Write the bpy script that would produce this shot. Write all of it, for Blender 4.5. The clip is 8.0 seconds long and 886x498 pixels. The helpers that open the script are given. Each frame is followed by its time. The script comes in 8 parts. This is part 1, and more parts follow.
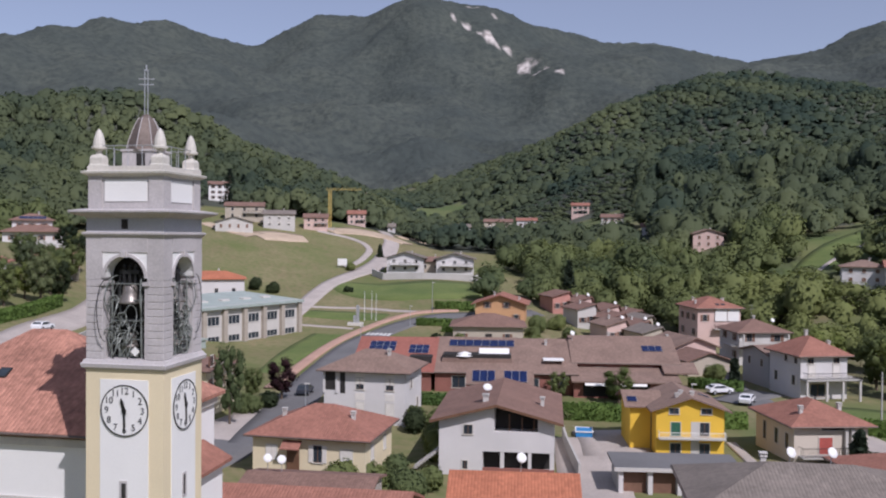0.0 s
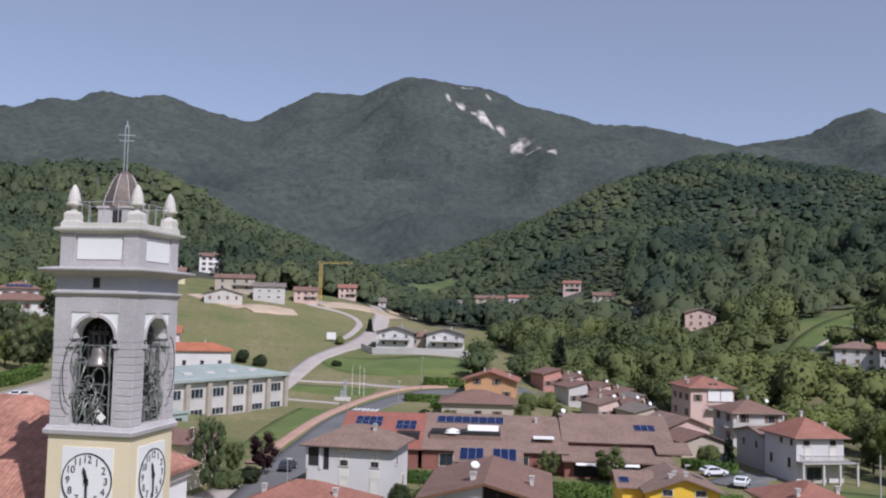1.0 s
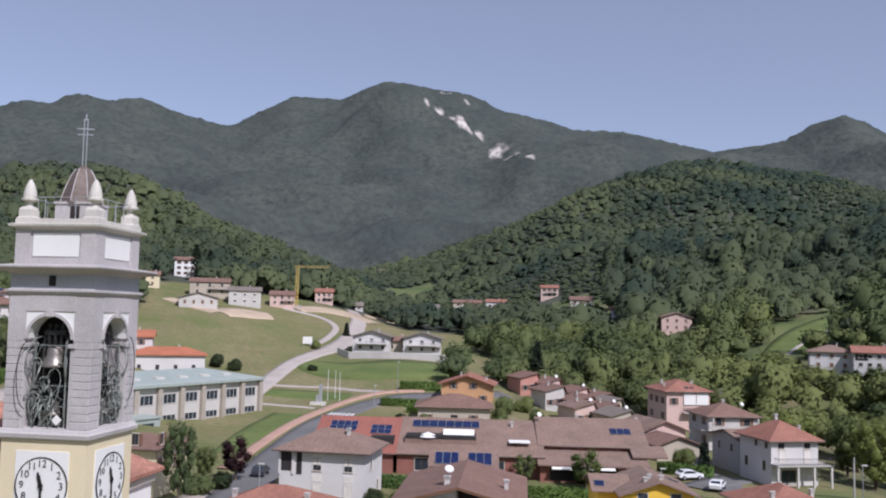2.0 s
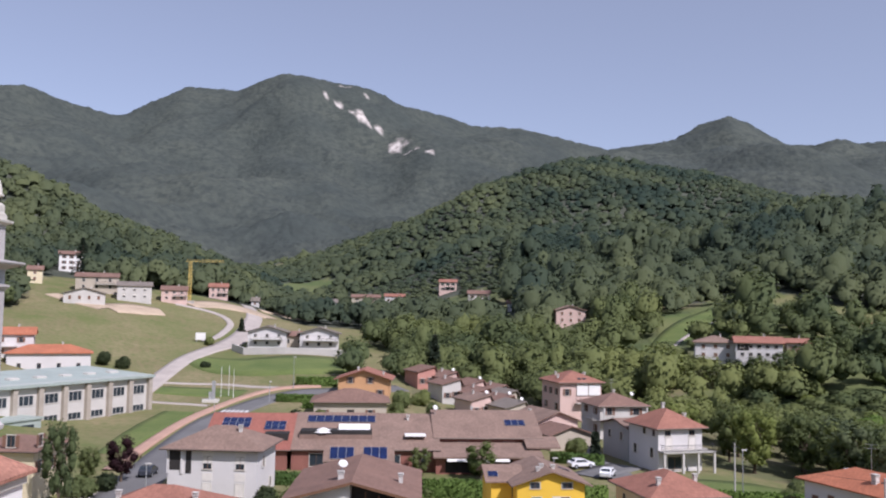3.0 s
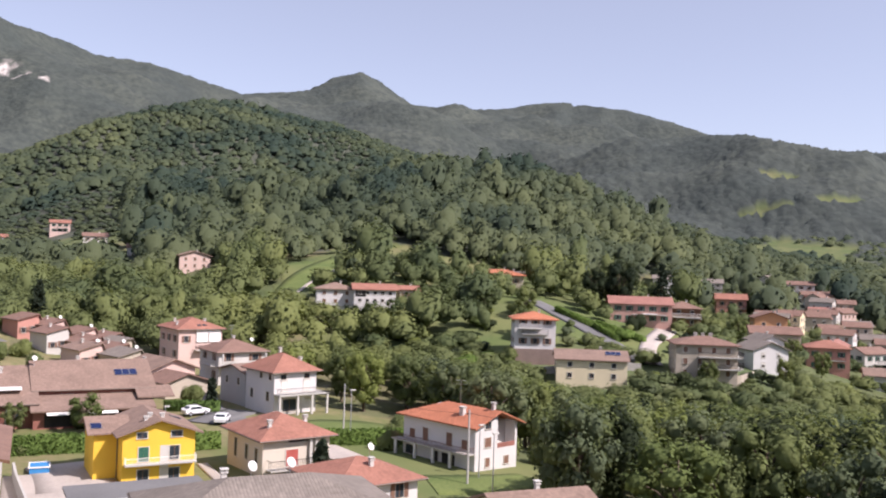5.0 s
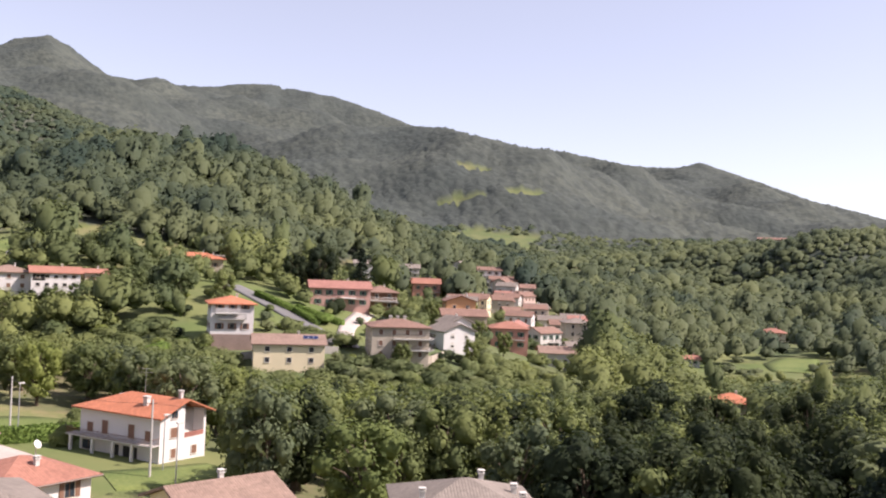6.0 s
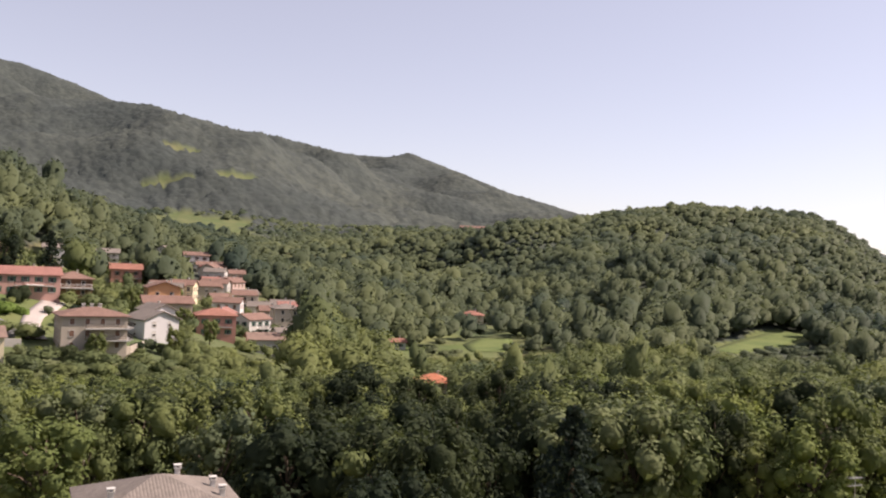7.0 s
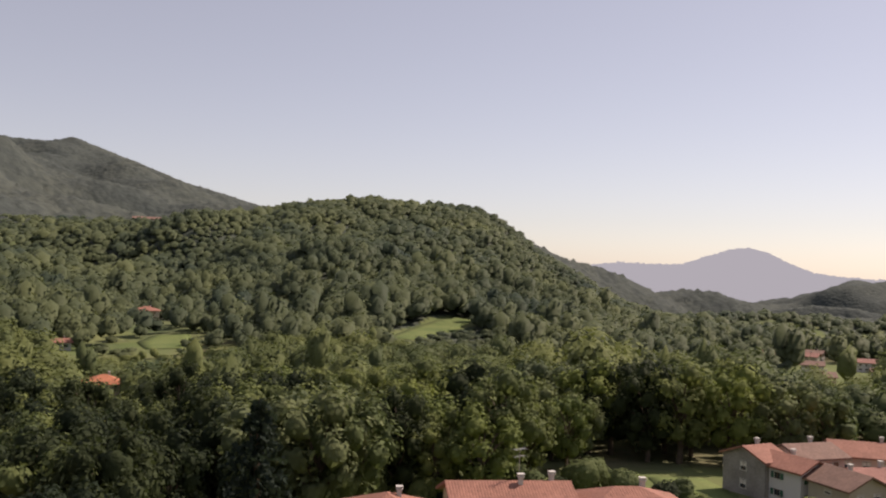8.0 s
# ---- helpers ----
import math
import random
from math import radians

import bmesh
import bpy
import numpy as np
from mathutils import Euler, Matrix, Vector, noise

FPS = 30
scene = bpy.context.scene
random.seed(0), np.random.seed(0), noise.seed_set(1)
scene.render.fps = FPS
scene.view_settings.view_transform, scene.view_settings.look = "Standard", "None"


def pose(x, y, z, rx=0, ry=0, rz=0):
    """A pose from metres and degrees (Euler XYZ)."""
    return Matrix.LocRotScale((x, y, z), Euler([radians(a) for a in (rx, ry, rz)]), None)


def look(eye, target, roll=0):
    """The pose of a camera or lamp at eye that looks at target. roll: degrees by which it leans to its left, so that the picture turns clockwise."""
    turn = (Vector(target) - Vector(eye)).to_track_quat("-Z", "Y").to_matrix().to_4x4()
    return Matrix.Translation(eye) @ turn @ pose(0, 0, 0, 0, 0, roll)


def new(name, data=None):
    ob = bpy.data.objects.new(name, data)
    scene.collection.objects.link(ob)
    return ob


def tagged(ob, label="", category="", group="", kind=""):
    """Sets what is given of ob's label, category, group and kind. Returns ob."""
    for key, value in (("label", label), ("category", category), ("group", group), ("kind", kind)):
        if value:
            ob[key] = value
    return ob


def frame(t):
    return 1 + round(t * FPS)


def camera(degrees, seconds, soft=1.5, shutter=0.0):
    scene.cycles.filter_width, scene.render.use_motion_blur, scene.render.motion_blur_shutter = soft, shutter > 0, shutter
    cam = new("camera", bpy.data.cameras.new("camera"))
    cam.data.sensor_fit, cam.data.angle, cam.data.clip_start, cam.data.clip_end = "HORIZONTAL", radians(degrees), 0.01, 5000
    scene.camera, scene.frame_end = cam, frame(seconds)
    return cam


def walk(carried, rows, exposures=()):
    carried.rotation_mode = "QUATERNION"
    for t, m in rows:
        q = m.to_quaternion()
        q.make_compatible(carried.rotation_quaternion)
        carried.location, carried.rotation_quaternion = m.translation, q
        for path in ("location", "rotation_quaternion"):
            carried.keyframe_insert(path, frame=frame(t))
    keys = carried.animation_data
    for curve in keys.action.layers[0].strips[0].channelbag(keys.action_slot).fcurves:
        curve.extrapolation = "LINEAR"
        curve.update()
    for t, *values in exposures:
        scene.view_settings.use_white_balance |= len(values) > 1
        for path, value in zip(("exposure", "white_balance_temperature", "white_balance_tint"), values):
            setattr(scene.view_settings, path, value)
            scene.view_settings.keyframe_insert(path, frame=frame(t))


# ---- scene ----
cam = camera(53.2, 8.0, 2.1)
PATH = (
    (0.0, 0.0, 0.0, 26.0, 88.99, -0.45, 0.0),
    (0.5, 0.12, 0.8, 25.68, 91.49, -1.05, -0.42),
    (1.0, 0.32, 1.5, 25.45, 93.97, -1.35, -0.54),
    (2.3, 0.95, 2.6, 25.15, 94.37, -1.26, -3.25),
    (2.5, 1.06, 2.7, 25.12, 94.4, -1.2, -4.47),
    (3.0, 1.38, 2.9, 25.02, 94.11, -0.94, -8.41),
    (3.5, 1.72, 3.1, 24.93, 93.0, -0.39, -13.27),
    (4.0, 2.05, 3.16, 24.9, 92.0, -0.77, -18.25),
    (4.2, 2.18, 3.14, 24.9, 91.79, -1.04, -20.46),
    (5.3, 3.1, 2.6, 24.92, 91.11, -1.97, -37.42),
    (5.5, 3.4, 2.5, 24.92, 91.01, -2.02, -41.27),
    (6.0, 4.3, 2.3, 24.9, 90.96, -2.41, -50.87),
    (6.5, 5.1, 2.2, 24.86, 90.91, -2.33, -60.1),
    (7.0, 5.6, 2.3, 24.82, 90.86, -2.65, -69.34),
    (7.5, 5.9, 2.5, 24.8, 91.11, -2.4, -79.38),
    (8.0, 6.1, 2.8, 24.8, 91.18, -2.08, -89.8),
)
walk(cam, [(t, pose(*row)) for t, *row in PATH],
     [(0.0, -0.25, 5850, 22), (1.0, -0.16, 5750, 19), (2.5, -0.03, 5850, 21), (4.0, 0.35, 6080, 24), (5.5, 0.73, 6570, 24), (6.0, 0.86, 6780, 25), (6.5, 0.78, 6930, 26), (7.0, 0.57, 7160, 25), (7.5, 0.36, 7300, 23), (8.0, 0.12, 7400, 23)])

# ---- light: late-morning sun in a hazy summer sky ----
SUN_BEARING, SUN_HEIGHT = 147.0, 47.0      # degrees clockwise from +y, and above the horizon
world = bpy.data.worlds.new("summer_sky")
world.use_nodes = True
scene.world = world
wn, wl = world.node_tree.nodes, world.node_tree.links
sky = wn.new("ShaderNodeTexSky")
sky.sky_type, sky.sun_disc = "NISHITA", False
sky.sun_elevation, sky.sun_rotation = radians(SUN_HEIGHT), radians(SUN_BEARING)
sky.altitude, sky.air_density, sky.dust_density, sky.ozone_density = 400, 0.9, 0.65, 1.3
wn["Background"].inputs["Strength"].default_value = 0.12
haze = wn.new("ShaderNodeHueSaturation")      # summer haze greys the whole sky
haze.inputs["Saturation"].default_value = 0.76
wl.new(sky.outputs[0], haze.inputs["Color"])
veil = wn.new("ShaderNodeMix")               # and an even white veil lies over it
veil.data_type = "RGBA"
veil.inputs["Factor"].default_value, veil.inputs["B"].default_value = 0.32, (3.6, 3.8, 4.2, 1)
wl.new(haze.outputs[0], veil.inputs["A"])
wl.new(veil.outputs["Result"], wn["Background"].inputs["Color"])

lamp = bpy.data.lights.new("sun", "SUN")
lamp.energy, lamp.angle, lamp.color = 4.5, radians(0.6), (1.0, 0.95, 0.87)
sun = new("sun", lamp)
b, e = radians(SUN_BEARING), radians(SUN_HEIGHT)
sun.matrix_world = look((900 * math.sin(b) * math.cos(e), 900 * math.cos(b) * math.cos(e), 900 * math.sin(e)), (0, 0, 0))

# ---- materials ----
def material(name, colour, rough=0.8, spread=0.25, scale=1.0, fine=12.0, bump=0.2, metal=0.0, second=None, per_piece=0.0, depth=0.02):
    """A matt procedural surface: colour varied by two scales of noise (metres), with fine relief."""
    m = bpy.data.materials.new(name)
    m.use_nodes = True
    n, l = m.node_tree.nodes, m.node_tree.links
    bsdf = n["Principled BSDF"]
    bsdf.inputs["Roughness"].default_value = rough
    bsdf.inputs["Metallic"].default_value = metal
    bsdf.inputs["Specular IOR Level"].default_value = 0.3
    geo = n.new("ShaderNodeNewGeometry")
    big, small = n.new("ShaderNodeTexNoise"), n.new("ShaderNodeTexNoise")
    big.inputs["Scale"].default_value, small.inputs["Scale"].default_value = scale, fine
    big.inputs["Detail"].default_value, small.inputs["Detail"].default_value = 4, 5
    for t in (big, small):
        l.new(geo.outputs["Position"], t.inputs["Vector"])
    add = n.new("ShaderNodeMath")
    add.operation = "ADD"
    l.new(big.outputs["Fac"], add.inputs[0])
    l.new(small.outputs["Fac"], add.inputs[1])
    last = add
    if per_piece:
        info = n.new("ShaderNodeObjectInfo")
        mul = n.new("ShaderNodeMath")
        mul.operation, mul.inputs[1].default_value = "MULTIPLY_ADD", per_piece
        l.new(info.outputs["Random"], mul.inputs[0])
        l.new(add.outputs[0], mul.inputs[2])
        last = mul
    ramp = n.new("ShaderNodeMapRange")
    ramp.inputs["From Min"].default_value, ramp.inputs["From Max"].default_value = 0.65, 1.35 + per_piece
    l.new(last.outputs[0], ramp.inputs["Value"])
    mix = n.new("ShaderNodeMix")
    mix.data_type = "RGBA"
    lo = tuple(c * (1 - spread) for c in colour)
    hi = second or tuple(min(1, c * (1 + spread)) for c in colour)
    mix.inputs["A"].default_value, mix.inputs["B"].default_value = (*lo, 1), (*hi, 1)
    l.new(ramp.outputs["Result"], mix.inputs["Factor"])
    l.new(mix.outputs["Result"], bsdf.inputs["Base Color"])
    if bump:
        bp = n.new("ShaderNodeBump")
        bp.inputs["Strength"].default_value, bp.inputs["Distance"].default_value = bump, depth
        l.new(small.outputs["Fac"], bp.inputs["Height"])
        l.new(bp.outputs["Normal"], bsdf.inputs["Normal"])
    return m


def roof_tiles(name, colour, spread=0.2):
    """Pantiles: round rolls down the slope and overlapping courses along it (the roof mesh carries the slope's own UV in metres)."""
    m = material(name, colour, 0.85, spread, 0.35, 3.0, 0)
    n, l = m.node_tree.nodes, m.node_tree.links
    uv = n.new("ShaderNodeUVMap")
    sep = n.new("ShaderNodeSeparateXYZ")
    l.new(uv.outputs["UV"], sep.inputs[0])

    def math_node(op, a, b=None):
        k = n.new("ShaderNodeMath")
        k.operation = op
        for i, v in enumerate((a, b)):
            if v is None:
                continue
            if hasattr(v, "is_output"):
                l.new(v, k.inputs[i])
            else:
                k.inputs[i].default_value = v
        return k.outputs[0]

    roll = math_node("ABSOLUTE", math_node("SINE", math_node("MULTIPLY", sep.outputs["X"], math.pi / 0.25)))
    course = math_node("FRACT", math_node("MULTIPLY", sep.outputs["Y"], 1 / 0.36))
    height = math_node("ADD", math_node("MULTIPLY", roll, 0.06), math_node("MULTIPLY", course, 0.04))
    bp = n.new("ShaderNodeBump")
    bp.inputs["Strength"].default_value, bp.inputs["Distance"].default_value = 0.4, 1.0
    l.new(height, bp.inputs["Height"])
    l.new(bp.outputs["Normal"], n["Principled BSDF"].inputs["Normal"])
    # each tile fired a little differently
    wnoise = n.new("ShaderNodeTexWhiteNoise")
    snap = n.new("ShaderNodeVectorMath")
    snap.operation = "SNAP"
    snap.inputs[1].default_value = (0.25, 0.36, 1)
    l.new(uv.outputs["UV"], snap.inputs[0])
    l.new(snap.outputs[0], wnoise.inputs["Vector"])
    hsv = n.new("ShaderNodeHueSaturation")
    val = math_node("ADD", math_node("MULTIPLY", wnoise.outputs["Value"], 0.2), 0.9)
    l.new(val, hsv.inputs["Value"])
    old = n["Principled BSDF"].inputs["Base Color"].links[0].from_socket
    l.new(old, hsv.inputs["Color"])
    l.new(hsv.outputs["Color"], n["Principled BSDF"].inputs["Base Color"])
    return m


def foliage(name, colour, spread=0.5, scale=0.08, joined=False):
    """Leaves: tone varied by wide patches, from tree to tree and from spray to spray; light comes through them."""
    m = bpy.data.materials.new(name)
    m.use_nodes = True
    n, l = m.node_tree.nodes, m.node_tree.links
    bsdf = n["Principled BSDF"]
    bsdf.inputs["Roughness"].default_value = 0.6
    bsdf.inputs["Specular IOR Level"].default_value = 0.06
    geo, obi = n.new("ShaderNodeNewGeometry"), n.new("ShaderNodeObjectInfo")
    noise_a = n.new("ShaderNodeTexNoise")
    noise_a.inputs["Scale"].default_value, noise_a.inputs["Detail"].default_value = scale, 3
    l.new(geo.outputs["Position"], noise_a.inputs["Vector"])
    add = n.new("ShaderNodeMath")
    add.operation = "ADD"
    patch = n.new("ShaderNodeMath")
    patch.operation, patch.inputs[1].default_value = "MULTIPLY", 1.7 if joined else 1.0
    l.new(noise_a.outputs["Fac"], patch.inputs[0])
    l.new(patch.outputs[0], add.inputs[0])
    add2 = n.new("ShaderNodeMath")
    add2.operation, add2.inputs[1].default_value = "MULTIPLY_ADD", 0.04 if joined else 0.2
    l.new(geo.outputs["Random Per Island"], add2.inputs[0])
    tone = n.new("ShaderNodeAttribute")
    tone.attribute_name = "tone"
    if joined:
        half = n.new("ShaderNodeMath")
        half.operation, half.inputs[1].default_value, half.inputs[2].default_value = "MULTIPLY_ADD", 0.8, -0.2
        l.new(tone.outputs["Fac"], half.inputs[0])
        l.new(half.outputs[0], add2.inputs[2])
    else:
        l.new(obi.outputs["Random"], add2.inputs[2])
    l.new(add2.outputs[0], add.inputs[1])
    ramp = n.new("ShaderNodeMapRange")
    ramp.inputs["From Min"].default_value, ramp.inputs["From Max"].default_value = 0.45, 1.5
    l.new(add.outputs[0], ramp.inputs["Value"])
    mix = n.new("ShaderNodeMix")
    mix.data_type = "RGBA"
    r, g, bl = colour
    mix.inputs["A"].default_value = (r * (1 - spread), g * (1 - spread * 0.8), bl * (1 - spread * 0.5), 1)
    mix.inputs["B"].default_value = (r * (1 + spread), g * (1 + spread * 0.8), bl * (1 + spread * 0.3), 1)
    l.new(ramp.outputs["Result"], mix.inputs["Factor"])
    l.new(mix.outputs["Result"], bsdf.inputs["Base Color"])
    # leafy relief on the crown masses, and light that comes through the leaves
    rough_a = n.new("ShaderNodeTexNoise")
    rough_a.inputs["Scale"].default_value, rough_a.inputs["Detail"].default_value, rough_a.inputs["Roughness"].default_value = 0.9, 4, 0.7
    l.new(geo.outputs["Position"], rough_a.inputs["Vector"])
    bp = n.new("ShaderNodeBump")
    bp.inputs["Strength"].default_value, bp.inputs["Distance"].default_value = 0.3 if joined else 0.6, 1.0
    l.new(rough_a.outputs["Fac"], bp.inputs["Height"])
    l.new(bp.outputs["Normal"], bsdf.inputs["Normal"])
    through_leaf, both = n.new("ShaderNodeBsdfTranslucent"), n.new("ShaderNodeMixShader")
    both.inputs["Fac"].default_value = 0.25 if joined else 0.28
    warm = n.new("ShaderNodeMix")
    warm.data_type, warm.blend_type = "RGBA", "MULTIPLY"
    warm.inputs["Factor"].default_value, warm.inputs["B"].default_value = 1.0, (1.15, 1.2, 0.9, 1)
    l.new(mix.outputs["Result"], warm.inputs["A"])
    l.new(warm.outputs["Result"], through_leaf.inputs["Color"])
    l.new(bsdf.outputs[0], both.inputs[1])
    l.new(through_leaf.outputs[0], both.inputs[2])
    l.new(both.outputs[0], n["Material Output"].inputs["Surface"])
    return m


M_LEAF = foliage("broadleaf_foliage", (0.134, 0.162, 0.066), 0.34)
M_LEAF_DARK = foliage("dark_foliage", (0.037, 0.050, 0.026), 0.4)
# leaf colour darkened for the backlit shade of the wood at the bend
M_SHADEWOODS = foliage("shaded_wood_foliage", (0.044, 0.058, 0.029), 0.45, 0.02, True)
M_LEAF_PURPLE = foliage("purple_foliage", (0.030, 0.016, 0.022))
M_CONIFER = foliage("conifer_foliage", (0.036, 0.050, 0.036), 0.35)
M_WOODS = foliage("woodland_foliage", (0.088, 0.109, 0.064), 0.55, 0.011, True)
M_NEARWOODS = foliage("slope_foliage", (0.122, 0.147, 0.064), 0.5, 0.018, True)
M_HEDGE = foliage("hedge_foliage", (0.115, 0.180, 0.050), 0.3, 0.5)
M_BARK = material("bark", (0.12, 0.09, 0.065), 0.95, 0.4, 1.5, 15, 0.5)
M_TERRACOTTA = roof_tiles("terracotta_tiles", (0.305, 0.140, 0.100))
M_ORANGE = roof_tiles("orange_tiles", (0.42, 0.155, 0.085))
M_REDBROWN = roof_tiles("red_brown_tiles", (0.30, 0.145, 0.115))
M_BROWNROOF = roof_tiles("brown_tiles", (0.215, 0.130, 0.100))
M_ROSEROOF = roof_tiles("rose_brown_tiles", (0.235, 0.160, 0.125))
M_GREYROOF = roof_tiles("grey_brown_tiles", (0.20, 0.17, 0.145))
M_WHITE = material("white_render", (0.78, 0.77, 0.74), 0.9, 0.06, 0.3, 20, 0.08)
M_PLASTER = material("aged_white_render", (0.62, 0.595, 0.575), 0.9, 0.10, 0.25, 20, 0.08)
M_BEIGE = material("pale_beige_render", (0.60, 0.53, 0.44), 0.9, 0.08, 0.3, 20, 0.08)
M_OFFWHITE = material("off_white_render", (0.54, 0.515, 0.475), 0.9, 0.12, 0.3, 20, 0.08)
M_CREAM = material("cream_render", (0.72, 0.62, 0.42), 0.9, 0.08, 0.3, 20, 0.08)
M_TAN = material("tan_render", (0.46, 0.40, 0.32), 0.9, 0.12, 0.3, 20, 0.08)
M_YELLOW = material("yellow_render", (0.76, 0.48, 0.055), 0.9, 0.08, 0.3, 20, 0.08)
M_PINK = material("pink_render", (0.62, 0.45, 0.39), 0.9, 0.08, 0.3, 20, 0.08)
M_ROSE = material("rose_render", (0.50, 0.25, 0.20), 0.9, 0.1, 0.3, 20, 0.08)
M_ORANGEWALL = material("orange_render", (0.58, 0.33, 0.17), 0.9, 0.1, 0.3, 20, 0.08)
M_PLINTH = material("brown_stone_plinth", (0.26, 0.19, 0.16), 0.9, 0.2, 0.5, 9, 0.2)
M_REDPINK = material("reddish_pink_render", (0.52, 0.31, 0.26), 0.9, 0.1, 0.3, 20, 0.08)
M_BRICK = material("red_brick", (0.27, 0.115, 0.09), 0.9, 0.25, 0.4, 9, 0.2)
M_GREYWALL = material("grey_render", (0.42, 0.41, 0.39), 0.9, 0.1, 0.3, 15, 0.1)
M_STONE = material("grey_limestone", (0.47, 0.44, 0.43), 0.85, 0.16, 0.5, 9, 0.25)
M_SANDSTONE = material("tan_stone_cladding", (0.40, 0.35, 0.29), 0.9, 0.18, 0.6, 8, 0.2)
M_RUBBLE = material("grey_brown_rubble", (0.29, 0.265, 0.24), 0.9, 0.3, 0.6, 5, 0.4, depth=0.06)
M_STONE_PALE = material("pale_limestone", (0.58, 0.55, 0.49), 0.85, 0.14, 0.7, 9, 0.25)
M_CONCRETE = material("concrete", (0.45, 0.43, 0.40), 0.9, 0.15, 0.25, 7, 0.15)
M_PANE = material("window_glass", (0.035, 0.045, 0.055), 0.08, 0.3, 0.4, 3, 0)
# near-black colour that stands in for shade inside openings
M_DARK = material("interior_shade_paint", (0.035, 0.032, 0.03), 0.9, 0.3, 0.5, 5, 0)
M_FRAME = material("brown_wood", (0.16, 0.085, 0.05), 0.6, 0.25, 2, 25, 0.1)
M_SHUTTER = material("brown_shutter", (0.20, 0.11, 0.075), 0.7, 0.2, 2, 25, 0.1)
M_SHUTTER_G = material("green_shutter", (0.03, 0.11, 0.07), 0.6, 0.2, 2, 25, 0.1)
M_SHUTTER_W = material("pale_roller_shutter", (0.70, 0.66, 0.60), 0.6, 0.1, 2, 25, 0.1)
M_SHUTTER_R = material("red_shutter", (0.42, 0.10, 0.08), 0.6, 0.2, 2, 25, 0.1)
M_METAL = material("dark_iron", (0.06, 0.06, 0.06), 0.5, 0.3, 2, 20, 0.1, 0.7)
M_STEEL = material("galvanised_steel", (0.48, 0.49, 0.50), 0.45, 0.12, 1.5, 12, 0.1, 0.6)
M_BRONZE = material("bell_bronze", (0.26, 0.235, 0.21), 0.42, 0.3, 3, 14, 0.1, 0.55)
M_MACHINE = material("grey_green_machine_paint", (0.20, 0.215, 0.195), 0.5, 0.3, 3, 14, 0.1, 0.3)
M_DIALPAINT = material("faded_black_paint", (0.075, 0.075, 0.08), 0.7, 0.3, 2, 14, 0.05)
M_COPPER = material("copper_sheet", (0.165, 0.13, 0.11), 0.55, 0.3, 0.9, 8, 0.15, 0.3)
M_PATINA = material("green_metal_sheet", (0.40, 0.455, 0.41), 0.6, 0.14, 0.3, 6, 0.1, 0.2)
M_SOLAR = material("solar_cell", (0.012, 0.022, 0.075), 0.18, 0.3, 0.8, 4, 0)
M_AWNING = material("white_awning", (0.82, 0.80, 0.76), 0.8, 0.05, 0.6, 10, 0.05)
M_ASPHALT = material("asphalt", (0.155, 0.152, 0.15), 0.9, 0.2, 0.15, 6, 0.2)
M_PAVING = material("pale_paving", (0.42, 0.37, 0.33), 0.9, 0.18, 0.2, 4, 0.15)
M_PINKPAVE = material("pink_paving", (0.46, 0.29, 0.22), 0.9, 0.15, 0.3, 4, 0.15)
M_EARTH = material("bare_earth", (0.46, 0.36, 0.26), 0.95, 0.25, 0.12, 2, 0.4)
M_LAWN = material("mown_lawn", (0.105, 0.165, 0.042), 0.95, 0.3, 0.12, 3.0, 0.4, second=(0.165, 0.195, 0.062))
M_PAINT = material("white_road_paint", (0.75, 0.74, 0.70), 0.8, 0.12, 0.6, 8, 0.05)
M_CARWHITE = material("white_car_paint", (0.80, 0.80, 0.80), 0.25, 0.03, 1, 6, 0)
M_CARDARK = material("dark_car_paint", (0.05, 0.055, 0.07), 0.25, 0.1, 1, 6, 0)
M_RUBBER = material("tyre_rubber", (0.03, 0.03, 0.03), 0.9, 0.2, 2, 20, 0)
M_CRANE = material("yellow_crane_paint", (0.60, 0.44, 0.13), 0.5, 0.15, 0.5, 8, 0.1)
M_BLUE = material("blue_cover", (0.04, 0.22, 0.48), 0.6, 0.15, 0.8, 8, 0.1)

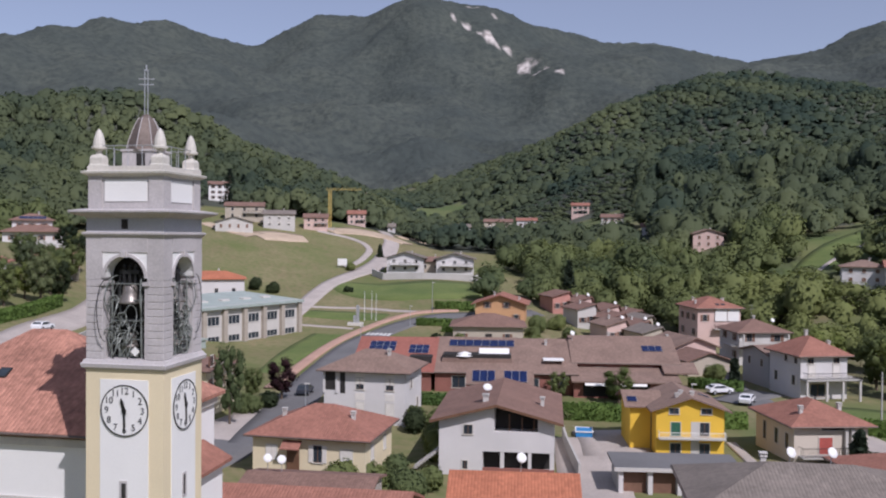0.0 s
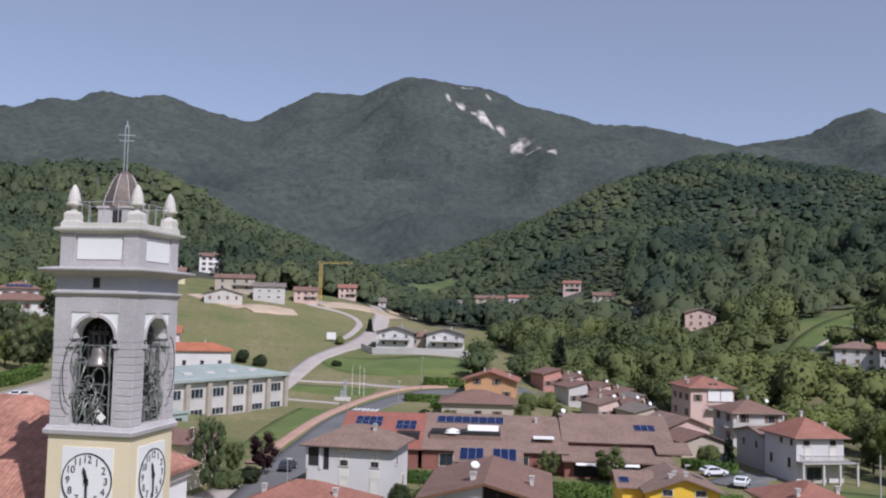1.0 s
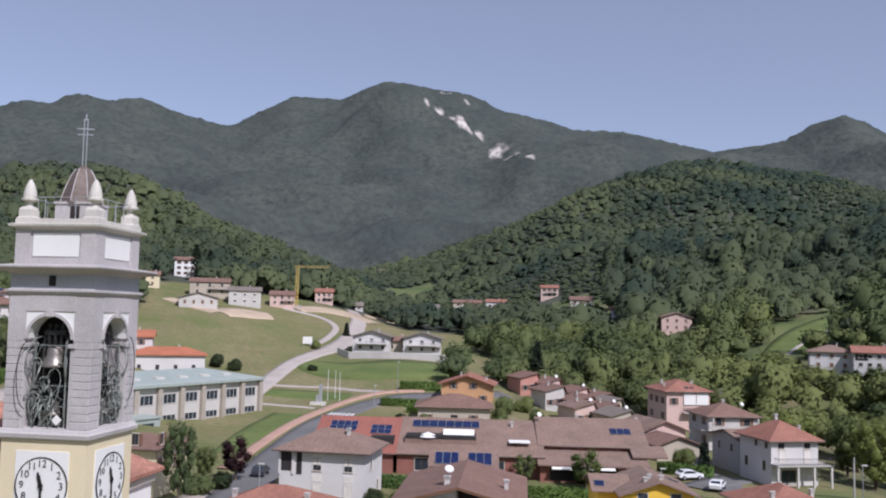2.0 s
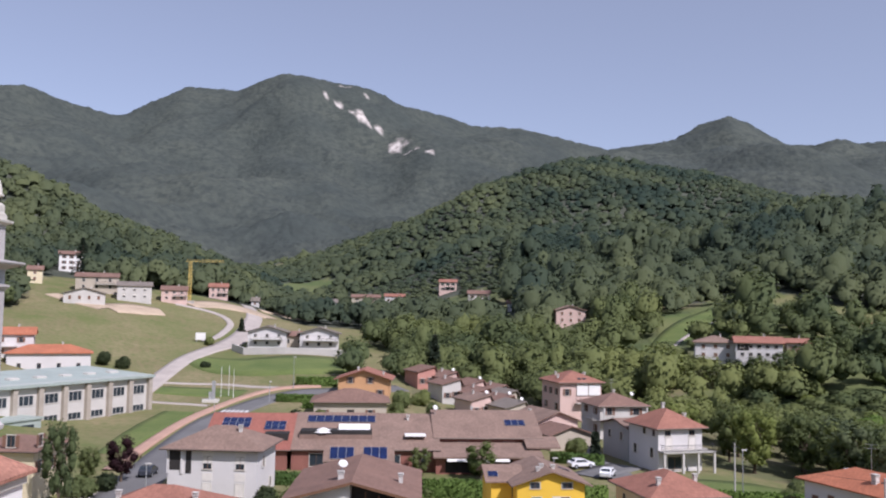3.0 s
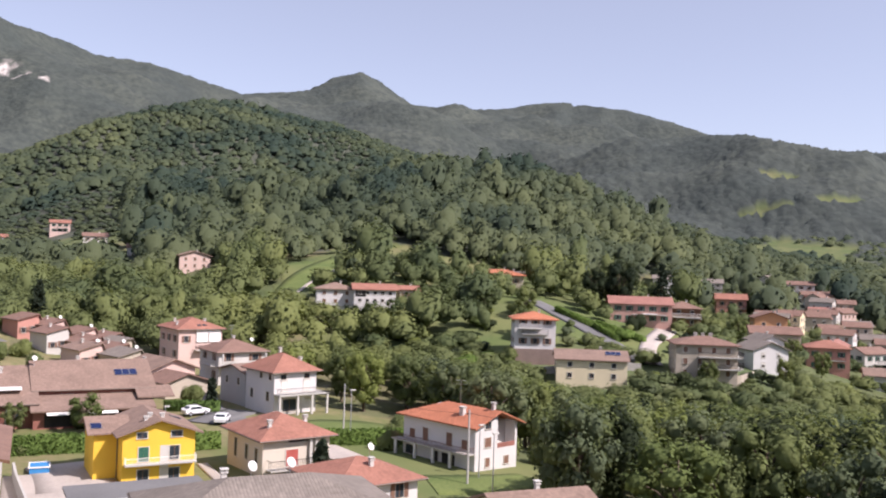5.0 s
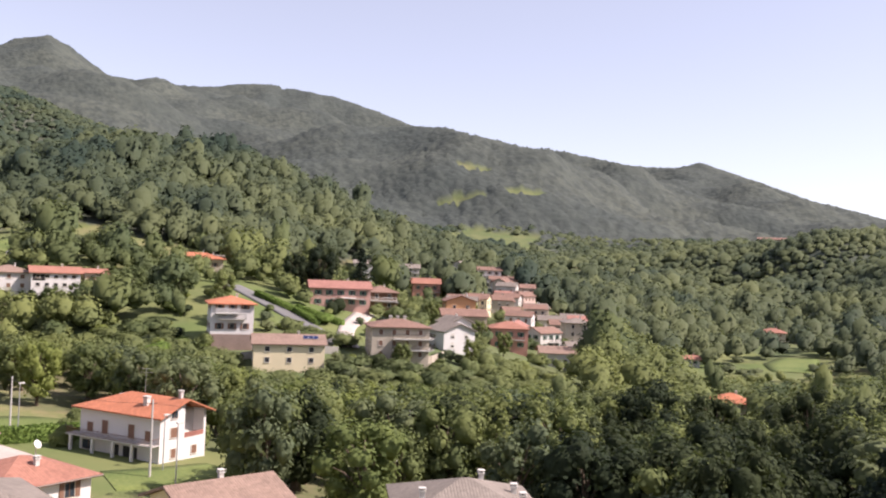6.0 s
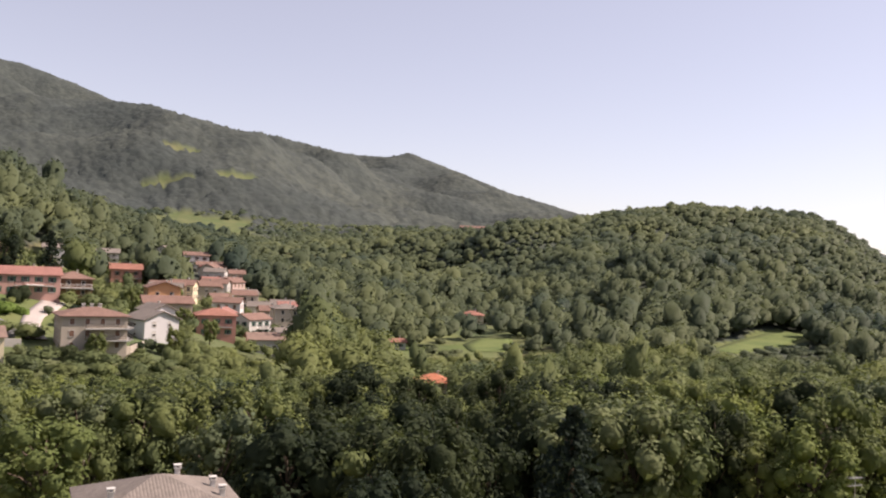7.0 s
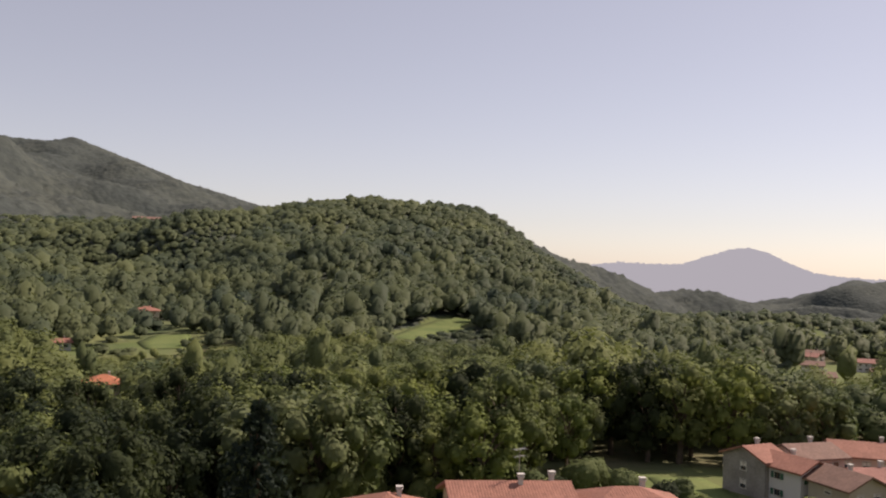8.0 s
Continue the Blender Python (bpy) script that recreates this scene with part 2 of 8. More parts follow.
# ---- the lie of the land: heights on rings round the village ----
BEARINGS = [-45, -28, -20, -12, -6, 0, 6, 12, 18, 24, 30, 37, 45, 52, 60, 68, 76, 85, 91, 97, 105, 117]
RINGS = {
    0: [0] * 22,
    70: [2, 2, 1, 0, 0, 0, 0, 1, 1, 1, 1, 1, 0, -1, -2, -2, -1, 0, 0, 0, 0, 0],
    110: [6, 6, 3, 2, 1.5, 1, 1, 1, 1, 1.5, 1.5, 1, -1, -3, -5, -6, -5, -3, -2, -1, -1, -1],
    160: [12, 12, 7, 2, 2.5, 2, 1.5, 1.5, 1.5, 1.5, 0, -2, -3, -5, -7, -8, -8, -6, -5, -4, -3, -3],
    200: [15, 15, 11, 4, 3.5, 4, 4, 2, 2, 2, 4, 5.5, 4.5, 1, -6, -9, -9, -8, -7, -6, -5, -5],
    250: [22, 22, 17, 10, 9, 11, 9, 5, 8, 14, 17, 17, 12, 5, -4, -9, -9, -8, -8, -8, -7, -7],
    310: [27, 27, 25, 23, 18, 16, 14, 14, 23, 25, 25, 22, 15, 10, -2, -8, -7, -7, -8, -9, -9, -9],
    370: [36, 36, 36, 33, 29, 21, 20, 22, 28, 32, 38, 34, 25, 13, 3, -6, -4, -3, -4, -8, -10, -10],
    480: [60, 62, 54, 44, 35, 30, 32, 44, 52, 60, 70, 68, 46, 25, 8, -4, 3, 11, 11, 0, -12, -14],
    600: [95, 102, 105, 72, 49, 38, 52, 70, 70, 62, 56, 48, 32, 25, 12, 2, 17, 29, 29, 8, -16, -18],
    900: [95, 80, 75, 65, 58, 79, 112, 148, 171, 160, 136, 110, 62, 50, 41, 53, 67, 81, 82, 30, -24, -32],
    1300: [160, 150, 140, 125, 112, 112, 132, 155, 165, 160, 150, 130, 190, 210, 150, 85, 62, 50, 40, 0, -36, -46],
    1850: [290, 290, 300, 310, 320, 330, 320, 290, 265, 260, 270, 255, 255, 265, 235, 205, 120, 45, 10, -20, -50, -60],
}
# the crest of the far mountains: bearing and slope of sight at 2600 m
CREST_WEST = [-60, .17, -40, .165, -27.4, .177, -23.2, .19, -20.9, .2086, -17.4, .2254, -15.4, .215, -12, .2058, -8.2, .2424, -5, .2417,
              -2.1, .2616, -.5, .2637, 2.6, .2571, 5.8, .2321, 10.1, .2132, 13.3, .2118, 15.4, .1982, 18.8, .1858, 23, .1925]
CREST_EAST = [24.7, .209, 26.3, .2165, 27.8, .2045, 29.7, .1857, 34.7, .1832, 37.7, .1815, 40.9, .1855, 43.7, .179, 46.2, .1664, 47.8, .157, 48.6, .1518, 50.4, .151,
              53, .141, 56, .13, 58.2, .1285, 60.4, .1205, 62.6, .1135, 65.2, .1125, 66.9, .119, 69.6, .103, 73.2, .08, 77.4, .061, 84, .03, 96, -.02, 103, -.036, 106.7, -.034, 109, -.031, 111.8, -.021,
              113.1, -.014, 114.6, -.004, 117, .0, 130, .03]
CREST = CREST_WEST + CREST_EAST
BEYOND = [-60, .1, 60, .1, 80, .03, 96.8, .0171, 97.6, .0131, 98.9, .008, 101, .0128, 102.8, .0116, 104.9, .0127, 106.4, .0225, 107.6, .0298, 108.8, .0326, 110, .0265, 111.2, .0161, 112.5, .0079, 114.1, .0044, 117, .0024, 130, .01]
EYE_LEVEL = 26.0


def smooth_line(x, xs, ys):
    """Shape-keeping cubic through (xs, ys); x is an array."""
    xs, ys = np.asarray(xs, float), np.asarray(ys, float)
    h = np.diff(xs)
    s = np.diff(ys, axis=0) / (h if ys.ndim == 1 else h[:, None])
    d = np.zeros_like(ys)
    a, c = s[:-1], s[1:]
    same = a * c > 0
    d[1:-1] = np.where(same, 2 * a * c / np.where(same, a + c, 1), 0)
    x = np.clip(x, xs[0], xs[-1])
    i = np.clip(np.searchsorted(xs, x, side="right") - 1, 0, len(xs) - 2)
    hh = h[i]
    t = (x - xs[i]) / hh
    return ((1 + 2 * t) * (1 - t) ** 2 * ys[i] + t * (1 - t) ** 2 * hh * d[i] + t * t * (3 - 2 * t) * ys[i + 1] + t * t * (t - 1) * hh * d[i + 1])


RADII = sorted(RINGS) + [2600, 4200, 4900]


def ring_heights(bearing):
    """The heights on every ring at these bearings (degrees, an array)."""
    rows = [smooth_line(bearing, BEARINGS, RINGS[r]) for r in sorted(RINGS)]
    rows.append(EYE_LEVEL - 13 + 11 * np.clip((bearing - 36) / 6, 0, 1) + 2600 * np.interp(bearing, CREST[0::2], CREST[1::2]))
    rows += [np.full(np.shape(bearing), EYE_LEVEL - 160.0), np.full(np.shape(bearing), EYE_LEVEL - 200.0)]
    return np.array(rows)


def heights(x, y):
    """The ground's height at arrays of places."""
    x, y = np.atleast_1d(np.asarray(x, float)), np.atleast_1d(np.asarray(y, float))
    r = np.hypot(x, y)
    bearing = (np.degrees(np.arctan2(x, y)) + 130) % 360 - 130
    behind = np.where(bearing > 130, 117 - (bearing - 130) * (162 / 100.0), bearing)
    table = ring_heights(np.clip(behind, -45, 130))
    out = np.empty_like(r)
    rad = np.array(RADII, float)
    h = np.diff(rad)[:, None]
    s = np.diff(table, axis=0) / h
    d = np.zeros_like(table)
    a, c = s[:-1], s[1:]
    same = a * c > 0
    d[1:-1] = np.where(same, 2 * a * c / np.where(same, a + c, 1), 0)
    rr = np.clip(r, 0, rad[-1])
    i = np.clip(np.searchsorted(rad, rr, side="right") - 1, 0, len(rad) - 2)
    k = np.arange(len(r))
    hh = h[i, 0]
    t = (rr - rad[i]) / hh
    out = ((1 + 2 * t) * (1 - t) ** 2 * table[i, k] + t * (1 - t) ** 2 * hh * d[i, k]
           + t * t * (3 - 2 * t) * table[i + 1, k] + t * t * (t - 1) * hh * d[i + 1, k])
    # gullies and spurs on the mountain sides, fading out on the crests and towards the village
    w = np.clip((r - 340) / 420, 0, 1) * np.clip((4000 - r) / 800, 0, 1) * np.clip(np.abs(r - 2600) / 350, 0.08, 1) * np.clip(np.abs(r - 900) / 160, 0.12, 1)
    g = (np.sin(x / 97 + 1.7 * np.sin(y / 230)) * np.sin(y / 131 + 1.3 * np.sin(x / 190) + 0.6)
         + 0.5 * np.sin(x / 41 + 2.1 * np.sin(y / 83 + 1)) * np.sin(y / 53 + 1.1 * np.sin(x / 67)))
    broad = np.sin(x / 260 + 1.5 * np.sin(y / 420 + 0.7)) * np.cos(y / 310 + 1.2 * np.sin(x / 350))
    high = np.clip((r - 1050) / 500, 0, 1) * np.clip((2600 - r) / 700, 0, 1)
    # spurs and ravines that run aslant down the hill across the river
    turn = np.radians(bearing)
    ravine = np.abs(np.sin(turn * 9 + r / 130 + 0.8 * np.sin(r / 60))) + 0.5 * np.abs(np.sin(turn * 23 - r / 70 + 1.0))
    flank = np.clip((bearing - 60) / 8, 0, 1) * np.clip((103 - bearing) / 6, 0, 1) * np.clip((r - 400) / 110, 0, 1) * np.clip((880 - r) / 110, 0, 1)
    out = out + flank * 15 * (ravine - 0.85)
    out = out + w * g * np.clip(r / 48, 4, 30) + high * 80 * broad * np.clip((44 - bearing) / 12, 0, 1)
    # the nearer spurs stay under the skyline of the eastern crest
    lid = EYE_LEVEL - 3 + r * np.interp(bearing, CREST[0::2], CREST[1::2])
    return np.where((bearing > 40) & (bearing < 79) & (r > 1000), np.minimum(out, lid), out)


def height(x, y):
    return float(heights(x, y)[0])


# ---- where the woods, meadows and bare places are ----
# (x, y, half length, half width, turn in degrees): open ground inside the woods
CLEARINGS = [(-12, 60, 66, 120, 0), (14, 205, 20, 26, 0), (10, 140, 50, 75, 0), (-45, 220, 62, 120, 12), (-20, 300, 50, 60, 0), (-110, 190, 60, 90, 20), (34, 120, 34, 75, 0),
             (55, 170, 18, 34, 0), (54, 93, 20, 20, 0), (60, 42, 16, 16, 0), (86, -12, 19, 26, 0), (102, -38, 26, 24, 0), (0, -80, 120, 120, 0),
             (126, 274, 42, 11, 49), (108, 205, 19, 9, 0), (128, 166, 12, 10, 0), (136, 178, 9, 12, 0), (158, 182, 9, 20, 15), (157, 218, 15, 13, -30), (218, 232, 10, 9, -30), (150, 174, 10, 30, 4), (160, 157, 16, 7, 35), (158, 150, 6, 8, 0), (168, 160, 14, 12, 30), (205, 160, 10, 16, 40),
             (248, 146, 20, 9, 0), (172, 240, 24, 12, 10), (82, 274, 10, 10, 0), (331, 105, 22, 12, -15), (392, 6, 46, 12, -24), (345, 128, 18, 8, 0), (292, 140, 20, 9, 0), (300, -122, 46, 20, -40), (360, -160, 50, 22, -40), (256, -112, 26, 12, -60), (255, 118, 22, 10, 0),
             (410, -128, 70, 8, -22), (560, -232, 50, 8, -22), (168, 280, 42, 14, -70), (76, -7, 24, 32, 0),  (30, 440, 40, 30, 0), (45, 380, 22, 16, 0), (-60, 350, 60, 24, 0)]
# the same for meadows on the far slopes, past the single trees
MEADOWS = [(836, 653, 9, 30, 35), (748, 552, 46, 60, 35), (880, 600, 8, 26, 35), (836, 262, 22, 60, 20), (740, 492, 9, 30, 30), (790, 300, 12, 30, 20), (905, 690, 7, 20, 35), (640, 330, 40, 22, 0),
           (-2, 662, 26, 18, 30), (-20, 900, 60, 30, 0), (420, 690, 30, 20, 0)]
# orchards and gardens where only some trees stand
THIN = [(160, 212, 52, 36, 20), (190, 215, 50, 26, 30), (230, 215, 60, 26, 35), (300, 180, 60, 30, 30), (340, 110, 70, 40, 10), (270, 100, 50, 30, 0), (-105, 215, 70, 60, 0), (420, 75, 60, 24, 0), (60, 420, 70, 50, 0), (110, 350, 40, 30, 30), (600, 300, 150, 60, 30), (330, -140, 120, 50, -40), (145, 225, 40, 26, 20), (440, -165, 230, 70, -21), (160, 278, 50, 26, -70)]
# well-watered gardens and hay meadows, greener than the dry grass round the school
LUSH = [(180, 180, 115, 70, 40), (125, 272, 66, 36, 40), (340, 122, 80, 40, 0), (386, 13, 44, 16, -22), (20, 430, 90, 70, 0), (62, 104, 26, 24, 0), (330, -140, 120, 60, -40), (100, -20, 40, 40, 0), (0, 660, 60, 50, 0), (830, 630, 150, 150, 0), (800, 420, 160, 330, 30), (640, -20, 260, 300, 0)]
# pale quarry faces on the big mountain
QUARRIES = [(191, 2072, 20.8, 20.8, 0), (218, 2010, 14.4, 9.6, 0), (255, 1940, 12.8, 5.6, 0), (152, 2150, 4.8, 14.4, 20), (126, 2164, 4.8, 20.8, 25), (109, 2180, 5.6, 19.2, 20), (93, 2196, 5.6, 24.0, 25), (58, 2235, 5.6, 19.2, 25), (25, 2258, 4.8, 11.2, 0), (83, 2400, 24.0, 8.0, 0), (131, 2300, 6.4, 6.4, 0)]


def inside(x, y, patches, ragged=0.18):
    """How far places lie inside any of the patches: over 0 inside."""
    best = np.full(np.shape(x), -9.0)
    for cx, cy, a, c, turn in patches:
        t = radians(turn)
        u, v = (x - cx) * math.cos(t) + (y - cy) * math.sin(t), -(x - cx) * math.sin(t) + (y - cy) * math.cos(t)
        edge = 1 + ragged * np.sin(np.arctan2(v / c, u / a) * 5 + cx) + 0.5 * ragged * np.sin(np.arctan2(v / c, u / a) * 11 + cy)
        best = np.maximum(best, edge - np.hypot(u / a, v / c))
    return best


def wooded(x, y):
    r = np.hypot(x, y)
    open_land = np.maximum(inside(x, y, CLEARINGS), inside(x, y, MEADOWS))
    return np.where((r > 62) & (open_land < 0), 1.0, 0.0)


PLOTS = []      # house plots, kept free of trees down to the valley side


def gardens(x, y):
    return inside(x, y, THIN) > 0


def mesh_object(name, verts, faces, mat, parent=None, normals=None):
    """One mesh from arrays of places and of corners (n x 3 or n x 4)."""
    me = bpy.data.meshes.new(name)
    verts, faces = np.asarray(verts, np.float32), np.asarray(faces, np.int32)
    k = faces.shape[1]
    me.vertices.add(len(verts))
    me.vertices.foreach_set("co", verts.ravel())
    me.loops.add(faces.size)
    me.loops.foreach_set("vertex_index", faces.ravel())
    me.polygons.add(len(faces))
    me.polygons.foreach_set("loop_start", np.arange(0, faces.size, k, dtype=np.int32))
    me.polygons.foreach_set("loop_total", np.full(len(faces), k, np.int32))
    me.update(calc_edges=True)
    me.materials.append(mat)
    if normals is not None:      # leaves lit as parts of one rounded crown
        me.polygons.foreach_set("use_smooth", np.ones(len(faces), bool))
        me.normals_split_custom_set_from_vertices(np.asarray(normals, np.float32))
    ob = new(name, me)
    ob.parent = parent
    return ob


def soft_normals(rng, d, up=0.25, loose=0.22):
    """Shading directions for leaf sprays that grow outwards along d."""
    q = d + rng.normal(0, loose, d.shape) + [0, 0, up]
    return np.repeat(q / np.linalg.norm(q, axis=1, keepdims=True), 4, axis=0)


def ground_material():
    m = bpy.data.materials.new("ground_cover")
    m.use_nodes = True
    n, l = m.node_tree.nodes, m.node_tree.links
    bsdf = n["Principled BSDF"]
    bsdf.inputs["Roughness"].default_value = 0.95
    bsdf.inputs["Specular IOR Level"].default_value = 0.1
    geo = n.new("ShaderNodeNewGeometry")

    def noise_of(scale, detail=4):
        t = n.new("ShaderNodeTexNoise")
        t.inputs["Scale"].default_value, t.inputs["Detail"].default_value = scale, detail
        l.new(geo.outputs["Position"], t.inputs["Vector"])
        return t.outputs["Fac"]

    def blend(fac, a, c):
        k = n.new("ShaderNodeMix")
        k.data_type = "RGBA"
        l.new(fac, k.inputs["Factor"])
        for s, v in (("A", a), ("B", c)):
            if isinstance(v, tuple):
                k.inputs[s].default_value = (*v, 1)
            else:
                l.new(v, k.inputs[s])
        return k.outputs["Result"]

    def stretch(v, lo, hi):
        k = n.new("ShaderNodeMapRange")
        k.inputs["From Min"].default_value, k.inputs["From Max"].default_value = lo, hi
        l.new(v, k.inputs["Value"])
        return k.outputs["Result"]

    def attribute(name):
        k = n.new("ShaderNodeAttribute")
        k.attribute_name = name
        return k.outputs["Fac"]

    grass = blend(stretch(noise_of(0.03, 6), 0.4, 0.6), (0.145, 0.160, 0.062), (0.250, 0.210, 0.118))
    grass = blend(stretch(noise_of(0.13, 6), 0.46, 0.64), grass, (0.205, 0.176, 0.094))
    grass = blend(stretch(noise_of(0.8, 6), 0.42, 0.8), grass, (0.118, 0.150, 0.052))
    lush = blend(stretch(noise_of(0.05, 5), 0.35, 0.65), (0.108, 0.145, 0.052), (0.160, 0.174, 0.072))
    grass = blend(attribute("lush"), grass, lush)
    # forest colour greyed and blued: some distance haze is put into it
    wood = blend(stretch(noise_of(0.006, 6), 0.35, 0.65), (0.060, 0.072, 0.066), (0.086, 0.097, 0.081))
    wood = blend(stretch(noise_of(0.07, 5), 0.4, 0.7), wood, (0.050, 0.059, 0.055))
    rock = blend(stretch(noise_of(0.08, 6), 0.4, 0.6), (0.36, 0.32, 0.29), (0.58, 0.53, 0.49))
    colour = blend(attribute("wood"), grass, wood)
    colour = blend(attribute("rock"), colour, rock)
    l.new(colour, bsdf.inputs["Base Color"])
    bp = n.new("ShaderNodeBump")
    bp.inputs["Strength"].default_value, bp.inputs["Distance"].default_value = 0.45, 3.0
    cells = n.new("ShaderNodeTexVoronoi")
    cells.inputs["Scale"].default_value = 0.11
    l.new(geo.outputs["Position"], cells.inputs["Vector"])
    mul = n.new("ShaderNodeMath")
    mul.operation = "MULTIPLY"
    flip = n.new("ShaderNodeMath")
    flip.operation, flip.inputs[0].default_value = "SUBTRACT", 1.0
    l.new(cells.outputs["Distance"], flip.inputs[1])
    l.new(flip.outputs[0], mul.inputs[0])
    l.new(attribute("wood"), mul.inputs[1])
    l.new(mul.outputs[0], bp.inputs["Height"])
    l.new(bp.outputs["Normal"], bsdf.inputs["Normal"])
    return m


def build_ground():
    fine = np.arange(-34, 122, 0.24)
    coarse = np.concatenate([np.arange(122, 324, 3.0)])
    bear = np.radians(np.concatenate([fine, coarse]))
    rad = [0.05, 2.0]
    while rad[-1] < 4900:
        r = rad[-1]
        rad.append(r + (3.0 if r < 260 else 5.0 if r < 700 else 9.0 if r < 2000 else 14 if r < 2750 else 90))
    rad = np.array(rad)
    rr, bb = np.meshgrid(rad, bear, indexing="ij")
    x, y = (rr * np.sin(bb)).ravel(), (rr * np.cos(bb)).ravel()
    z = heights(x, y)
    far_grass = np.where(inside(x, y, MEADOWS) > 0, 0.2, 0.0)
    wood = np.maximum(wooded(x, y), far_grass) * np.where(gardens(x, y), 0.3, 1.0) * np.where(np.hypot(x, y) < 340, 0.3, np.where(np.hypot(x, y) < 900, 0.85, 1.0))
    # past the single trees the canopy itself makes the surface uneven
    rng = np.random.default_rng(3)
    r = np.hypot(x, y)
    canopy = wood * np.clip((r - 850) / 150, 0, 1) * (1 - np.clip((r - 2800) / 200, 0, 1))
    lump = np.sin(x / 4.1 + 2 * np.sin(y / 7.3)) * np.sin(y / 4.7 + 2 * np.sin(x / 6.1)) * 2.5 + rng.normal(0, 1.3, len(x))
    z = z + canopy * (5 + lump)
    rock = np.clip(inside(x, y, QUARRIES, 0.35) * 4, 0, 1)
    nr, nb = rr.shape
    idx = np.arange(nr * nb).reshape(nr, nb)
    nxt = np.roll(idx, -1, axis=1)
    faces = np.stack([idx[:-1], nxt[:-1], nxt[1:], idx[1:]], -1).reshape(-1, 4)[:, ::-1]
    middle = len(x)
    verts = np.stack([x, y, z], 1)
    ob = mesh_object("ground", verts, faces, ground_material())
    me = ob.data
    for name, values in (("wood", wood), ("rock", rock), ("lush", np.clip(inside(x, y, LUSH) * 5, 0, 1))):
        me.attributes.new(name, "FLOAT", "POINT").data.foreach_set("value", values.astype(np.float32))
    me.polygons.foreach_set("use_smooth", np.ones(len(faces), bool))
    return tagged(ob, "green valley floor with mown meadows and forested mountain slopes", "ground", kind="structure")


build_ground()


def build_backdrop():
    """The last pale blue range, far down the valley; its haze is painted as an even glow."""
    m = bpy.data.materials.new("painted_haze")
    m.use_nodes = True
    n, l = m.node_tree.nodes, m.node_tree.links
    # even pale blue emission stands in for the haze over the range
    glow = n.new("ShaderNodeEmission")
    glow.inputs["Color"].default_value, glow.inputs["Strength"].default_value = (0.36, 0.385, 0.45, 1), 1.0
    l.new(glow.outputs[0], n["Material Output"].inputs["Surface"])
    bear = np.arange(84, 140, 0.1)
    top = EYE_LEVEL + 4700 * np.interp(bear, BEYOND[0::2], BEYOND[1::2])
    rough = np.random.default_rng(5).normal(0, 2.2, len(bear))
    x, y = 4700 * np.sin(np.radians(bear)), 4700 * np.cos(np.radians(bear))
    k = len(bear)
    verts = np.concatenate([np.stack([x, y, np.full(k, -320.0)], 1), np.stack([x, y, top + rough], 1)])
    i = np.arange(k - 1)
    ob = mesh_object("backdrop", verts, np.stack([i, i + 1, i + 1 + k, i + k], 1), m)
    return tagged(ob, "far mountain range with haze painted as pale blue glow", "mountains", kind="structure")


build_backdrop()


# ---- trees ----
def icosphere(level):
    bm = bmesh.new()
    bmesh.ops.create_icosphere(bm, subdivisions=level, radius=1.0)
    v = np.array([q.co[:] for q in bm.verts])
    f = np.array([[q.index for q in p.verts] for p in bm.faces])
    bm.free()
    return v, f


ICO = {k: icosphere(k) for k in (1, 2)}
ICO[0] = (np.array([(1, 0, 0), (-1, 0, 0), (0, 1, 0), (0, -1, 0), (0, 0, 1), (0, 0, -1)], float), np.array([(0, 2, 4), (2, 1, 4), (1, 3, 4), (3, 0, 4), (2, 0, 5), (1, 2, 5), (3, 1, 5), (0, 3, 5)]))


def leaf_quads(rng, centres, size, out=None):
    """Small ragged leaf sprays: two triangles each, facing roughly along out where it is given, else turned at random."""
    n = len(centres)
    nrm = rng.normal(size=(n, 3))
    nrm /= np.linalg.norm(nrm, axis=1, keepdims=True)
    if out is not None:
        nrm = out + nrm * 0.42 + [0, 0, 0.35]
        nrm /= np.linalg.norm(nrm, axis=1, keepdims=True)
    a = np.cross(nrm, rng.normal(size=(n, 3)))
    a /= np.linalg.norm(a, axis=1, keepdims=True)
    c = np.cross(nrm, a)
    s = size * rng.uniform(0.6, 1.3, (n, 1))
    bend = nrm * s * rng.uniform(-0.45, 0.1, (n, 1))
    v = np.stack([centres - a * s, centres + c * s * 0.7 + bend, centres + a * s, centres - c * s * 0.7 + bend], 1).reshape(-1, 3)
    k = np.arange(n)[:, None] * 4
    f = np.concatenate([k + [0, 2, 1], k + [0, 3, 2]])
    return v, f


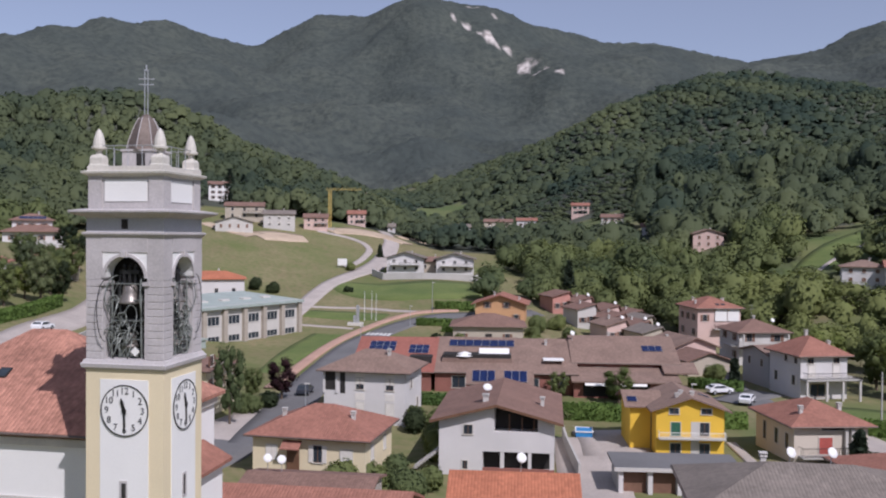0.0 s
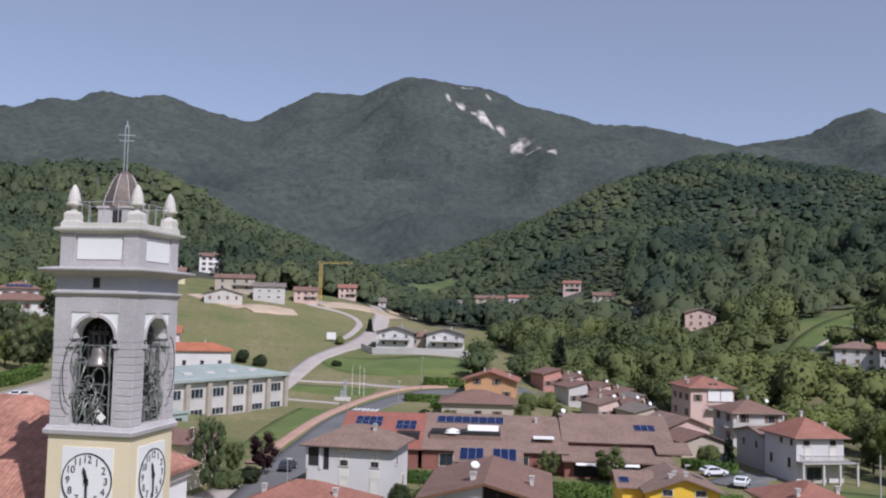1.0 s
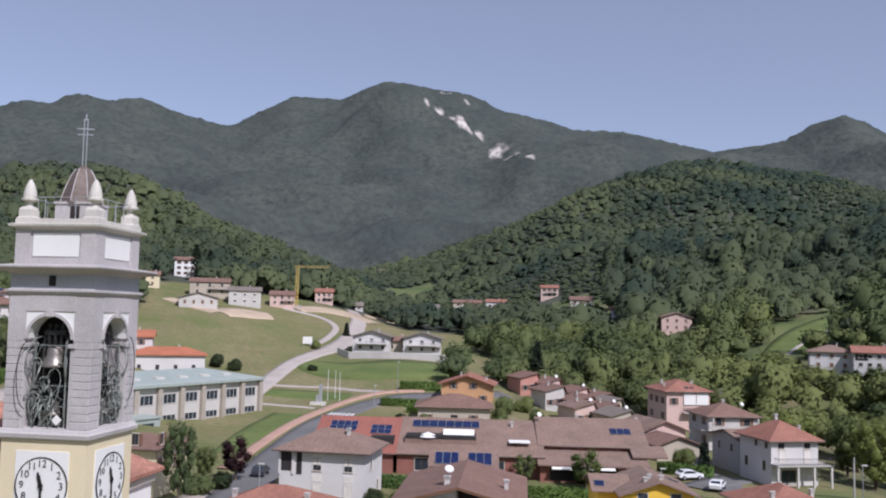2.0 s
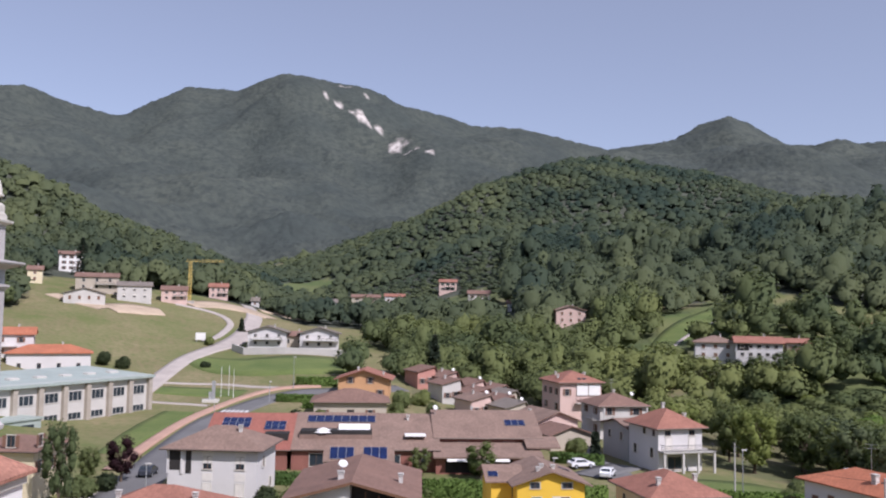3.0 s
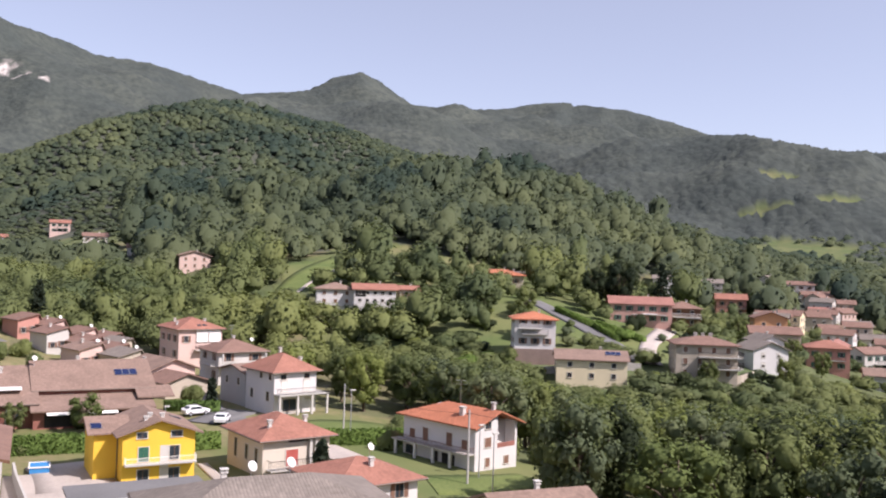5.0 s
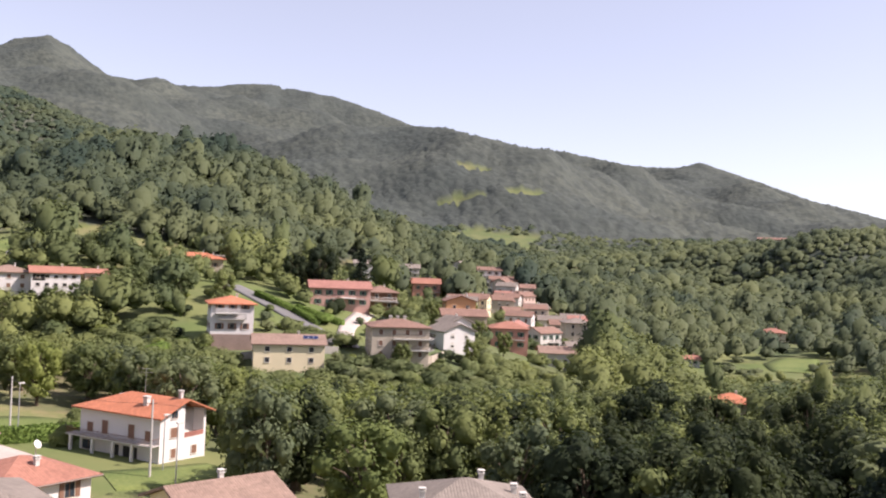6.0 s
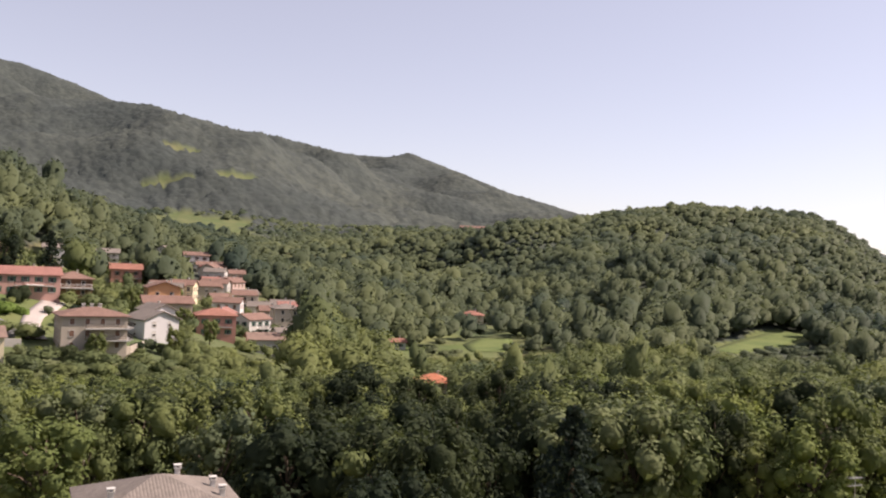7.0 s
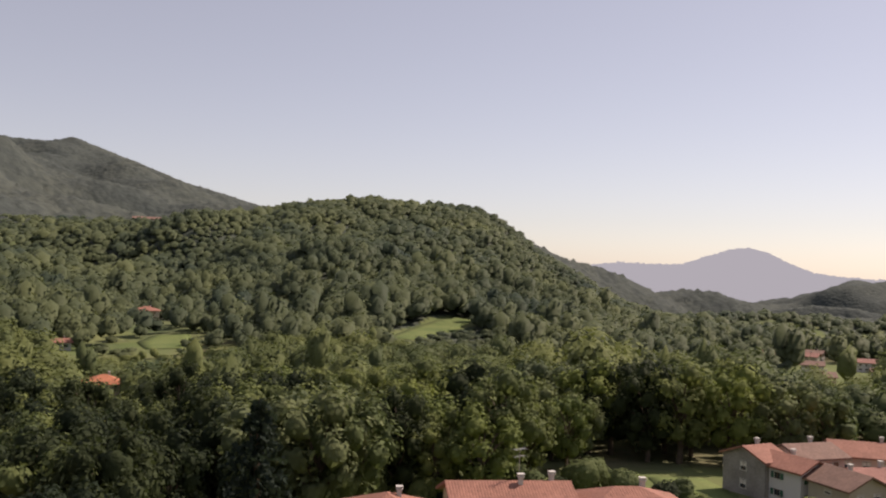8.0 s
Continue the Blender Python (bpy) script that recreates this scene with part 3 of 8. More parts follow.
def clump_tree(rng, lumps, level, leaves, leaf_size, tall=1.0, up=0.25, slim=1.0, core=0.96):
    """A far tree: a few dark uneven crown masses wrapped in leaf sprays that break their outline; about 1 high and 1 wide."""
    vs, fs, ns, base = [], [], [], 0
    per = leaves // lumps
    for i in range(lumps):
        v, f = ICO[level]
        a = i * 2.4 + rng.uniform(0, 1)
        off = np.array([0.17 * math.cos(a), 0.17 * math.sin(a), rng.uniform(-0.1, 0.22)]) if lumps > 1 else np.zeros(3)
        rad = rng.uniform(0.24, 0.34) if lumps > 1 else 0.43
        c = off * [1, 1, tall] + [0, 0, 0.5 * tall]
        vs.append(v * (1 + rng.normal(0, 0.1, (len(v), 1))) * rad * core * [1, 1, tall] + c)
        fs.append(f + base)
        lit = v + off * 1.6 + [0, 0, up]
        ns.append(lit / np.linalg.norm(lit, axis=1, keepdims=True))
        base += len(v)
        if per:
            d = rng.normal(size=(per, 3))
            d /= np.linalg.norm(d, axis=1, keepdims=True)
            d[:, 2] = np.where(d[:, 2] < -0.4, -d[:, 2], d[:, 2])
            q, g = leaf_quads(rng, d * rad * rng.uniform(0.88, 1.24, (per, 1)) * [1, 1, tall] + c, leaf_size, d)
            vs.append(q)
            fs.append(g + base)
            ns.append(soft_normals(rng, d + off * 1.6, up, 0.16 if up > 0.45 else 0.22))
            base += len(q)
    return np.concatenate(vs) * [slim, slim, 1], np.concatenate(fs), np.concatenate(ns)


def scatter(rng, r0, r1, b0, b1, gap):
    """Places on a jittered grid between two rings and two bearings."""
    xs = np.arange(-r1, r1, gap)
    gx, gy = np.meshgrid(xs, xs)
    x = gx.ravel() + rng.uniform(-0.45, 0.45, gx.size) * gap
    y = gy.ravel() + rng.uniform(-0.45, 0.45, gx.size) * gap
    r, bear = np.hypot(x, y), np.degrees(np.arctan2(x, y))
    keep = (r > r0) & (r < r1) & (bear > b0) & (bear < b1) & (wooded(x, y) > 0)
    for px, py, pr in PLOTS:
        far = math.hypot(px, py)
        along = (x * px + y * py) / far - far
        across = np.abs(x * py - y * px) / far
        keep &= ~((across < pr) & (along < pr) & (along > -(max(17.0, 0.12 * far) if far > 212 and not (far < 262 and 0.3 < px / py < 0.64) else 0.045 * far)))
    keep &= ~(gardens(x, y) & (rng.uniform(0, 1, len(x)) < 0.62))
    return x[keep], y[keep]


def canopy_room(x, y, z):
    """How tall trees grow: lower and younger towards the houses on the eastern bank."""
    r, bear = np.hypot(x, y), np.degrees(np.arctan2(x, y))
    k = np.interp(bear, [18, 26, 36, 41, 62, 67], [0.085, 0.085, 0.10, 0.128, 0.128, 0.09])
    room = np.clip(24.5 - k * r - z, 3.5, 60)
    brow = (r >= 212) & (r < 264) & (bear > 15) & (bear < 31)      # young growth below the hay meadow and the farm
    room = np.where(brow, np.clip(24.9 - np.interp(bear, [15, 24, 26, 31], [0.036, 0.036, 0.05, 0.05]) * r - z, 3.0, 60), room)
    lane = brow | ((r < 300) & (bear > 44) & (bear < 60))
    # orchards and young trees below the farms across the river and in the side valley
    low = np.full(r.shape, 60.0)
    for b0, b1, r0, r1, fall in ((65.8, 68.8, 150, 325, 0.106), (68.6, 71.4, 110, 214, 0.146), (69.4, 75.0, 214, 350, 0.110), (86.0, 93.0, 190, 388, 0.085), (-3.0, 12.5, 285, 600, -0.012)):
        low = np.where((bear > b0) & (bear < b1) & (r > r0) & (r < r1), np.minimum(low, np.clip(24.8 - fall * r - z, 2.6, 60)), low)
    return np.minimum(low, np.where(((r < 212) & (bear > 18) & (bear < 67)) | lane, room, 60.0))


def plant(name, label, rng, x, y, size, kinds, mat, squash=(0.85, 1.25)):
    """Joins one low tree per place into a single woodland mesh."""
    z = heights(x, y)
    vs, fs, ns, tones, base = [], [], [], [], 0
    pick = rng.integers(0, len(kinds), len(x))
    for k, (tv, tf, tn) in enumerate(kinds):
        at = np.nonzero(pick == k)[0]
        if not len(at):
            continue
        stand = 0.5 + 0.5 * np.sin(x[at] / 31 + 1.7 * np.sin(y[at] / 47)) * np.sin(y[at] / 37 + 1.3 * np.sin(x[at] / 53))
        s = size * (0.55 + 0.35 * stand) * rng.uniform(0.75, 1.2, len(at)) * rng.choice([1.0, 1.0, 1.0, 1.35], len(at))
        h = s * rng.uniform(*squash, len(at))
        h = np.minimum(h, canopy_room(x[at], y[at], z[at]))
        s = np.minimum(s, 1.7 * h + 2.0)
        t = rng.uniform(0, 6.283, len(at))
        co, si = np.cos(t)[:, None], np.sin(t)[:, None]
        vx = (tv[:, 0] * co - tv[:, 1] * si) * s[:, None] + x[at][:, None]
        vy = (tv[:, 0] * si + tv[:, 1] * co) * s[:, None] + y[at][:, None]
        vz = tv[:, 2] * h[:, None] + (z[at] - 0.06 * size)[:, None]
        v = np.stack([vx, vy, vz], -1).reshape(-1, 3)
        f = (tf[None] + (np.arange(len(at)) * len(tv))[:, None, None]).reshape(-1, 3) + base
        vs.append(v)
        fs.append(f)
        nx, ny = tn[:, 0] * co - tn[:, 1] * si, tn[:, 0] * si + tn[:, 1] * co
        ns.append(np.stack([nx, ny, np.broadcast_to(tn[:, 2], nx.shape)], -1).reshape(-1, 3))
        kindred = 0.5 + 0.5 * np.sin(x[at] / 27 + 2.3 * np.sin(y[at] / 41)) * np.sin(y[at] / 31 + 1.9 * np.sin(x[at] / 37))      # stands of one kind
        tone_drop = np.interp(np.degrees(np.arctan2(x[at], y[at])), [8, 14, 34, 46], [0.1, 0.34, 0.34, 0.0]) * np.clip((np.hypot(x[at], y[at]) - 250) / 110, 0, 1)      # darker tone on the hill behind the village
        tones.append(np.repeat(0.62 * kindred + 0.38 * rng.uniform(0, 1, len(at)) - tone_drop, len(tv)))
        base += len(v)
    if not vs:
        return None
    ob = mesh_object(name, np.concatenate(vs), np.concatenate(fs), mat, None, np.concatenate(ns))
    ob.data.attributes.new("tone", "FLOAT", "POINT").data.foreach_set("value", np.concatenate(tones).astype(np.float32))
    return tagged(ob, label, "woodland", kind="stuff")


def build_woods():
    rng = np.random.default_rng(11)
    near = [clump_tree(rng, 6, 1, 270, 0.052, rng.uniform(0.85, 1.35), 0.5, 1.0, 0.78) for _ in range(16)] + [clump_tree(rng, 4, 1, 120, 0.06, 1.7, 0.2, 0.65)]
    middle = [clump_tree(rng, 4, 1, 48, 0.075, rng.uniform(0.9, 1.4), 0.9, 1.0, 0.88) for _ in range(14)]
    far = [clump_tree(rng, 1, 1, 6, 0.16, rng.uniform(0.8, 1.25), 1.2, 1.0, 1.0) for _ in range(12)]
    x, y = scatter(rng, 175, 310, -34, 122, 5.8)
    plant("near_woodland", "dense sunlit broadleaf wood on the valley slopes", rng, x, y, 11.0, near, M_NEARWOODS, (0.7, 1.15))
    x, y = scatter(rng, 310, 560, -34, 122, 5.3)
    plant("hillside_woodland", "dense green broadleaf wood covering the hillside", rng, x, y, 12.0, middle, M_WOODS, (0.75, 1.2))
    x, y = scatter(rng, 560, 980, -34, 122, 5.9)
    plant("distant_woodland", "dark green wood on the distant hill crests", rng, x, y, 11.5, far, M_WOODS, (0.55, 0.85))



# ---- building blocks ----
def thing(name, m, label, category, group=""):
    ob = new(name)
    ob.empty_display_size = 0.5
    ob.matrix_basis = m
    return tagged(ob, label, category, group)


def part(name, bm, mat, parent, label="", m=None, smooth=False):
    """Links a bmesh as one mesh object under a thing or a part."""
    me = bpy.data.meshes.new(name)
    bmesh.ops.recalc_face_normals(bm, faces=bm.faces)
    bm.to_mesh(me)
    bm.free()
    me.materials.append(mat)
    if smooth:
        me.polygons.foreach_set("use_smooth", np.ones(len(me.polygons), bool))
    ob = new(name, me)
    ob.parent = parent
    if m is not None:
        ob.matrix_basis = m
    return tagged(ob, label)


def again(name, me, parent, m, label=""):
    """One more piece on a shared mesh."""
    ob = new(name, me)
    ob.parent = parent
    ob.matrix_basis = m
    return tagged(ob, label)


def box(bm, x0, x1, y0, y1, z0, z1):
    v = [bm.verts.new(p) for p in ((x0, y0, z0), (x1, y0, z0), (x1, y1, z0), (x0, y1, z0), (x0, y0, z1), (x1, y0, z1), (x1, y1, z1), (x0, y1, z1))]
    for f in ((3, 2, 1, 0), (4, 5, 6, 7), (0, 1, 5, 4), (1, 2, 6, 5), (2, 3, 7, 6), (3, 0, 4, 7)):
        bm.faces.new([v[i] for i in f])
    return bm


def boxes(*lists):
    bm = bmesh.new()
    for q in lists:
        box(bm, *q)
    return bm


def prism(outline, y0, y1):
    """An outline in x and z, drawn out from y0 to y1."""
    bm = bmesh.new()
    a = [bm.verts.new((x, y0, z)) for x, z in outline]
    c = [bm.verts.new((x, y1, z)) for x, z in outline]
    bm.faces.new(a)
    bm.faces.new(c[::-1])
    for i in range(len(outline)):
        j = (i + 1) % len(outline)
        bm.faces.new((a[i], a[j], c[j], c[i]))
    return bm


def tube(points, radius, sides=6, bm=None, closed=False):
    """A round bar along points."""
    bm = bm or bmesh.new()
    pts = [Vector(p) for p in points]
    rings = []
    for i, p in enumerate(pts):
        d = (pts[min(i + 1, len(pts) - 1)] - pts[max(i - 1, 0)]).normalized()
        u = d.orthogonal().normalized()
        w = d.cross(u)
        rad = radius[i] if isinstance(radius, (list, tuple)) else radius
        rings.append([bm.verts.new(p + (u * math.cos(k * 6.28319 / sides) + w * math.sin(k * 6.28319 / sides)) * rad) for k in range(sides)])
    for a, c in zip(rings, rings[1:]):
        best = min(range(sides), key=lambda s: sum((a[k].co - c[(k + s) % sides].co).length for k in range(sides)))
        for k in range(sides):
            bm.faces.new((a[k], a[(k + 1) % sides], c[(k + 1 + best) % sides], c[(k + best) % sides]))
    bm.faces.new(rings[0][::-1])
    bm.faces.new(rings[-1])
    return bm


def lathe(profile, sides=16, bm=None, at=(0, 0, 0), square=False):
    """A turned body: profile of (radius, height), upward."""
    bm = bm or bmesh.new()
    rings = []
    for r, z in profile:
        turn = math.pi / sides if square else 0
        k = 1 / math.cos(math.pi / sides) if square else 1
        rings.append([bm.verts.new((at[0] + r * k * math.cos(6.28319 * i / sides + turn), at[1] + r * k * math.sin(6.28319 * i / sides + turn), at[2] + z)) for i in range(sides)])
    for a, c in zip(rings, rings[1:]):
        for i in range(sides):
            bm.faces.new((a[i], a[(i + 1) % sides], c[(i + 1) % sides], c[i]))
    bm.faces.new(rings[0][::-1])
    bm.faces.new(rings[-1])
    return bm


def roof_mesh(slopes, thick=0.22):
    """A roof shell from sloping faces, each a ring of corners that starts along its eave; its UV runs in metres along and up the slope."""
    bm = bmesh.new()
    uv = bm.loops.layers.uv.new("UVMap")
    for ring in slopes:
        pts = [Vector(p) for p in ring]
        u = (pts[1] - pts[0]).normalized()
        nrm = (pts[1] - pts[0]).cross(pts[-1] - pts[0]).normalized()
        v = nrm.cross(u)
        top = [bm.verts.new(p) for p in pts]
        low = [bm.verts.new(p - Vector((0, 0, thick))) for p in pts]
        faces = [bm.faces.new(top), bm.faces.new(low[::-1])]
        for i in range(len(pts)):
            j = (i + 1) % len(pts)
            faces.append(bm.faces.new((low[i], low[j], top[j], top[i])))
        for f in faces:
            for lp in f.loops:
                q = lp.vert.co - pts[0]
                lp[uv].uv = (q.dot(u), q.dot(v))
    return bm


MESHES = {}


def shared(key, maker, mat):
    if key not in MESHES:
        bm = maker()
        me = bpy.data.meshes.new(key[0])
        bmesh.ops.recalc_face_normals(bm, faces=bm.faces)
        bm.to_mesh(me)
        bm.free()
        me.materials.append(mat)
        MESHES[key] = me
    return MESHES[key]


def window(parent, m, w, h, style="shutters", mat=None, frame_mat=None):
    """A window on a wall, in the wall's own pose (x along it, y into it): frame, pane, and shutters folded back, closed or rolled down."""
    mat = mat or M_SHUTTER
    fm = frame_mat or M_STONE_PALE
    f = 0.09
    ring = shared(("window", w, h, fm.name), lambda: boxes((-w / 2 - f, w / 2 + f, -0.07, 0.02, h, h + f), (-w / 2 - f - 0.05, w / 2 + f + 0.05, -0.12, 0.02, -f, 0),
                                                             (-w / 2 - f, -w / 2, -0.07, 0.02, 0, h), (w / 2, w / 2 + f, -0.07, 0.02, 0, h)), fm)
    ob = again("window", ring, parent, m)
    if style == "closed":
        leaf = shared(("shutter", w, h, mat.name, 1), lambda: boxes((-w / 4 + 0.008, w / 4 - 0.008, -0.06, 0.01, 0, h)), mat)
        for sx in (-1, 1):
            again("shutter", leaf, ob, pose(sx * w / 4, 0, 0))
        return ob
    pane = shared(("pane", w, h), lambda: boxes((-w / 2, w / 2, -0.012, 0.02, 0, h)), M_PANE)
    again("pane", pane, ob, pose(0, 0, 0))
    bars = shared(("sash", w, h), lambda: boxes((-0.03, 0.03, -0.04, 0, 0, h), (-w / 2, w / 2, -0.04, 0, 0, 0.05), (-w / 2, w / 2, -0.04, 0, h - 0.05, h)), M_FRAME)
    again("sash", bars, ob, pose(0, 0, 0))
    if style == "shutters":
        leaf = shared(("shutter", w, h, mat.name), lambda: boxes((-w / 4, w / 4, -0.06, -0.01, 0, h)), mat)
        for s in (-1, 1):
            again("shutter", leaf, ob, pose(s * (w * 0.75 + 0.05), -0.03, 0))
    elif style == "roller":
        leaf = shared(("roller_shutter", w, h, mat.name), lambda: boxes((-w / 2, w / 2, -0.035, 0.0, h * 0.45, h)), mat)
        again("roller_shutter", leaf, ob, pose(0, 0, 0))
    return ob


def wall_pose(side, w, d, along, z):
    """A pose on one side of a w x d body: f, b, l or r; along runs from the middle of the wall, to the right of who looks at it."""
    if side == "f":
        return pose(along, -d / 2, z)
    if side == "b":
        return pose(-along, d / 2, z, 0, 0, 180)
    if side == "r":
        return pose(w / 2, along, z, 0, 0, 90)
    return pose(-w / 2, -along, z, 0, 0, -90)


def railing(parent, x0, x1, y0, z, mat=None, h=1.0, sides=True, depth=1.2):
    """An iron rail along a balcony's front, with its returns."""
    bm = bmesh.new()
    box(bm, x0, x1, y0 - 0.03, y0 + 0.03, z + h - 0.06, z + h)
    box(bm, x0, x1, y0 - 0.02, y0 + 0.02, z + 0.08, z + 0.12)
    k = max(2, int((x1 - x0) / 0.22))
    for i in range(k + 1):
        x = x0 + (x1 - x0) * i / k
        box(bm, x - 0.015, x + 0.015, y0 - 0.015, y0 + 0.015, z, z + h)
    if sides:
        for x in (x0, x1):
            box(bm, x - 0.02, x + 0.02, y0, y0 + depth, z + h - 0.06, z + h)
            for i in range(int(depth / 0.3)):
                box(bm, x - 0.015, x + 0.015, y0 + 0.3 * i, y0 + 0.3 * i + 0.03, z, z + h)
    return part("railing", bm, mat or M_METAL, parent)


def chimney(parent, x, y, z, h=0.42, w=0.38, mat=None):
    bm = boxes((-w / 2, w / 2, -w / 2, w / 2, -0.9, h), (-w / 2 - 0.08, w / 2 + 0.08, -w / 2 - 0.08, w / 2 + 0.08, h, h + 0.1))
    for sx in (-1, 1):
        for sy in (-1, 1):
            box(bm, sx * w * 0.4 - 0.05, sx * w * 0.4 + 0.05, sy * w * 0.4 - 0.05, sy * w * 0.4 + 0.05, h + 0.1, h + 0.24)
    box(bm, -w / 2 - 0.1, w / 2 + 0.1, -w / 2 - 0.1, w / 2 + 0.1, h + 0.24, h + 0.3)
    return part("chimney", bm, mat or M_OFFWHITE, parent, m=pose(x, y, z))


def dish(parent, x, y, z, size=0.8, turn=20, mast=1.1):
    pole = part("dish_mast", tube([(0, 0, -0.7), (0, 0, mast)], 0.035), M_STEEL, parent, m=pose(x, y, z))
    prof = [(0.01, 0.0)] + [(size / 2 * k / 6, 0.16 * size * (k / 6) ** 2) for k in range(1, 7)] + [(size / 2, 0.16 * size + 0.03), (0.02, 0.04)]
    part("dish", lathe(prof, 18), M_WHITE, pole, "white satellite dish", pose(0, -0.1, mast, 62, 0, turn), smooth=True)
    return pole


def antenna(parent, x, y, z, mast=2.6):
    bm = tube([(0, 0, -0.6), (0, 0, mast)], 0.025)
    for zz, n in ((mast - 0.1, 9), (mast - 0.7, 5)):
        box(bm, -0.7, 0.7, -0.015, 0.015, zz - 0.015, zz + 0.015)
        for i in range(n):
            q = -0.65 + 1.3 * i / (n - 1)
            box(bm, q - 0.01, q + 0.01, -0.3, 0.3, zz - 0.01, zz + 0.01)
    return part("antenna", bm, M_STEEL, parent, m=pose(x, y, z, 0, 0, 35))


def slope_pose(slopes, which, u, v, lift=0.03):
    """A pose lying on one roof slope: u metres along its eave, v metres up."""
    pts = [Vector(p) for p in slopes[which]]
    ux = (pts[1] - pts[0]).normalized()
    nz = (pts[1] - pts[0]).cross(pts[-1] - pts[0]).normalized()
    vy = nz.cross(ux)
    o = pts[0] + ux * u + vy * v + nz * lift
    return Matrix((( ux.x, vy.x, nz.x, o.x), (ux.y, vy.y, nz.y, o.y), (ux.z, vy.z, nz.z, o.z), (0, 0, 0, 1)))


def solar(parent, slopes, which, u, v, cols, rows=1, w=1.0, h=1.6):
    """A field of solar panels on a roof slope: every panel is a piece with a pale frame."""
    for i in range(cols):
        for j in range(rows):
            m = slope_pose(slopes, which, u + i * (w + 0.03), v + j * (h + 0.03), 0.09)
            fr = shared(("solar_panel", w, h), lambda: boxes((0, w, 0, h, 0, 0.035)), M_STEEL)
            ob = again("solar_panel", fr, parent, m, "dark blue solar panel in a pale frame")
            gl = shared(("glass_face", w, h), lambda: boxes((0.03, w - 0.03, 0.03, h - 0.03, 0.035, 0.042)), M_SOLAR)
            again("glass_face", gl, ob, pose(0, 0, 0))


def skylight(parent, slopes, which, u, v, w=0.8, h=1.1):
    m = slope_pose(slopes, which, u, v, 0.0)
    ob = part("skylight", boxes((0, w, 0, h, -0.1, 0.09)), M_METAL, parent, m=m)
    part("pane", boxes((0.07, w - 0.07, 0.07, h - 0.07, 0.09, 0.1)), M_PANE, ob)


def hip_slopes(w, d, z, rise, over=0.7, ridge=None):
    """Four slopes over a w x d body with its eaves at z; the ridge runs along the longer side."""
    a, c = w / 2 + over, d / 2 + over
    zt = z + rise
    if a >= c:
        r = (a - c) if ridge is None else ridge / 2
        p, q = (-r, 0, zt), (r, 0, zt)
        return [[(-a, -c, z), (a, -c, z), q, p], [(a, -c, z), (a, c, z), q], [(a, c, z), (-a, c, z), p, q], [(-a, c, z), (-a, -c, z), p]]
    r = (c - a) if ridge is None else ridge / 2
    p, q = (0, -r, zt), (0, r, zt)
    return [[(-a, -c, z), (a, -c, z), p], [(a, -c, z), (a, c, z), q, p], [(a, c, z), (-a, c, z), q], [(-a, c, z), (-a, -c, z), p, q]]


def gable_slopes(w, d, z, rise, over=0.7, along="y", shift=0.0, drop=0.0):
    """Two slopes with the ridge along x or y; drop lowers the eave past the wall."""
    a, c = w / 2 + over, d / 2 + over
    zt = z + rise
    if along == "y":
        return [[(a, -c, z - drop), (a, c, z - drop), (shift, c, zt), (shift, -c, zt)], [(-a, c, z - drop), (-a, -c, z - drop), (shift, -c, zt), (shift, c, zt)]]
    return [[(-a, -c, z - drop), (a, -c, z - drop), (a, shift, zt), (-a, shift, zt)], [(a, c, z - drop), (-a, c, z - drop), (-a, shift, zt), (a, shift, zt)]]


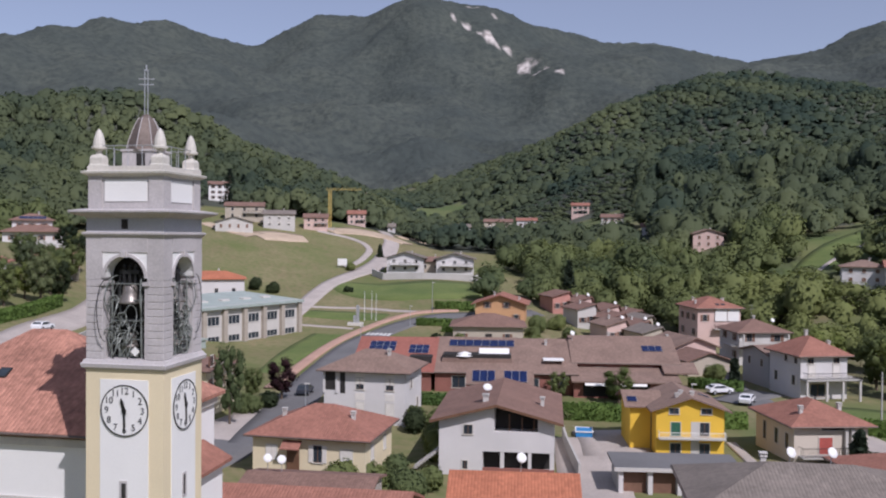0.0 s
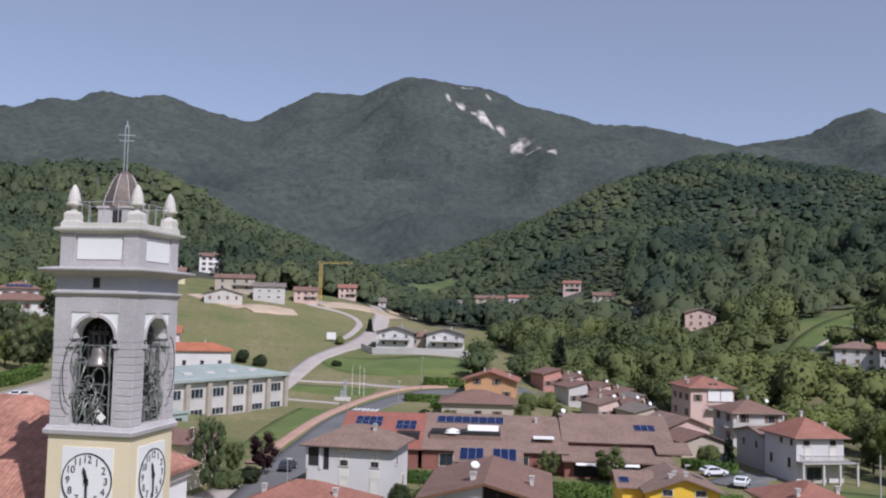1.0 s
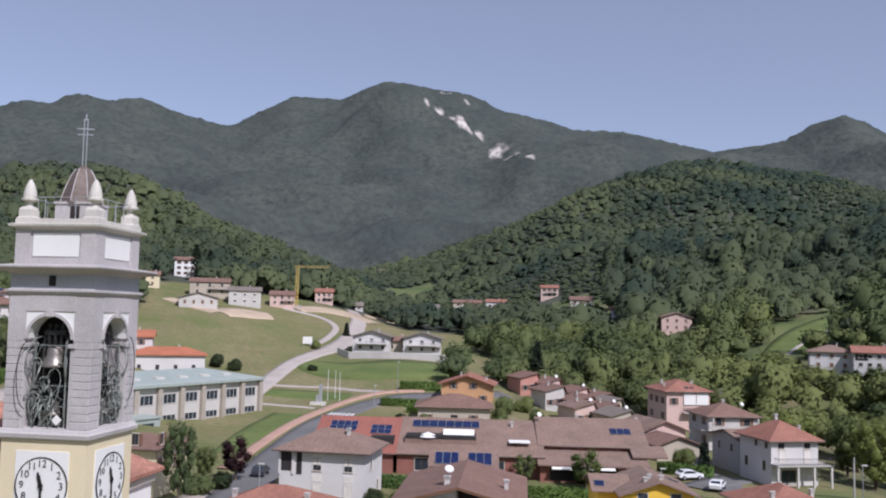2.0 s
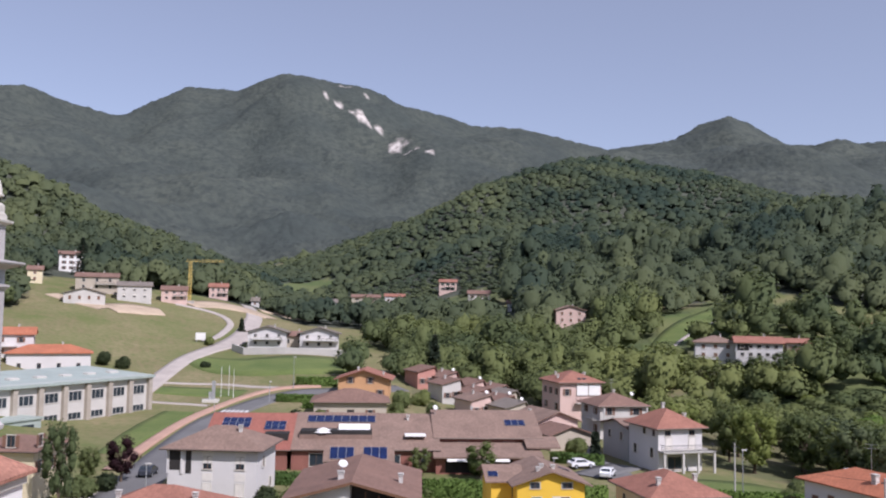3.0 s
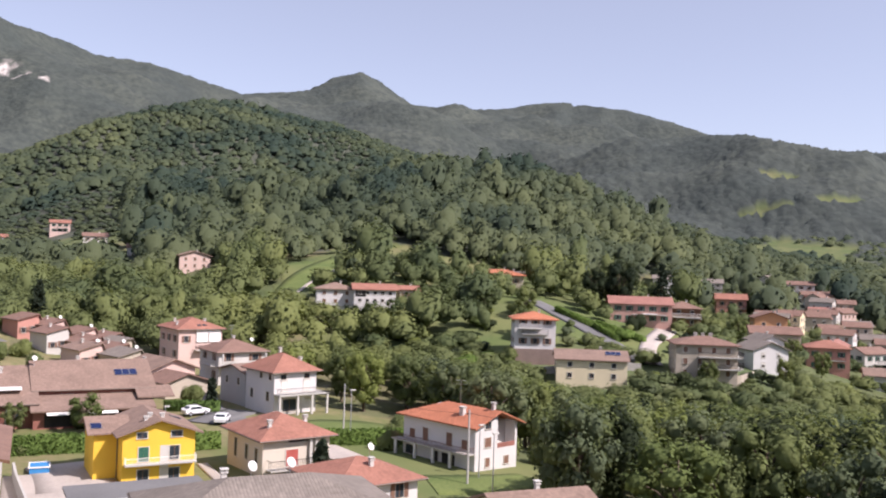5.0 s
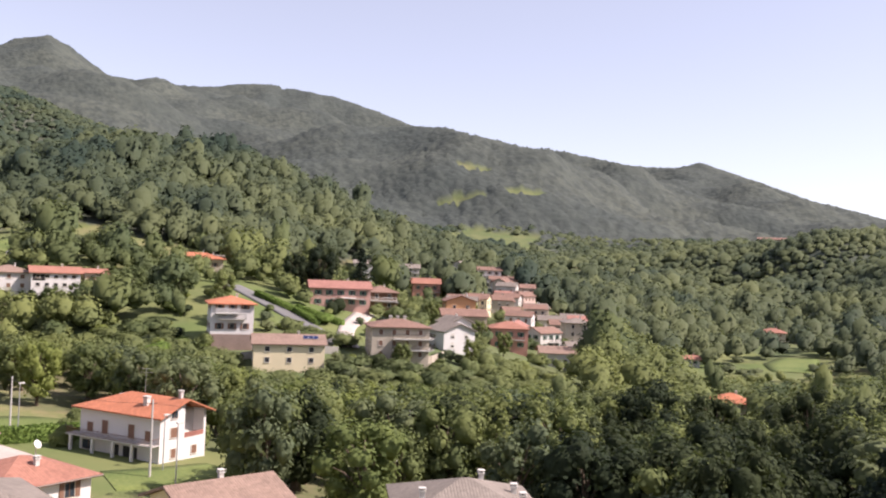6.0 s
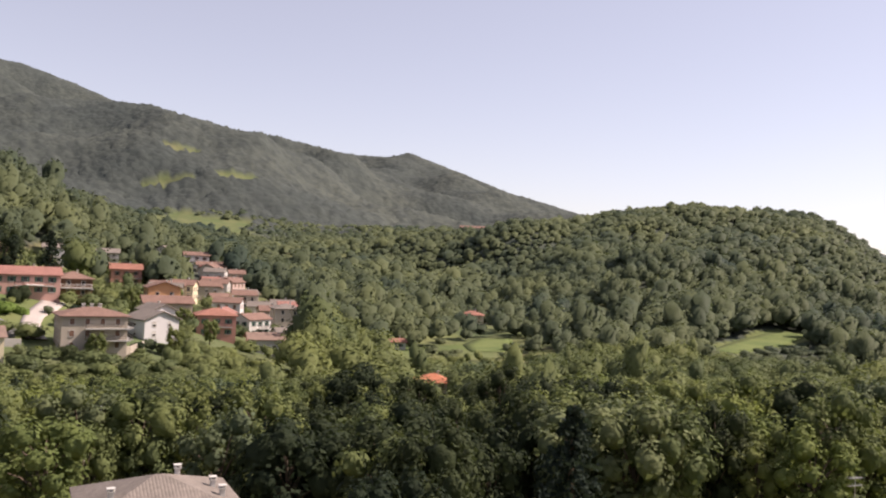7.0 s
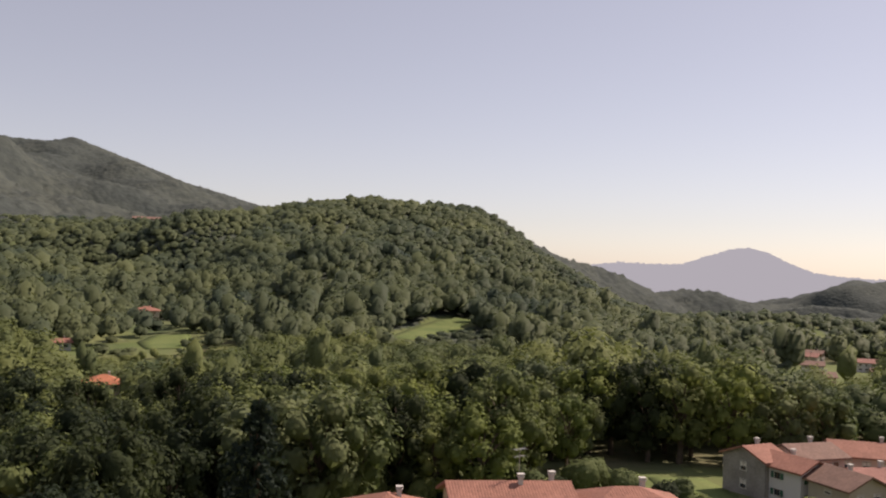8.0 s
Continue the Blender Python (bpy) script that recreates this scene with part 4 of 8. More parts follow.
def house(name, x, y, turn, w, d, eave, rise, roof, walls, tiles, label, wins=(), over=0.7, along="y", base=None, chimneys=((0.2, 0.1),), dishes=(), group="", ridge=None, shift=0.0, style="shutters", mat=None, category="house", gutter=True):
    """A house: plastered body with gables if need be, tiled roof, windows, chimneys. eave and base are heights in the world; wins: (side, along, sill, width, height[, style])."""
    g = height(x, y) if base is None else base
    h = eave - g
    top = thing(name, pose(x, y, g, 0, 0, turn), label, category, group)
    PLOTS.append((x, y, 0.62 * max(w, d) + 1.5))
    bw, bd = w / 2, d / 2
    if roof == "gable":
        slopes = gable_slopes(w, d, h, rise, over, along, shift)
        run = (bw if along == "y" else bd) + over
        k = h + rise * (over / run) - 0.24
        if along == "y":
            bm = prism([(-bw, -2.5), (bw, -2.5), (bw, k), (shift, h + rise - 0.24), (-bw, k)], -bd, bd)
        else:
            bm = prism([(-bd, -2.5), (bd, -2.5), (bd, k), (shift, h + rise - 0.24), (-bd, k)], -bw, bw)
            bmesh.ops.rotate(bm, verts=bm.verts, cent=(0, 0, 0), matrix=Matrix.Rotation(radians(90), 3, "Z"))
            if shift:
                bmesh.ops.scale(bm, verts=bm.verts, vec=(1, 1, 1))
    else:
        slopes = hip_slopes(w, d, h, rise, over, ridge)
        bm = boxes((-bw, bw, -bd, bd, -2.5, h + 0.05))
    part("wall", bm, walls, top)
    rf = part("roof", roof_mesh(slopes), tiles, top)
    if gutter:
        for ring in slopes:
            a, c = Vector(ring[0]), Vector(ring[1])
            out = (c - a).normalized().cross(Vector((0, 0, 1))) * 0.06
            part("gutter", tube([a + out - Vector((0, 0, 0.1)), c + out - Vector((0, 0, 0.1))], 0.07, 5), M_COPPER, rf)
    for q in wins:
        side, al, sill, ww, hh = q[:5]
        window(top, wall_pose(side, w, d, al, sill), ww, hh, q[5] if len(q) > 5 else style, mat)
    for cx, cy in chimneys:
        px, py = cx * bw, cy * bd
        if roof == "gable":
            f = 1 - (abs(px) / (bw + over) if along == "y" else abs(py) / (bd + over))
        else:
            f = min(1.0, min((bw + over - abs(px)), (bd + over - abs(py))) / (min(bw, bd) + over))
        chimney(rf, px, py, h + rise * f + 0.1)
    for cx, cy in dishes:
        px, py = cx * bw, cy * bd
        if roof == "gable":
            f = 1 - (abs(px) / (bw + over) if along == "y" else abs(py) / (bd + over))
        else:
            f = min(1.0, min((bw + over - abs(px)), (bd + over - abs(py))) / (min(bw, bd) + over))
        dish(rf, px, py, h + rise * f, turn=20 - turn)
    return top, slopes, h


def rows_of(side, span, n, sills, w=0.95, h=1.35, style=None):
    """Regular windows on one wall: n across, one row for every sill height."""
    out = []
    for z in sills:
        for i in range(n):
            al = span * ((i + 0.5) / n - 0.5)
            out.append((side, al, z, w, h) + ((style,) if style else ()))
    return out


# ---- the church and its bell tower ----
def arch_face(w, z0, z1, ow, sill, crown, y0, y1):
    """A wall w wide from z0 to z1 with a round-headed opening, as a solid between y0 and y1: two piers and the head over the arch."""
    r = ow / 2
    pts = [(-w / 2, crown - r), (-r, crown - r)] + [(-r * math.cos(math.pi * k / 12), crown - r + r * math.sin(math.pi * k / 12)) for k in range(1, 12)] + [(r, crown - r), (w / 2, crown - r), (w / 2, z1), (-w / 2, z1)]
    return prism(pts, y0, y1)


def numeral(text, size):
    cu = bpy.data.curves.new("numeral", "FONT")
    cu.body, cu.size, cu.extrude, cu.align_x, cu.align_y = text, size, 0.012, "CENTER", "CENTER"
    tmp = bpy.data.objects.new("numeral", cu)
    me = bpy.data.meshes.new_from_object(tmp)
    bpy.data.objects.remove(tmp)
    me.materials.append(M_DIALPAINT)
    return me


def build_tower():
    X, Y, TURN = -14.56, 43.4, -10.3
    top = thing("bell_tower", pose(X, Y, 0.61, 0, 0, TURN) @ Matrix.Diagonal((0.966, 0.966, 0.966, 1)), "grey stone bell tower with cream plastered shaft and clock dials", "tower")
    s = 2.05
    part("shaft", boxes((-s, s, -s, s, -1.5, 19.55)), M_CREAM, top, "cream plastered lower shaft")
    for side in range(4):
        turn = side * 90
        m = pose(0, 0, 0, 0, 0, turn)
        pan = part("wall_panel", boxes((-1.28, 1.28, -s - 0.035, -s + 0.02, -1.0, 19.05)), M_WHITE, top, "smooth white recessed plaster panel", m)
        if side in (0, 1):
            dial = part("clock_dial", lathe([(1.24, 0.0), (1.24, 0.03), (1.2, 0.045)], 48), M_WHITE, top, "white clock dial with black numerals", pose(0, 0, 0, 0, 0, turn) @ pose(0.05, -s - 0.035, 17.55, 90, 0, 0))
            ring = bmesh.new()
            for k in range(48):
                a, c = 6.28319 * k / 48, 6.28319 * (k + 1) / 48
                q = [ring.verts.new((r * math.cos(t), r * math.sin(t), z)) for z in (0.02, 0.075) for r, t in ((1.21, a), (1.255, a), (1.255, c), (1.21, c))]
                for f in ((4, 5, 6, 7), (1, 2, 6, 5), (3, 0, 4, 7)):
                    ring.faces.new([q[i] for i in f])
            part("dial_rim", ring, M_METAL, dial)
            for n in range(1, 13):
                a = radians(90 - 30 * n)
                digits = str(n)
                for j, digit in enumerate(digits):
                    again("numeral", numeral(digit, 0.46), dial, pose(0.95 * math.cos(a) + 0.23 * (j - (len(digits) - 1) / 2), 0.95 * math.sin(a), 0.06))
            for nm, ang, ln, wd in (("hour_pointer", 90 - 345, 0.62, 0.075), ("minute_pointer", 90 - 178, 1.02, 0.05)):
                bm = boxes((-0.2, ln * 0.8, -wd, wd, 0.09, 0.12), (ln * 0.75, ln, -wd * 0.45, wd * 0.45, 0.09, 0.12))
                lathe([(0.11, 0.07), (0.11, 0.14)], 12, bm)
                part(nm, bm, M_METAL, dial, m=pose(0, 0, 0, 0, 0, ang))
        slit = part("window", boxes((-0.2, -0.13, -s - 0.09, -s, 13.0, 14.0), (0.13, 0.2, -s - 0.09, -s, 13.0, 14.0), (-0.2, 0.2, -s - 0.09, -s, 12.9, 13.0), (-0.2, 0.2, -s - 0.09, -s, 14.0, 14.12)), M_STONE, top, m=m)
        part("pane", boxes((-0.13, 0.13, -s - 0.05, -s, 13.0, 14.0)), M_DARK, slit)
    # ledge under the belfry
    part("ledge", lathe([(2.05, 19.5), (2.22, 19.62), (2.25, 19.8), (2.18, 19.86), (2.12, 20.0), (2.05, 20.02)], 4, square=True), M_STONE, top)
    # belfry piers, course by course
    pier_w, n_course = 0.88, 11
    z0, z1 = 20.02, 23.9
    hgt = (z1 - z0) / n_course
    block = boxes((-pier_w / 2, pier_w / 2, -pier_w / 2, pier_w / 2, 0.012, hgt - 0.012))
    bmesh.ops.bevel(block, geom=[e for e in block.edges], offset=0.018, segments=1, affect="EDGES")
    me = bpy.data.meshes.new("stone_block")
    block.to_mesh(me)
    block.free()
    me.materials.append(M_STONE)
    for sx in (-1, 1):
        for sy in (-1, 1):
            px, py = sx * (s - pier_w / 2), sy * (s - pier_w / 2)
            core = part("pier", boxes((px - pier_w / 2 + 0.03, px + pier_w / 2 - 0.03, py - pier_w / 2 + 0.03, py + pier_w / 2 - 0.03, z0, z1 + 0.1)), M_STONE, top)
            for k in range(n_course):
                again("stone_block", me, core, pose(px, py, z0 + k * hgt))
    for side in range(4):
        m = pose(0, 0, 0, 0, 0, side * 90)
        part("arch_wall", arch_face(2 * s - 1.7, 20, 25.25, 2.1, 20, 25.05, -s + 0.03, -s + 0.72), M_WHITE, top, "white plaster spandrel over the arch", m)
        part("arch_pier_head", boxes((-s, -s + pier_w, -s, -s + pier_w, 23.9, 26.0)), M_STONE, top, m=m)
        # jambs beside the opening
        for sx in (-1, 1):
            part("jamb", boxes((sx * 1.12 - 0.08, sx * 1.12 + 0.08, -s + 0.02, -s + 0.72, 20.02, 23.65)), M_STONE, top, m=m)
            part("impost", boxes((sx * 1.14 - 0.17, sx * 1.14 + 0.17, -s - 0.08, -s + 0.75, 23.62, 23.8)), M_STONE, top, m=m)
        # arch ring and keystone
        bm = bmesh.new()
        r0, r1, cz = 1.05, 1.19, 24.0
        for k in range(14):
            a, c = math.pi * k / 14, math.pi * (k + 1) / 14
            q = [bm.verts.new((r * math.cos(t), y, cz + r * math.sin(t))) for y in (-s - 0.05, -s + 0.1) for r, t in ((r0, a), (r1, a), (r1, c), (r0, c))]
            for f in ((0, 1, 2, 3), (1, 2, 6, 5), (3, 0, 4, 7)):
                bm.faces.new([q[i] for i in f])
        bmesh.ops.remove_doubles(bm, verts=bm.verts, dist=0.001)
        part("arch_ring", bm, M_STONE, top, m=m)
        part("keystone", boxes((-0.14, 0.14, -s - 0.12, -s + 0.1, 25.0, 25.3)), M_STONE, top, m=m)
        part("band", boxes((-1.2, 1.2, -s - 0.02, -s + 0.7, 25.25, 26.02)), M_STONE, top, m=m)
    part("belfry_floor", boxes((-1.9, 1.9, -1.9, 1.9, 19.9, 20.06)), M_STONE, top)
    # added dark block: paints the shade inside the belfry and closes the view through
    part("belfry_shade_block", boxes((-1.9, 0.7, -0.7, 1.9, 20.0, 25.9)), M_DARK, top)
    # entablature: moulding, frieze, great cornice
    part("architrave", lathe([(2.05, 25.95), (2.1, 26.0), (2.2, 26.12), (2.2, 26.2), (2.06, 26.24)], 4, square=True), M_STONE, top)
    part("frieze", lathe([(2.04, 26.2), (2.04, 26.95)], 4, square=True), material("blue_grey_plaster", (0.42, 0.42, 0.44), 0.85, 0.1, 0.6, 9, 0.15), top, "smooth pale grey frieze")
    fz = part("vent", boxes((-0.16, 0.16, -2.07, -2.0, 26.38, 26.85)), M_DARK, top)
    part("cornice", lathe([(2.05, 26.9), (2.15, 26.98), (2.3, 27.02), (2.62, 27.14), (2.66, 27.2), (2.66, 27.27), (2.1, 27.36)], 4, square=True), M_STONE, top, "deep projecting stone cornice")
    # attic with white panels
    part("attic", lathe([(1.92, 27.3), (1.92, 29.0)], 4, square=True), M_STONE, top)
    for side in range(4):
        m = pose(0, 0, 0, 0, 0, side * 90)
        part("wall_panel", boxes((-1.12, 1.12, -1.955, -1.9, 27.72, 28.78)), M_WHITE, top, "white plaster panel", m)
        for sx in (-1, 1):
            part("pilaster", boxes((sx * 1.6 - 0.36, sx * 1.6 + 0.36, -2.0, -1.9, 27.34, 28.95)), M_STONE, top, m=m)
    part("cornice", lathe([(1.95, 28.92), (2.05, 29.0), (2.22, 29.08), (2.24, 29.18), (2.1, 29.22)], 4, square=True), M_STONE_PALE, top)
    part("parapet", lathe([(2.02, 29.2), (2.02, 29.44), (1.6, 29.46)], 4, square=True), M_STONE_PALE, top)
    # finials on the corners
    fin = lathe([(0.2, 0.0), (0.15, 0.06), (0.15, 0.2), (0.24, 0.28), (0.37, 0.3), (0.38, 0.4), (0.29, 0.43), (0.29, 0.56), (0.265, 0.72), (0.22, 0.9), (0.16, 1.08), (0.08, 1.22), (0.02, 1.29)], 12)
    fm = bpy.data.meshes.new("finial")
    bmesh.ops.recalc_face_normals(fin, faces=fin.faces)
    fin.to_mesh(fm)
    fin.free()
    fm.materials.append(M_STONE_PALE)
    for sx in (-1, 1):
        for sy in (-1, 1):
            px, py = sx * 1.62, sy * 1.62
            ped = part("pedestal", lathe([(0.36, 29.2), (0.36, 29.5), (0.31, 29.55), (0.31, 29.86), (0.25, 29.98), (0.16, 30.02)], 4, at=(px, py, 0), square=True), M_STONE_PALE, top)
            again("finial", fm, ped, pose(px, py, 30.0, 0, 0, 0), "weathered stone bullet-shaped finial")
    for side in range(4):
        m = pose(0, 0, 0, 0, 0, side * 90)
        bm = tube([(-1.5, -1.75, 30.45), (1.5, -1.75, 30.45)], 0.022)
        for x in (-0.75, 0.0, 0.75):
            tube([(x, -1.75, 29.4), (x, -1.75, 30.45)], 0.02, 5, bm)
        part("guard_rail", bm, M_STEEL, top, m=m)
    drum = part("drum", boxes((-0.84, 0.84, -0.84, 0.84, 29.3, 30.32), (-0.9, 0.9, -0.9, 0.9, 30.26, 30.36)), M_STONE, top)
    part("door", boxes((-0.06, 0.4, -0.86, -0.82, 29.5, 30.16)), M_DARK, drum)
    sp = lathe([(1.0, 30.34), (0.96, 30.42), (0.86, 30.8), (0.7, 31.25), (0.52, 31.7), (0.34, 32.0), (0.16, 32.16), (0.05, 32.2)], 8)
    spire = part("spire", sp, M_COPPER, top, "weathered brown metal-clad spire cap")
    for k in range(8):
        a = 6.28319 * k / 8
        part("seam", tube([(r * math.cos(a), r * math.sin(a), z) for r, z in ((0.98, 30.42), (0.88, 30.8), (0.72, 31.25), (0.54, 31.7), (0.36, 32.0))], 0.025, 5), M_STONE, spire)
    # the cross: two uprights close together, two short arms
    bm = boxes((-0.1, -0.055, -0.022, 0.022, 32.1, 34.45), (0.055, 0.1, -0.022, 0.022, 32.1, 34.45), (-0.1, 0.1, -0.02, 0.02, 34.4, 34.46))
    for z, w in ((33.98, 0.4), (33.7, 0.36)):
        box(bm, -w, w, -0.02, 0.02, z - 0.025, z + 0.025)
    tube([(0.0, 0, 34.4), (0.0, 0, 34.68)], 0.03, 5, bm)
    part("cross", bm, M_STEEL, top, "weathered iron double-barred cross", pose(0, 0, 0, 0, 0, 14))
    # bells with their wheels and frames, one pair behind each open arch
    bell_profile = [(0.02, 0.86), (0.12, 0.88), (0.26, 0.84), (0.32, 0.74), (0.34, 0.5), (0.39, 0.3), (0.48, 0.12), (0.55, 0.0), (0.52, -0.02), (0.4, 0.12), (0.3, 0.45), (0.26, 0.74), (0.02, 0.78)]
    rng = random.Random(4)
    for side in (0, 1):
        m0 = pose(0, 0, 0, 0, 0, 90 * side)
        for z, k in ((22.75, 1.1), (20.6, 0.78)):
            prof = [(r * k, h * k) for r, h in bell_profile]
            bell = part("bell", lathe(prof, 24), M_BRONZE, top, "dull bronze church bell", m0 @ pose(0.0, -1.5, z), smooth=True)
            head = bmesh.new()
            for x in (-0.3, 0.0, 0.3):
                box(head, x - 0.06, x + 0.06, -0.09, 0.09, 0.86 * k, 1.55 * k)
                lathe([(0.04, 1.55 * k), (0.1, 1.6 * k), (0.09, 1.7 * k), (0.03, 1.75 * k)], 8, head, (x, 0, 0))
            box(head, -0.52, 0.52, -0.12, 0.12, 1.3 * k, 1.48 * k)
            for sx in (-1, 1):
                tube([(sx * 0.5, 0, 1.32 * k), (sx * 0.62, 0, 0.7 * k), (sx * 0.66, 0, 0.2 * k)], 0.05, 5, head)
            part("headstock", head, M_METAL, bell)
            for sx in (-1, 1):
                wheel = bmesh.new()
                pts = [(0, 0.72 * k * math.cos(6.28319 * i / 20), 0.3 + 0.95 * k * math.sin(6.28319 * i / 20)) for i in range(21)]
                tube(pts, 0.028, 5, wheel)
                for i in range(0, 20, 4):
                    tube([(0, 0, 0.3 + 0.6 * k), pts[i]], 0.018, 4, wheel)
                part("wheel", wheel, M_MACHINE, bell, m=pose(sx * 0.68, 0, 0, 0, 0, 18 * sx))
        frame_bm = bmesh.new()
        for x in (-0.8, 0.8):
            for y in (-1.85, -1.15):
                tube([(x, y, 20.0), (x * 0.92, y, 23.9)], 0.045, 5, frame_bm)
        for z in (21.0, 21.9, 22.9, 23.7):
            tube([(-0.85, -1.85, z), (0.85, -1.85, z)], 0.035, 5, frame_bm)
            tube([(-0.85, -1.15, z), (0.85, -1.15, z)], 0.035, 5, frame_bm)
        part("bell_frame", frame_bm, M_MACHINE, top, m=m0)
        # looping control rods
        for i in range(13):
            x, z = (rng.uniform(-0.8, 0.35) if i % 3 else rng.uniform(-0.85, -0.6)) if side == 0 else rng.uniform(-0.7, 0.6), rng.uniform(20.2, 21.6) if i % 3 else rng.uniform(20.4, 22.6)
            r1, r2, tilt = rng.uniform(0.15, 0.45), rng.uniform(0.3, 0.9), rng.uniform(-0.4, 0.4)
            pts = [(x + r1 * math.cos(t), -1.95 + 0.15 * math.sin(2 * t) + tilt * 0.2, z + 0.5 + r2 * math.sin(t) + tilt * r1 * math.cos(t)) for t in [6.28319 * j / 14 for j in range(15)]]
            part("control_rod", tube(pts, rng.choice((0.016, 0.022, 0.03)), 5), M_MACHINE, top, m=m0)
        for i in range(9):
            x, z = rng.uniform(-0.75, 0.6), rng.uniform(20.1, 21.9)
            part("lever", tube([(x, -1.9, z), (x + rng.uniform(-0.35, 0.35), -1.86, z + rng.uniform(0.2, 0.8)), (x + rng.uniform(-0.5, 0.5), -1.7, z + rng.uniform(0.5, 1.1))], rng.choice((0.025, 0.04)), 5), M_MACHINE, top, m=m0)
        part("motor", boxes((0.1, 0.5, -1.7, -1.3, 20.1, 20.5), (-0.5, -0.15, -1.75, -1.4, 20.1, 20.75), (-0.1, 0.05, -1.6, -1.45, 20.4, 21.0)), M_MACHINE, top, m=m0)
        for sx, zc in ((-1, 22.4), (1, 22.6)):
            if side == 0 and sx == 1:
                continue
            pts = [(sx * (0.85 + 0.42 * math.sin(t)), -s - 0.25 - 0.1 * math.sin(t), zc + 1.5 * math.cos(t)) for t in [math.pi * j / 12 for j in range(13)]]
            part("rope_guide", tube(pts, 0.022, 5), M_METAL, top, m=m0)
    part("sign_plate", boxes((-0.17, 0.17, -0.012, 0.012, -0.17, 0.17)), M_AWNING, top, "small white warning plate", pose(0.52, -1.98, 20.42, 0, 45, 0))
    return top


build_tower()


def build_church():
    top = thing("church", pose(-23.85, 53.75, 0, 0, 0, -10.3), "white plastered church with a weathered terracotta tiled roof", "church")
    w, d, h = 15.3, 13.0, 15.4
    part("wall", boxes((-w / 2, w / 2, -d / 2, d / 2, -1.5, h)), M_WHITE, top)
    slopes = hip_slopes(w, d, h, 4.6, 0.55)
    rf = part("roof", roof_mesh(slopes), roof_tiles("weathered_church_tiles", (0.39, 0.19, 0.135), 0.4), top)
    skylight(rf, slopes, 0, 7.2, 4.0, 0.7, 0.8)
    part("eaves_moulding", boxes((-w / 2 - 0.25, w / 2 + 0.25, -d / 2 - 0.25, -d / 2, h - 0.75, h - 0.35), (w / 2, w / 2 + 0.25, -d / 2, d / 2, h - 0.75, h - 0.35), (-w / 2 - 0.25, -w / 2, -d / 2, d / 2, h - 0.75, h - 0.35)), M_STONE_PALE, top)
    for x in (-6.4, -2.4):
        part("pilaster", boxes((x - 0.3, x + 0.3, -d / 2 - 0.14, -d / 2, -1.0, h - 0.75)), M_OFFWHITE, top)
    part("string_course", boxes((-w / 2 - 0.08, w / 2 + 0.08, -d / 2 - 0.1, -d / 2, 11.6, 11.85)), M_OFFWHITE, top)
    part("downpipe", tube([(-4.9, -d / 2 - 0.6, h - 0.2), (-4.9, -d / 2 - 0.5, h - 0.7), (-4.5, -d / 2 - 0.12, h - 1.7), (-4.5, -d / 2 - 0.12, 0)], 0.07), M_COPPER, top)
    part("gutter", tube([(-w / 2 - 0.6, -d / 2 - 0.6, h - 0.1), (w / 2 + 0.6, -d / 2 - 0.6, h - 0.1)], 0.08, 5), M_COPPER, top)
    # side chapel towards the houses
    ch = part("chapel_wall", boxes((w / 2, w / 2 + 1.5, -d / 2 + 1.2, d / 2 - 2, -1.5, 11.4)), M_WHITE, top, "white side chapel wall")
    sl = [[(w / 2 + 2.0, -d / 2 + 0.8, 11.5), (w / 2 + 2.0, d / 2 - 1.6, 11.5), (w / 2 - 0.3, d / 2 - 1.6, 12.7), (w / 2 - 0.3, -d / 2 + 0.8, 12.7)]]
    part("chapel_roof", roof_mesh(sl), M_TERRACOTTA, ch)
    part("wall_panel", boxes((w / 2 + 0.2, w / 2 + 1.3, -d / 2 + 1.16, -d / 2 + 1.25, 2, 10.2)), M_OFFWHITE, ch)
    return top


build_church()


